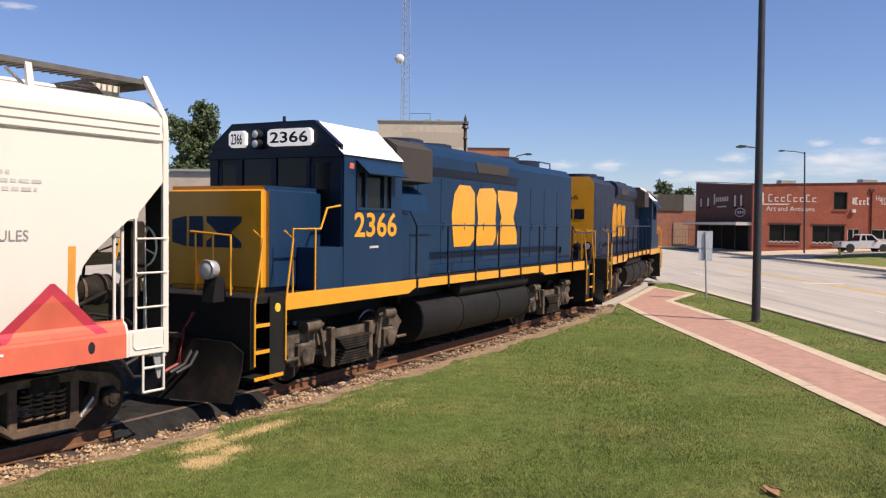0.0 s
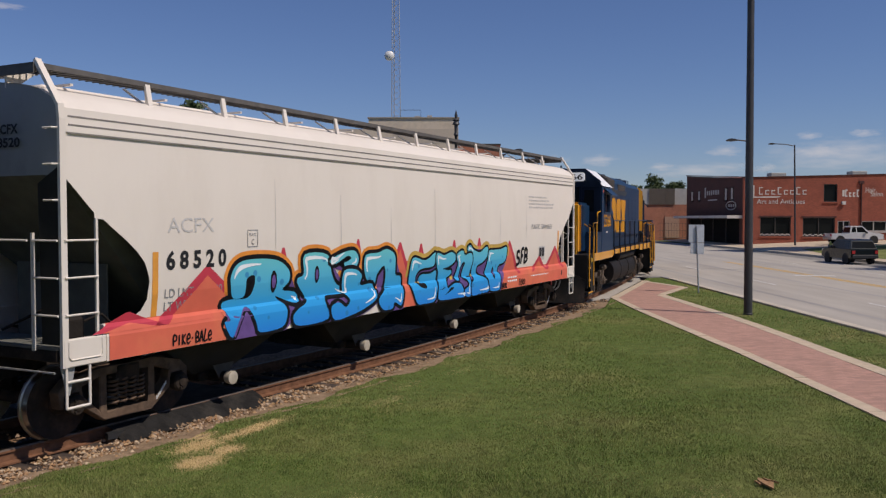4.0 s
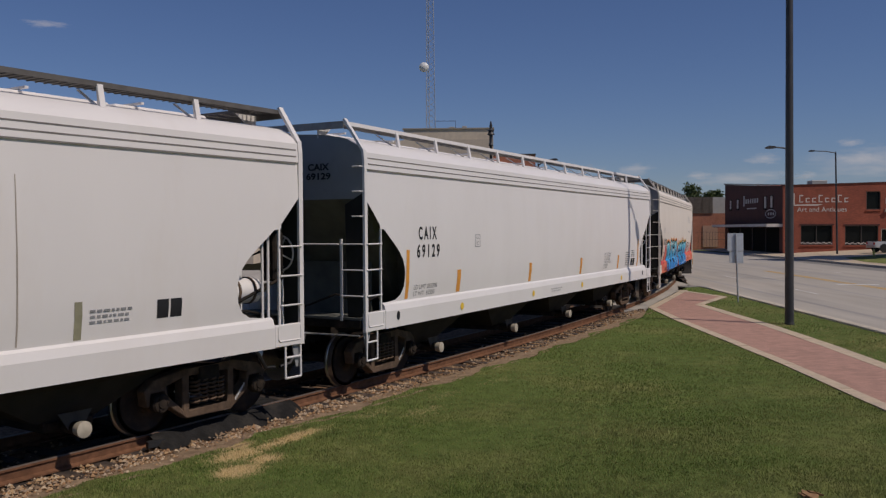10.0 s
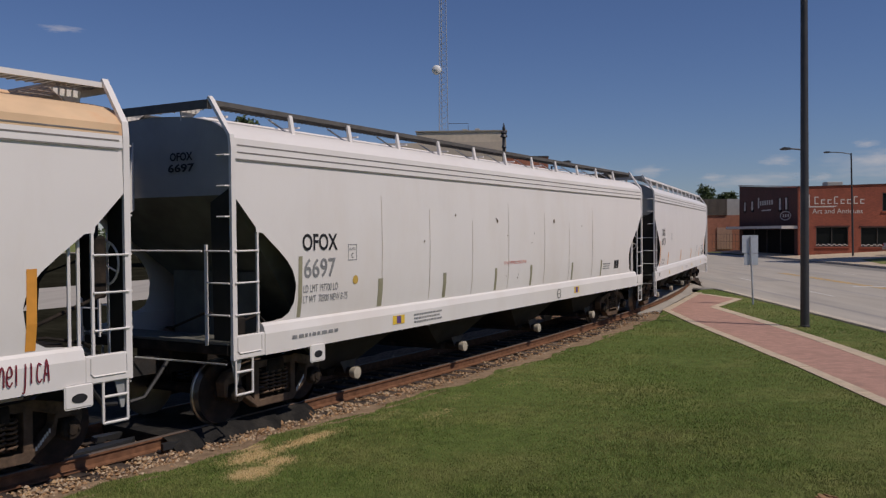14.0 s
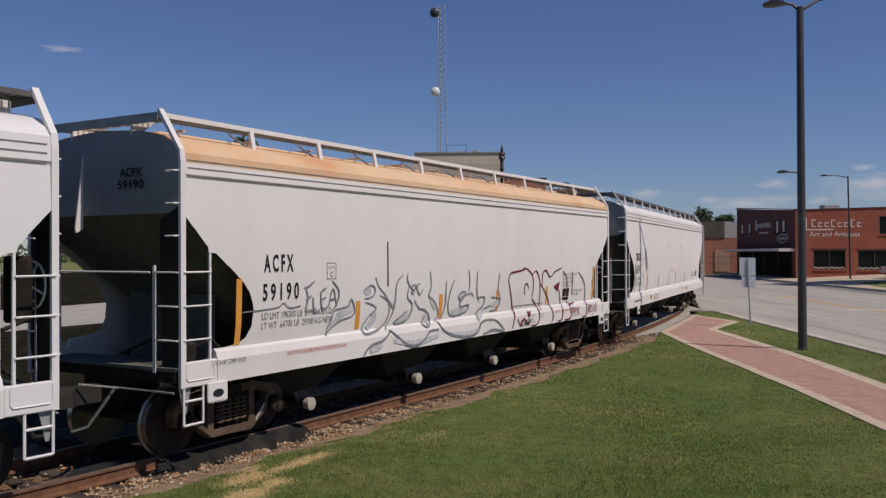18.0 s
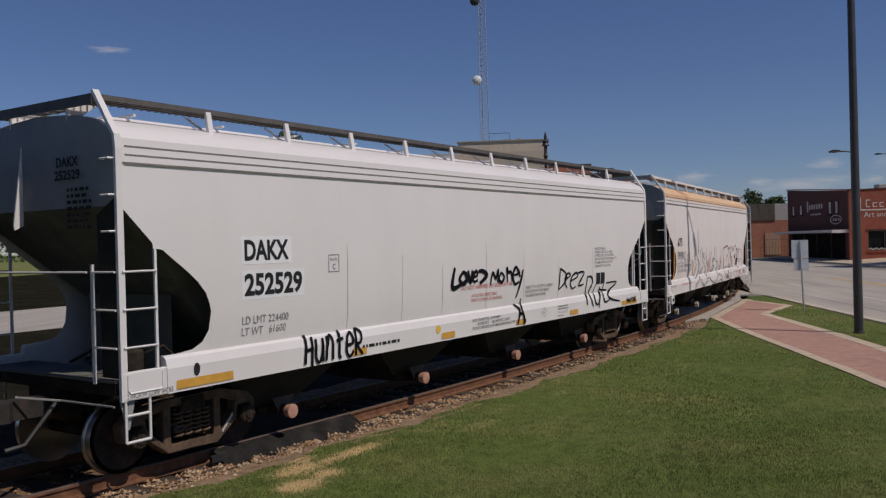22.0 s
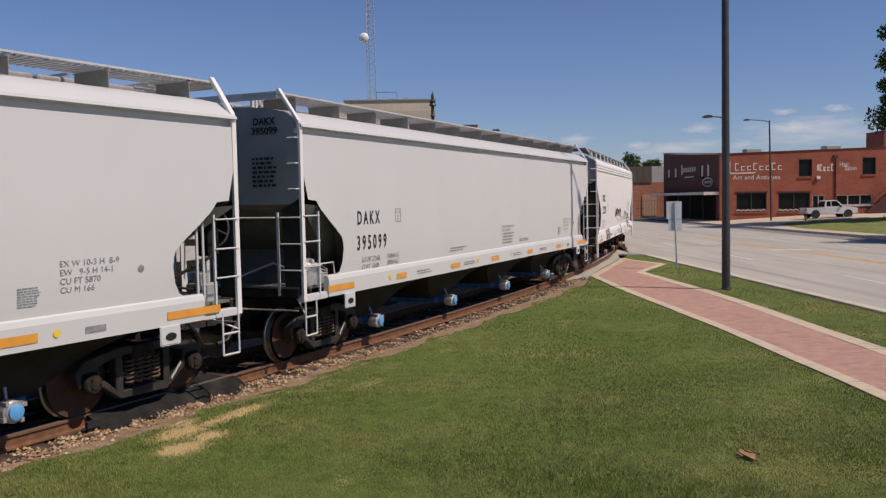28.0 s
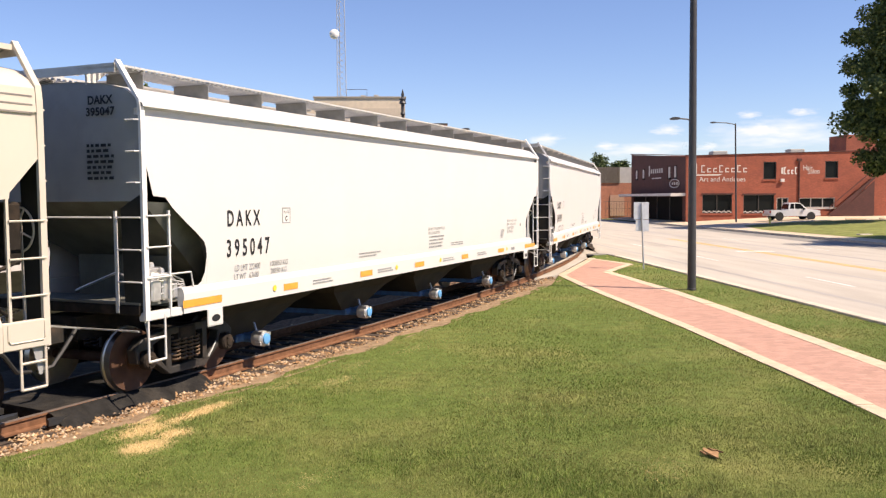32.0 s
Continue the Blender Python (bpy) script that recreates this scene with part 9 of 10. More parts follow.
shop = thing("shop_building", label="two-storey red brick shop building with painted signs", category="building")
RED_HOLES = [(35.07, 38.47, 1.06, 3.18), (39.79, 43.34, 1.0, 3.12), (42.05, 43.55, 4.84, 6.8), (49.22, 50.74, 4.95, 6.86), (43.64, 45.02, 0.2, 2.76), (46.27, 50.41, 1.61, 2.73)]
top = lambda x: 7.46 + (x - 33.2) * 0.0245
bm = B()
wall_with_holes(bm, "x", 95.0, 95.35, -0.6, top, 33.2, 66.0, RED_HOLES)
part("wall", bm, M["red_brick"], shop, "sunlit red painted brick wall")
DARK_HOLES = [(96.2, 115.6, 0.05, 2.95), (98.2, 99.4, 5.0, 6.6), (100.3, 101.6, 5.0, 6.6), (113.9, 115.2, 5.2, 6.6), (110.8, 112.0, 5.2, 6.6)]
bm = B()
wall_with_holes(bm, "y", 33.2, 33.55, -0.6, lambda y: 7.46 + (y - 95.35) * 0.058, 95.35, 117.0, DARK_HOLES)
part("wall", bm, M["dark_brick"], shop, "dark maroon painted brick front")
bm = B()
box(bm, 65.65, 66, 95.35, 117, -0.6, 8.2)
box(bm, 33.55, 65.65, 116.65, 117.0, -0.6, 8.6)
part("wall", bm, M["red_brick"], shop)
bm = B()
box(bm, 33.5, 65.7, 95.3, 116.7, 6.9, 7.1)
part("roof", bm, M["roof_unit"], shop)
bm = B()
prism(bm, [(33.1, 7.46), (66.1, 8.27), (66.1, 8.37), (33.1, 7.56)], "y", 94.92, 95.42)
part("coping", bm, M["dark_brick"], shop)
bm = B()
prism(bm, [(95.0, 7.56), (117.1, 8.75), (117.1, 8.87), (95.0, 7.62)], "x", 33.1, 33.62)
part("coping", bm, M["dark_brick"], shop)
for i, (a, b, c, d) in enumerate(RED_HOLES):
    box(bm := B(), a, b, 95.2, 95.22, c, d)
    w = part("window", bm, M["shop_glass"], shop, "dark glass door" if i == 4 else "dark shop window")
    fm = M["metal_sheet"] if i >= 4 else M["frame_dark"]
    for q in ((a, a + 0.08, c + 0.08, d - 0.08), (b - 0.08, b, c + 0.08, d - 0.08), (a, b, d - 0.08, d), (a, b, c, c + 0.08)):
        box(bm := B(), q[0], q[1], 95.06, 95.2, q[2], q[3])
        part("frame", bm, fm, w)
    for k in {0: (0.5,), 1: (0.5,), 4: (0.5,), 5: (0.333, 0.667)}.get(i, ()):
        box(bm := B(), a + (b - a) * k - 0.04, a + (b - a) * k + 0.04, 95.08, 95.2, c + 0.08, d - 0.08)
        part("glazing_bar", bm, fm, w)
    box(bm := B(), a - 0.1, b + 0.1, 94.9, 95.1, c - 0.16, c - 0.02)
    part("sill", bm, M["metal_sheet"] if i == 5 else M["red_brick"], w)
    if i < 2:
        bm = B()
        for k in range(22):
            x = a + 0.1 + (b - a - 0.2) * k / 21
            z = c + 0.12 + 0.07 * math.sin(k * 1.7)
            box(bm, x - 0.06, x + 0.06, 95.03, 95.09, z, z + 0.12)
        tagged(part("trim_garland", bm, M["sign_white"], w), kind="stuff")
    if i in (0, 1):
        box(bm := B(), a - 0.15, b + 0.15, 94.93, 95.0, d, d + 0.14)
        part("lintel", bm, M["dark_brick"], w)
for i, (a, b, c, d) in enumerate(DARK_HOLES):
    box(bm := B(), 33.42, 33.44, a, b, c, d)
    w = part("window", bm, M["shop_recess" if i == 0 else "shop_glass"], shop, "dark recessed shopfront" if i == 0 else "narrow dark window")
    n = 4 if i == 0 else 1
    for k in range(n + 1):
        y = a + (b - a) * k / n
        box(bm := B(), 33.3, 33.42, max(a, y - 0.06), min(b, y + 0.06), c, d)
        part("frame", bm, M["frame_dark"], w)
    if i > 0:
        box(bm := B(), 33.12, 33.2, a + 0.2, a + 0.7, c + 0.2, d - 0.1)
        part("shutter", bm, M["sign_white"], w)
box(bm := B(), 31.6, 33.2, 95.4, 117.4, 3.02, 3.28, bevel=0.03)
part("canopy", bm, M["frame_dark"], shop)
box(bm := B(), 31.52, 31.6, 95.3, 117.4, 3.06, 3.36)
part("canopy_fascia", bm, M["sign_white"], shop, "long pale canopy edge")
box(bm := B(), 31.5, 33.2, 95.22, 95.4, 3.02, 3.36)
part("canopy_fascia", bm, M["sign_white"], shop)
# painted signs: plain strokes for the names, words for the trade
bm = B()
rng = random.Random(3)
def strokes(bm, x0, x1, z0, z1, n, y, thick):
    for k in range(n):
        x = x0 + (x1 - x0) * k / n
        w = (x1 - x0) / n * 0.62
        hgt = (z1 - z0) * (0.62 if k % 3 else 1.0)
        box(bm, x, x + w, y - 0.012, y, z0, z0 + thick)
        box(bm, x, x + thick, y - 0.012, y, z0 + thick, z0 + hgt - thick)
        box(bm, x, x + w, y - 0.012, y, z0 + hgt - thick, z0 + hgt)
strokes(bm, 34.9, 40.4, 5.65, 6.45, 8, 94.99, 0.10)
prism(bm, [(34.2, 5.30), (36.9, 5.30), (37.4, 5.45), (34.3, 5.42)], "y", 94.978, 94.99)
box(bm, 34.22, 34.40, 94.978, 94.99, 5.43, 6.65)
tagged(part("painted_name", bm, M["sign_white"], shop, "white painted name in plain strokes"), kind="stuff")
lo = new("lettering", text_mesh("Art and Antiques", M["sign_white"], 34.67, 39.97, 4.46, 5.15, lambda z: -94.985))
lo.parent = shop
bm = B()
strokes(bm, 44.4, 46.1, 5.4, 6.2, 4, 94.99, 0.14)
box(bm, 44.1, 44.35, 94.978, 94.99, 5.45, 6.15)
tagged(part("painted_name", bm, M["sign_white"], shop, "white painted name in plain strokes"), kind="stuff")
for word, x0, x1, z0, z1 in (("Hair", 46.66, 47.75, 5.85, 6.42), ("Salon", 47.2, 48.55, 5.45, 6.0)):
    lo = new("lettering", text_mesh(word, M["sign_white"], x0, x1, z0, z1, lambda z: -94.985))
    lo.parent = shop
bm = B()
for k in range(20):
    a0, a1 = k * 0.3142, (k + 1) * 0.3142
    tube(bm, [(33.18, 99.0 + 1.7 * math.cos(a0), 4.5 + 0.48 * math.sin(a0)), (33.18, 99.0 + 1.7 * math.cos(a1), 4.5 + 0.48 * math.sin(a1))], 0.06, 4)
for k in range(3):
    box(bm, 33.17, 33.19, 97.9 + k * 0.8, 98.3 + k * 0.8, 4.35, 4.65)
part("oval_sign", bm, M["sign_white"], shop, "white painted oval emblem")
bm = B()
for k in range(6):
    box(bm, 33.18, 33.195, 103.4 + k * 0.85, 103.9 + k * 0.85, 5.9, 6.45)
box(bm, 33.18, 33.195, 108.5, 109.0, 5.6, 6.9)
box(bm, 33.18, 33.195, 104.0, 107.6, 5.2, 5.35)
tagged(part("painted_name", bm, M["letter_ghost"], shop, "faded painted name in plain strokes"), kind="stuff")
tube(bm := B(), [(46.18, 94.93, 0.3), (46.18, 94.93, 7.0)], 0.08, 8)
box(bm, 45.9, 46.45, 94.85, 95.0, 6.85, 7.15)
part("downpipe", bm, M["dark_brick"], shop)
box(bm := B(), 44.0, 44.4, 94.75, 95.0, 4.55, 4.9)
part("wall_lamp", bm, M["sign_white"], shop)
for x0, x1, z1 in ((37.0, 38.7, 8.15), (46.1, 47.8, 8.35)):
    box(bm := B(), x0, x1, 97, 98.4, 7.1, z1, bevel=0.05)
    part("roof_unit", bm, M["roof_unit"], shop)
box(bm := B(), 53.8, 57.6, 99.0, 103.0, 7.1, 10.1)
part("stair_tower", bm, M["red_brick"], shop, "red brick roof tower")
# outside stair on the wall
bm = B()
prism(bm, [(49.3, 0.55), (50.0, 0.55), (54.6, 4.9), (54.6, 4.5), (54.6, 5.0), (49.3, 0.75)][:3] + [(54.6, 5.15), (49.3, 0.85)], "y", 94.1, 94.2)
for k in range(20):
    x = 49.5 + k * 0.26
    z = 0.6 + k * 0.225
    box(bm, x, x + 0.28, 94.2, 94.95, z, z + 0.05)
prism(bm, [(49.3, 1.6), (54.6, 5.95), (54.6, 6.05), (49.3, 1.7)], "y", 94.1, 94.15)
# solid dark wedge standing in for the shadow below the stair
prism(bm, [(49.9, 0.5), (54.6, 0.5), (54.6, 4.6)], "y", 94.25, 94.3)
part("outside_stair", bm, M["dark_brick"], shop, "dark outside stair along the wall, its shadow a solid wedge")
# brick shed with ribbed metal top beyond the shop
shed = thing("brick_shed", label="low orange brick shed with ribbed metal fascia", category="building")
bm = B()
box(bm, 26.5, 38.5, 125, 140, -0.3, 5.05)
part("wall", bm, M["old_brick"], shed)
bm = B()
for k in range(30):
    x = 30.0 + k * 0.125
    box(bm, x, x + 0.075, 124.85, 125.0, 5.05, 7.35)
tagged(part("ribbed_fascia", bm, material("brown ribbed metal", (0.16, 0.13, 0.10), 0.6, vary=0.2, scale=2), shed), kind="stuff")
box(bm := B(), 26.5, 38.5, 125.0, 140, 5.05, 7.35)
part("upper_wall", bm, M["metal_sheet"], shed)
box(bm := B(), 32.3, 34.4, 124.9, 125.0, 0.2, 3.3)
part("door", bm, material("faded tan door", (0.40, 0.24, 0.17), 0.8, vary=0.15), shed)
fence = thing("wire_fence", label="thin wire fence before the brick shed", category="fence")
for k in range(12):
    x = 31.2 + k * 0.4
    tube(bm := B(), [(x, 123.2, 0.0), (x, 123.2, 2.4)], 0.02, 5)
    part("post", bm, M["frame_dark"], fence)
for z in (0.3, 1.3, 2.35):
    tube(bm := B(), [(31.0, 123.2, z), (36.0, 123.2, z)], 0.02, 5)
    part("rail", bm, M["frame_dark"], fence)

# ---- buildings and mast behind the train ----
block = thing("office_block", label="beige stucco office block with flat roof", category="building")
box(bm := B(), -40, 3.0, 160, 180, -0.2, 19.55)
box(bm, -13.6, 3.0, 160, 176, 19.55, 21.55)
part("wall", bm, M["stucco"], block)
box(bm := B(), -13.8, 3.2, 159.8, 176.2, 21.55, 21.75)
part("coping", bm, material("weathered coping", (0.36, 0.31, 0.25), 0.8), block)
box(bm := B(), -9.0, 3.02, 159.97, 160.0, 17.0, 19.6)
part("plaster_panel", bm, material("greyed stucco", (0.55, 0.46, 0.36), 0.9, vary=0.1), block)
for x, w, h in ((-5.2, 1.0, 0.6), (-2.8, 0.9, 0.7), (-8.0, 0.5, 0.3), (-1.0, 0.8, 0.3), (0.6, 0.6, 0.35)):
    box(bm := B(), x, x + w, 163, 164, 21.7, 21.75 + h, bevel=0.04)
    part("roof_unit", bm, M["roof_unit"], block)
bm = B()
tube(bm, [(-7.8, 162, 21.7), (-7.8, 162, 23.3), (-4.0, 162, 23.3), (-4.0, 162, 21.7)], 0.05, 5)
part("roof_rail", bm, M["pole"], block)
annex = thing("brick_annex", label="red brick building behind the railway", category="building")
box(bm := B(), 2.8, 11.1, 165, 180, -0.2, 17.0)
part("wall", bm, M["old_brick"], annex)
box(bm := B(), 2.7, 11.2, 164.9, 180, 17.0, 17.3)
part("coping", bm, M["frame_dark"], annex)
white_wall = thing("white_shed", label="low white painted shed behind the railway", category="building")
box(bm := B(), -32, -20.5, 78, 90, -0.2, 7.3)
part("wall", bm, M["stucco"], white_wall)
box(bm := B(), -32.2, -20.3, 77.8, 90.2, 7.3, 7.5)
part("roof", bm, M["metal_sheet"], white_wall)

mast = thing("lattice_mast", pose(-8.9, 165, 0), label="tall grey lattice radio mast with dishes", category="radio mast")
M["mast"] = material("grey mast steel", (0.42, 0.43, 0.45), 0.5, metal=0.5, vary=0.1)
def mast_pt(k, z):
    r = 1.25 - 0.55 * (z / 50.3)
    a = radians(90 + 120 * k + 15)
    return (r * math.cos(a), r * math.sin(a), z)
for k in range(3):
    tube(bm := B(), [mast_pt(k, 0), mast_pt(k, 50.3)], 0.075, 6)
    part("leg", bm, M["mast"], mast)
bm = B()
n = 46
for i in range(n):
    z0, z1 = 50.3 * i / n, 50.3 * (i + 1) / n
    for k in range(3):
        tube(bm, [mast_pt(k, z0), mast_pt((k + 1) % 3, z1)], 0.034, 4, caps=False)
part("bracing", bm, M["mast"], mast)
for z, m, sx in ((33.8, "board_white", -1.1), (48.9, "pole", -1.2)):
    lathe(bm := B(), [(-1.6, 0.05), (-1.55, 0.5), (-1.3, 0.85), (-0.9, 0.92), (-0.85, 0.3)], (sx, 0, z), "y", 20)
    part("dish", bm, M[m], mast, "round drum dish", smooth=True)
tube(bm := B(), [(-1.3, 0, 50.3), (0.9, 0, 50.3)], 0.06, 5)
part("top_frame", bm, M["mast"], mast)

# ---- hydrant ----
bm = B()
lathe(bm, [(0.0, 0.14), (0.05, 0.14), (0.06, 0.09), (0.42, 0.09), (0.44, 0.12), (0.50, 0.11), (0.60, 0.05), (0.66, 0.02)], (0, 0, 0), "z", 12)
tube(bm, [(-0.16, 0, 0.34), (0.16, 0, 0.34)], 0.05, 8)
ob = part("fire_hydrant", bm, material("faded yellow hydrant paint", (0.62, 0.50, 0.12), 0.6, vary=0.15), smooth=True)
ob.matrix_basis = pose(36.1, 80, far_z(36.1, 80) + 0.02)
tagged(ob, label="small faded yellow fire hydrant on grass verge", category="fire hydrant")
# low utility box by the verge
box(bm := B(), 33.0, 33.9, 58.6, 59.2, 0.0, 0.22, bevel=0.03)
tagged(part("drain_inlet", bm, M["kerb"]), label="low concrete drain inlet at the kerb", category="drain")

# ---- trees ----
M["bark"] = material("grey-brown bark", (0.10, 0.075, 0.055), 0.9, vary=0.35, scale=6, bump=0.8, bump_scale=12, stretch=(1, 1, 0.3))
LEAF = island_material("tree leaves", [(0.03, 0.052, 0.014), (0.055, 0.085, 0.024), (0.095, 0.13, 0.038), (0.15, 0.175, 0.055)], 0.6, 0.3)
# distant haze is mixed into these lighter leaf colours
LEAF_FAR = island_material("haze-lightened tree leaves", [(0.06, 0.085, 0.04), (0.09, 0.12, 0.055), (0.13, 0.155, 0.08)], 0.8, 0.1)


def tree(x, y, z, height, radius, seed, label, leaf=0.16, count=9000, mat=None, crown_from=0.28, low=0, clump=1.0):
    rng = random.Random(seed)
    t = thing("tree", pose(x, y, z), label=label, category="tree")
    bm = B()
    tips = []
    th = height * 0.34
    tube(bm, [(0, 0, -0.2), (0.05, 0.05, th * 0.5), (0.1, 0, th), (0.0, 0.1, height * 0.62), (0.1, 0, height * 0.85)], height * 0.028, 9, r1=height * 0.006)
    part("trunk", bm, M["bark"], t, smooth=True)
    bm = B()
    for k in range(13):
        a = k * 2.4 + rng.uniform(-0.3, 0.3)
        z0 = th * 0.8 + (height * 0.5) * (k / 13)
        l = radius * rng.uniform(0.55, 0.95) * (1.0 if k < 9 else 0.6)
        p1 = (math.cos(a) * l * 0.5, math.sin(a) * l * 0.5, z0 + l * 0.30)
        p2 = (math.cos(a) * l, math.sin(a) * l, z0 + l * 0.42)
        tube(bm, [(0.05, 0.03, z0), p1, p2], height * 0.010, 5, r1=0.02)
        tips += [p1, p2]
        for q in range(2):
            b = a + rng.uniform(-0.9, 0.9)
            p3 = (p1[0] + math.cos(b) * l * 0.45, p1[1] + math.sin(b) * l * 0.45, p1[2] + l * rng.uniform(0.1, 0.45))
            tube(bm, [p1, p3], 0.03, 4, r1=0.012)
            tips.append(p3)
    part("limbs", bm, M["bark"], t, smooth=True)
    # clumps of leaves round the twigs
    r = np.random.RandomState(seed)
    clumps = []
    for k in range(110):
        c = tips[k % len(tips)]
        clumps.append((c[0] + rng.gauss(0, radius * 0.18), c[1] + rng.gauss(0, radius * 0.18), min(height, c[2] + rng.gauss(0.2, height * 0.06)), radius * rng.uniform(0.14, 0.30)))
    for k in range(26):
        a, q = rng.uniform(0, 6.283), rng.uniform(0, 0.55) * radius
        clumps.append((math.cos(a) * q, math.sin(a) * q, height * rng.uniform(0.72, 0.98), radius * rng.uniform(0.12, 0.24)))
    for k in range(low):
        a, q = rng.uniform(0, 6.283), rng.uniform(0.1, 0.62) * radius
        clumps.append((math.cos(a) * q, math.sin(a) * q, height * rng.uniform(0.19, 0.62), radius * rng.uniform(0.12, 0.22)))
    clumps = [(p, q, s, w * clump) for p, q, s, w in clumps]
    ci = r.randint(0, len(clumps), count)
    cl = np.array(clumps)[ci]
    d = r.normal(size=(count, 3))
    d /= np.linalg.norm(d, axis=1)[:, None]
    p = cl[:, :3] + d * (cl[:, 3] * (1.3 * r.rand(count) ** 0.7))[:, None] * np.array([1, 1, 0.75])
    p = p[p[:, 2] > height * crown_from]
    n = len(p)
    u = r.normal(size=(n, 3))
    u /= np.linalg.norm(u, axis=1)[:, None]
    w = np.cross(u, r.normal(size=(n, 3)))
    w /= np.linalg.norm(w, axis=1)[:, None]
    s = leaf * (0.6 + 0.8 * r.rand(n))[:, None]
    v = np.stack([p - u * s, p + w * s * 0.55, p + u * s, p - w * s * 0.55], 1).reshape(-1, 3)
    me = bpy.data.meshes.new("crown")
    me.vertices.add(len(v))
    me.vertices.foreach_set("co", v.astype(np.float32).ravel())
    me.loops.add(len(v))
    me.loops.foreach_set("vertex_index", np.arange(len(v), dtype=np.int32))
    me.polygons.add(n)
    me.polygons.foreach_set("loop_start", np.arange(0, len(v), 4, dtype=np.int32))
    me.update(calc_edges=True)
    me.materials.append(mat or LEAF)
    cr = new("crown", me)
    cr.parent = t
    return t


tree(45.7, 75, 0.55, 25.0, 4.8, 4, "large dark leafy oak on the verge", 0.16, 150000, crown_from=0.16, low=70, clump=1.0)
tree(44.5, 46, 0.55, 22, 5.2, 14, "large leafy oak shading the road verge", 0.24, 34000)
tree(-27.9, 96, -0.1, 16.3, 3.9, 7, "leafy green tree behind the railway", 0.20, 26000, LEAF_FAR, low=30)
for i, (x, y, h, r) in enumerate(((53.6, 218, 14.2, 3.8), (50.0, 222, 11.6, 3.2), (46.5, 226, 10.4, 3.2), (59.5, 224, 12.2, 3.2), (62.8, 228, 12.8, 3.4), (68, 220, 11.2, 4), (43, 230, 9.2, 3), (76, 230, 11.0, 5), (38, 236, 8.8, 3.2))):
    tree(x, y, -0.1, h, r, 40 + i, "distant green tree beyond the buildings", 0.30, 5200, LEAF_FAR, 0.15, low=20, clump=1.15)
# far woodland along the horizon
rng = random.Random(8)
verts, faces = [], []
for k in range(16000):
    a = rng.uniform(-1.1, 1.1)
    d = rng.uniform(330, 420)
    hgt = 7 + 2.5 * math.sin(a * 31) + 1.5 * math.sin(a * 77 + 1) + 2 * math.sin(a * 13)
    x, y = math.sin(a) * d, math.cos(a) * d
    z = rng.uniform(-0.2, 1) ** 1.0 * hgt
    b = len(verts)
    s = rng.uniform(0.5, 1.3)
    for q in range(4):
        verts.append((x + rng.uniform(-s, s), y + rng.uniform(-s, s), z + rng.uniform(-s, s)))
    faces.append((b, b + 1, b + 2, b + 3))
tagged(raw("far_woods", verts, faces, LEAF_FAR), label="low dark woodland along the horizon", category="woodland", kind="stuff")

# ---- clouds: thin far sheets ----
def cloud_material(seed):
    m = bpy.data.materials.new("cloud")
    m.use_nodes = True
    nt = m.node_tree
    nt.nodes.remove(nt.nodes["Principled BSDF"])
    out = nt.nodes["Material Output"]
    tc = nt.nodes.new("ShaderNodeTexCoord")
    gr = nt.nodes.new("ShaderNodeTexGradient")
    gr.gradient_type = "SPHERICAL"
    nt.links.new(tc.outputs["Object"], gr.inputs[0])
    no = nt.nodes.new("ShaderNodeTexNoise")
    no.noise_dimensions = "4D"
    no.inputs["W"].default_value, no.inputs["Scale"].default_value, no.inputs["Detail"].default_value = seed * 3.7, 2.2, 7
    no.inputs["Roughness"].default_value = 0.62
    nt.links.new(tc.outputs["Object"], no.inputs["Vector"])
    mu = nt.nodes.new("ShaderNodeMath")
    mu.operation = "MULTIPLY_ADD"
    mu.inputs[1].default_value = 1.7
    nt.links.new(no.outputs[0], mu.inputs[0])
    nt.links.new(gr.outputs["Fac"], mu.inputs[2])
    mr = nt.nodes.new("ShaderNodeMapRange")
    mr.inputs[1].default_value, mr.inputs[2].default_value = 1.18, 1.85
    mr.inputs[4].default_value = 0.38
    nt.links.new(mu.outputs[0], mr.inputs[0])
    em = nt.nodes.new("ShaderNodeEmission")
    em.inputs["Color"].default_value, em.inputs["Strength"].default_value = (0.92, 0.88, 0.86, 1), 0.85
    tr = nt.nodes.new("ShaderNodeBsdfTransparent")
    mx = nt.nodes.new("ShaderNodeMixShader")
    nt.links.new(mr.outputs[0], mx.inputs[0])
    nt.links.new(tr.outputs[0], mx.inputs[1])
    nt.links.new(em.outputs[0], mx.inputs[2])
    nt.links.new(mx.outputs[0], out.inputs["Surface"])
    return m


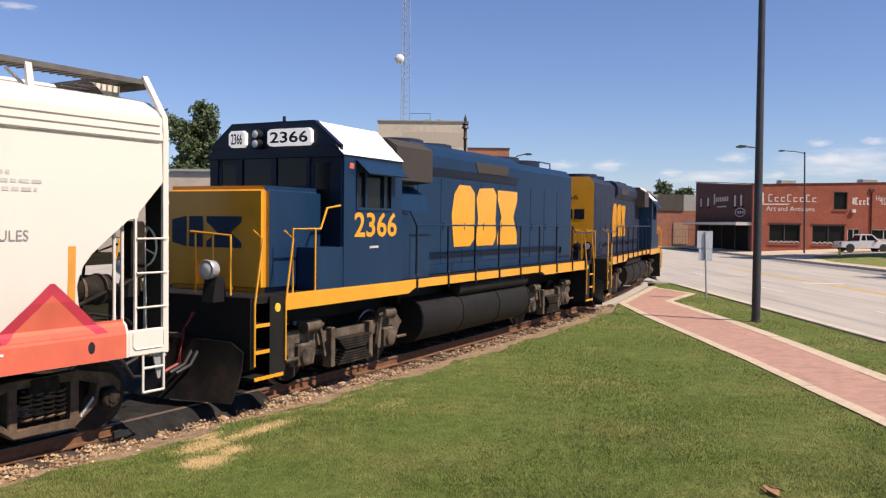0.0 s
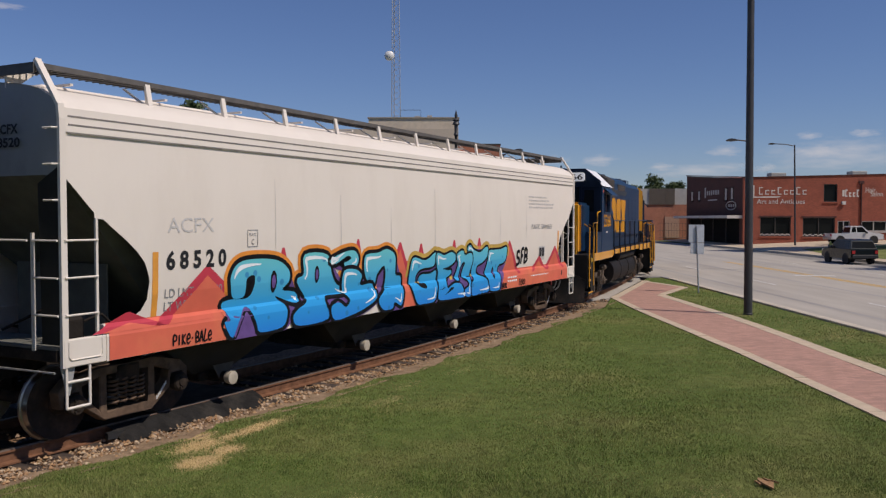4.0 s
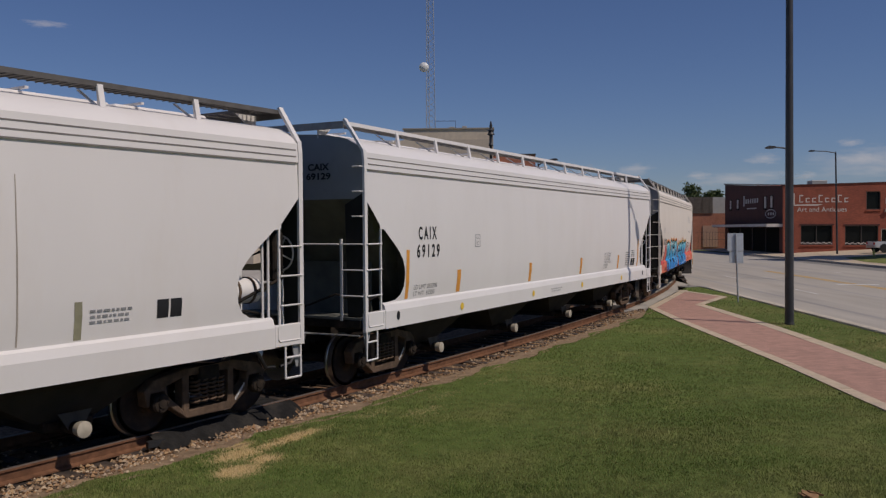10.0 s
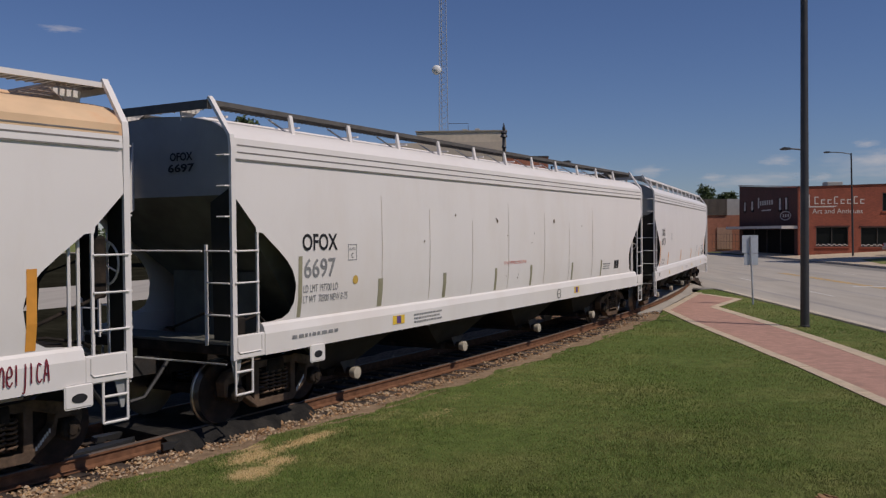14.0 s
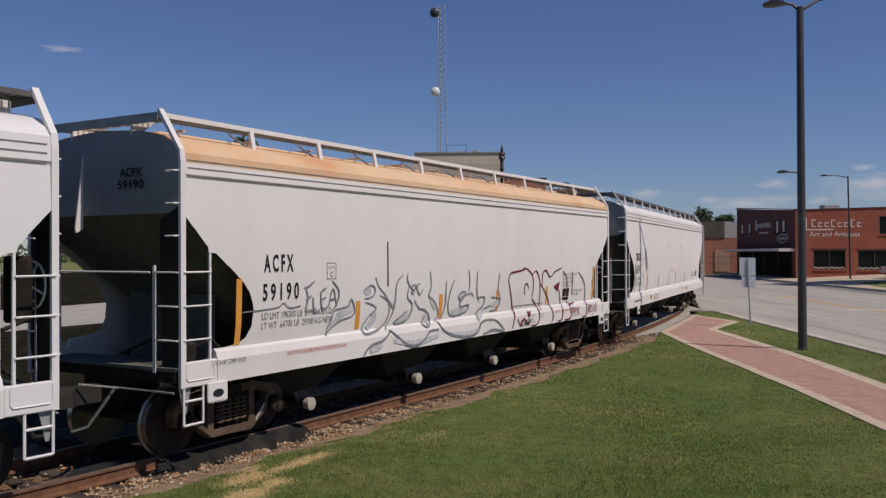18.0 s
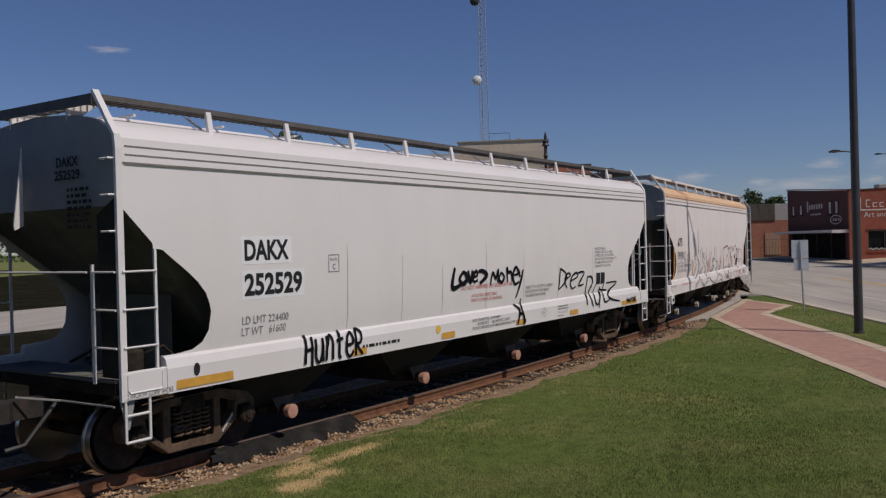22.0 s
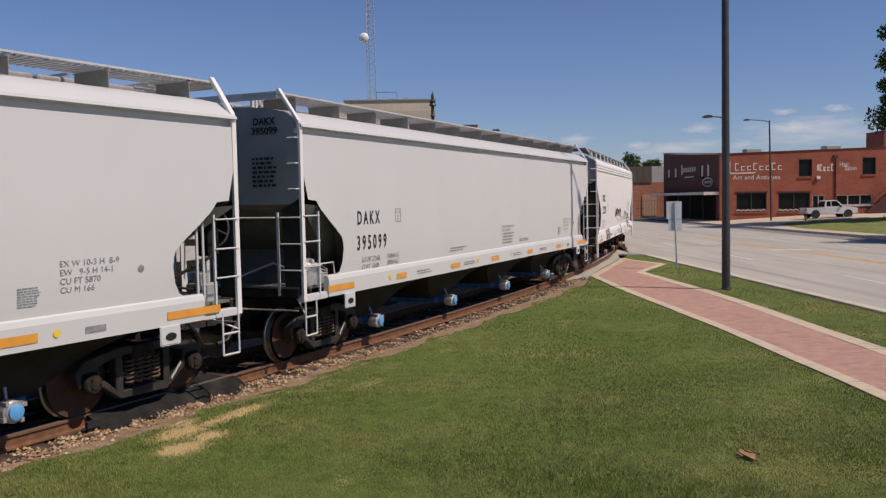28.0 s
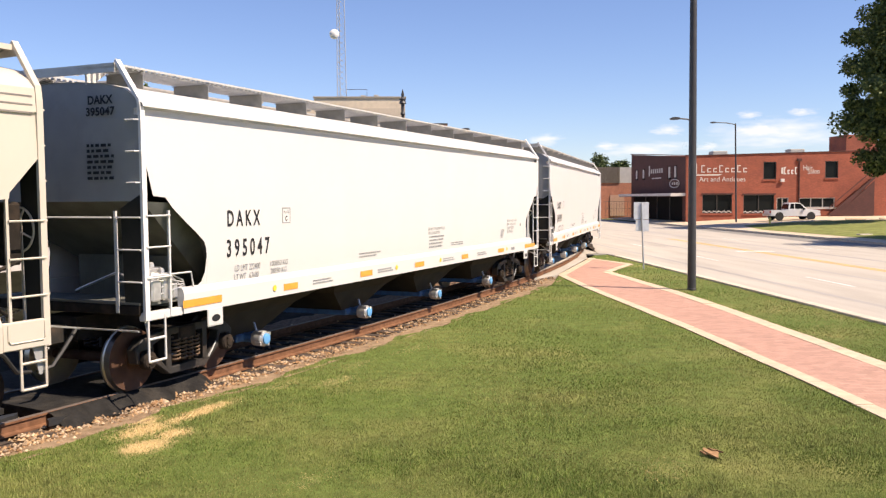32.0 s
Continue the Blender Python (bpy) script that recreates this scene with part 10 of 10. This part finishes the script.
for i, (az, el, w, h) in enumerate(((10.25, 3.95, 2.6, 0.75), (14.18, 3.46, 1.7, 0.5), (22.99, 5.2, 1.7, 0.5), (23.5, 4.2, 2.6, 0.95), (26.0, 5.25, 1.9, 0.55), (29.5, 4.4, 3.0, 0.9), (-26.8, 12.45, 2.6, 0.5), (18.1, 4.4, 2.4, 0.7), (7.2, 4.0, 2.2, 0.6), (20.5, 3.3, 2.0, 0.5), (25.0, 3.9, 9.0, 1.9), (16.5, 3.2, 6.0, 1.2))):
    D = 1400.0
    a, e = radians(az), radians(el)
    bm = B()
    bm.faces.new([bm.verts.new(p) for p in ((-1, 0, -1), (1, 0, -1), (1, 0, 1), (-1, 0, 1))])
    ob = part("cloud", bm, cloud_material(i + 1))
    ob.matrix_basis = Matrix.Translation((math.sin(a) * math.cos(e) * D, math.cos(a) * math.cos(e) * D, math.sin(e) * D)) @ Matrix.Rotation(-a, 4, "Z") @ Matrix.Diagonal((D * radians(w) * 0.75, 1, D * radians(h) * 0.75, 1))
    tagged(ob, label="small soft white fair-weather cloud", category="cloud", kind="structure")

# ---- road vehicles ----
M["silver"] = material("silver car paint", (0.62, 0.62, 0.63), 0.35, metal=0.2, vary=0.05, scale=3)
M["dark_paint"] = material("dark green-black car paint", (0.014, 0.018, 0.018), 0.2, metal=0.2, vary=0.05)
M["tyre"] = material("tyre rubber", (0.018, 0.018, 0.018), 0.85, vary=0.2)
M["alloy"] = material("alloy rim", (0.45, 0.45, 0.46), 0.35, metal=0.8, vary=0.1)
M["red_lamp"] = material("red lamp lens", (0.45, 0.03, 0.025), 0.25, vary=0.05)
M["plastic"] = material("black trim plastic", (0.02, 0.02, 0.02), 0.6, vary=0.1)


def car_wheel(t, x, y, r, w):
    wheel = new("wheel")
    wheel.parent = t
    wheel.matrix_basis = pose(x, y, r)
    sy = 1 if y > 0 else -1
    lathe(bm := B(), [(-w / 2, r * 0.6), (-w / 2, r * 0.94), (-w * 0.36, r), (w * 0.36, r), (w / 2, r * 0.94), (w / 2, r * 0.6)], (0, 0, 0), "y", 24)
    part("tyre", bm, M["tyre"], wheel, smooth=True)
    bm = B()
    lathe(bm, [(sy * w * 0.30, r * 0.62), (sy * w * 0.42, r * 0.60), (sy * w * 0.34, r * 0.5), (sy * w * 0.36, 0.06), (sy * w * 0.40, 0.03)], (0, 0, 0), "y", 20)
    part("rim", bm, M["alloy"], wheel, smooth=True)
    return wheel


def vehicle(name, m, lower, cabin, width, paint, wheels, r, label, category, windows, bed=None):
    """Lower body and cabin from side outlines, with sloped glass, wheels, lamps and bumpers."""
    t = thing(name, m, label=label, category=category)
    bm = B()
    prism(bm, lower, "y", -width / 2, width / 2)
    bmesh.ops.bevel(bm, geom=[e for e in bm.edges if abs(e.verts[0].co.y - e.verts[1].co.y) < 0.01], offset=0.06, segments=2, affect="EDGES")
    part("body", bm, M[paint], t, smooth=True)
    bm = B()
    n = len(cabin)
    zs = [p[1] for p in cabin]
    zl, zh = min(zs), max(zs)
    lo = [bm.verts.new((p[0], -(width / 2 - 0.04 - 0.16 * (p[1] - zl) / (zh - zl)), p[1])) for p in cabin]
    hi = [bm.verts.new((p[0], (width / 2 - 0.04 - 0.16 * (p[1] - zl) / (zh - zl)), p[1])) for p in cabin]
    bm.faces.new(lo[::-1])
    bm.faces.new(hi)
    for i in range(n):
        bm.faces.new((lo[i], lo[(i + 1) % n], hi[(i + 1) % n], hi[i]))
    part("cabin", bm, M[paint], t)
    for k, pts in enumerate(windows):
        for sy in (-1, 1):
            bm = B()
            f = lambda z: width / 2 - 0.04 - 0.16 * (z - zl) / (zh - zl) + 0.006
            bm.faces.new([bm.verts.new((p[0], sy * f(p[1]), p[1])) for p in pts])
            part("side_window", bm, M["cab_glass"], t)
    for a, b in ((0, 1), (-2, -1)):
        (xa, za), (xb, zb) = cabin[a], cabin[b]
        sgn = -1 if a == 0 else 1
        bm = B()
        wa = width / 2 - 0.10 - 0.16 * (za - zl) / (zh - zl)
        wb = width / 2 - 0.10 - 0.16 * (zb - zl) / (zh - zl)
        o = 0.012 * sgn
        k = 0.12
        p = lambda q: (xa + (xb - xa) * q + o, za + (zb - za) * q)
        x0, z0 = p(k)
        x1, z1 = p(1 - k)
        bm.faces.new([bm.verts.new(c) for c in ((x0, -wa, z0), (x0, wa, z0), (x1, wb, z1), (x1, -wb, z1))])
        part("windscreen", bm, M["cab_glass"], t)
    x0, x1 = lower[0][0], max(p[0] for p in lower)
    xr = min(p[0] for p in lower)
    for x, s in ((xr, -1), (x1, 1)):
        box(bm := B(), min(x, x + s * 0.10), max(x, x + s * 0.10), -width / 2 + 0.03, width / 2 - 0.03, 0.42, 0.66, bevel=0.03)
        part("bumper", bm, M["plastic"] if paint != "silver" else M["alloy"], t)
        for sy in (-1, 1):
            box(bm := B(), min(x - s * 0.02, x + s * 0.03), max(x - s * 0.02, x + s * 0.03), sy * (width / 2 - 0.14) - 0.10, sy * (width / 2 - 0.14) + 0.10, 0.74, 0.95)
            part("headlight" if s > 0 else "tail_light", bm, M["lamp_glass"] if s > 0 else M["red_lamp"], t)
    for x in wheels:
        for sy in (-1, 1):
            car_wheel(t, x, sy * (width / 2 - 0.10), r, 0.24)
            lathe(bm := B(), [(sy * (width / 2 - 0.015), r + 0.06), (sy * (width / 2 + 0.015), r + 0.06), (sy * (width / 2 + 0.015), r + 0.02)], (x, 0, r), "y", 24)
            part("wheel_arch", bm, M["plastic"], t)
    for sy in (-1, 1):
        box(bm := B(), windows[-1][1][0] - 0.25, windows[-1][1][0] - 0.05, min(sy * width / 2, sy * (width / 2 + 0.18)), max(sy * width / 2, sy * (width / 2 + 0.18)), 1.05, 1.22, bevel=0.02)
        part("door_mirror", bm, M["plastic"], t)
    if bed:
        box(bm := B(), bed[0], bed[1], -width / 2 + 0.12, width / 2 - 0.12, bed[2], bed[3] + 0.004)
        part("bed_lining", bm, M["plastic"], t)
    return t


vehicle("pickup_truck", pose(41.05, 86.0, 0.50, 0, 0, 0),
        [(-2.55, 0.48), (-2.55, 1.02), (-0.55, 1.05), (1.0, 1.06), (1.25, 1.12), (2.4, 1.02), (2.58, 0.85), (2.6, 0.45), (2.1, 0.40), (-2.0, 0.40)],
        [(-0.72, 1.04), (-0.55, 1.70), (-0.35, 1.76), (0.45, 1.76), (0.62, 1.72), (1.28, 1.10)], 1.78, "silver", (-1.65, 1.65), 0.38,
        "silver extended-cab pickup truck parked on the lot", "pickup truck",
        [[(-0.55, 1.14), (-0.08, 1.14), (-0.08, 1.66), (-0.42, 1.66)], [(0.0, 1.14), (1.02, 1.14), (0.58, 1.66), (0.0, 1.66)]], bed=(-2.45, -0.75, 0.95, 1.05))
suv = vehicle("sport_utility_vehicle", pose(27.2, 10, -0.13, 0, 0, 90),
        [(-2.25, 0.45), (-2.28, 1.0), (-2.1, 1.08), (1.0, 1.06), (2.1, 0.98), (2.3, 0.80), (2.3, 0.42), (1.9, 0.34), (-1.9, 0.34)],
        [(-2.15, 1.06), (-1.85, 1.62), (-1.6, 1.70), (0.15, 1.70), (0.35, 1.66), (1.10, 1.08)], 1.82, "dark_paint", (-1.35, 1.40), 0.36,
        "dark green-black sport utility vehicle driving away", "car",
        [[(-1.75, 1.12), (-1.05, 1.12), (-1.05, 1.60), (-1.6, 1.60)], [(-0.95, 1.12), (-0.12, 1.12), (-0.12, 1.62), (-0.95, 1.62)], [(-0.05, 1.12), (0.90, 1.12), (0.32, 1.62), (-0.05, 1.62)]])

# ---- motion ----
def car_pose(u, half, t):
    s = u + SPEED * t
    x0, y0, _ = track_at(s - half)
    x1, y1, _ = track_at(s + half)
    return pose((x0 + x1) / 2, (y0 + y1) / 2, RAIL_TOP, 0, 0, math.degrees(math.atan2(y1 - y0, x1 - x0)))


def road_place(t):
    y = 53.8 + 12.9 * (t - 3.5)
    x = 28.5 if y < 110 else 28.5 - (y - 110) ** 2 / 1300 if y < 170 else 25.73 - (y - 170) * 0.092
    return x, y


def motions():
    rows = []
    for i in range(65):
        t = i * 0.5
        x, y = road_place(t)
        x1, y1 = road_place(t + 0.1)
        rows.append((t, pose(x, y, -0.13, 0, 0, math.degrees(math.atan2(y1 - y, x1 - x)))))
    walk(suv, rows)
    for w in [o for o in suv.children if o.name.startswith("wheel") and not o.name.startswith("wheel_arch")]:
        c = w.matrix_basis.translation.copy()
        walk(w, [(i * 0.1, pose(c.x, c.y, c.z, 0, (math.degrees(13.3 * 0.1 / 0.36) * 0.42 * i) % 360, 0)) for i in range(321)])
    for ob, u, half in CARS:
        walk(ob, [(i * 0.5, car_pose(u, half, i * 0.5)) for i in range(65)])
    step = 1 / 6
    for ob, place, r in SPINNING:
        turn = math.degrees(SPEED * step / r) * (-1 if ob.parent is loco_two else 1)
        walk(ob, [(i * step, pose(*place, 0, (turn * i) % 360, 0)) for i in range(193)])

motions()
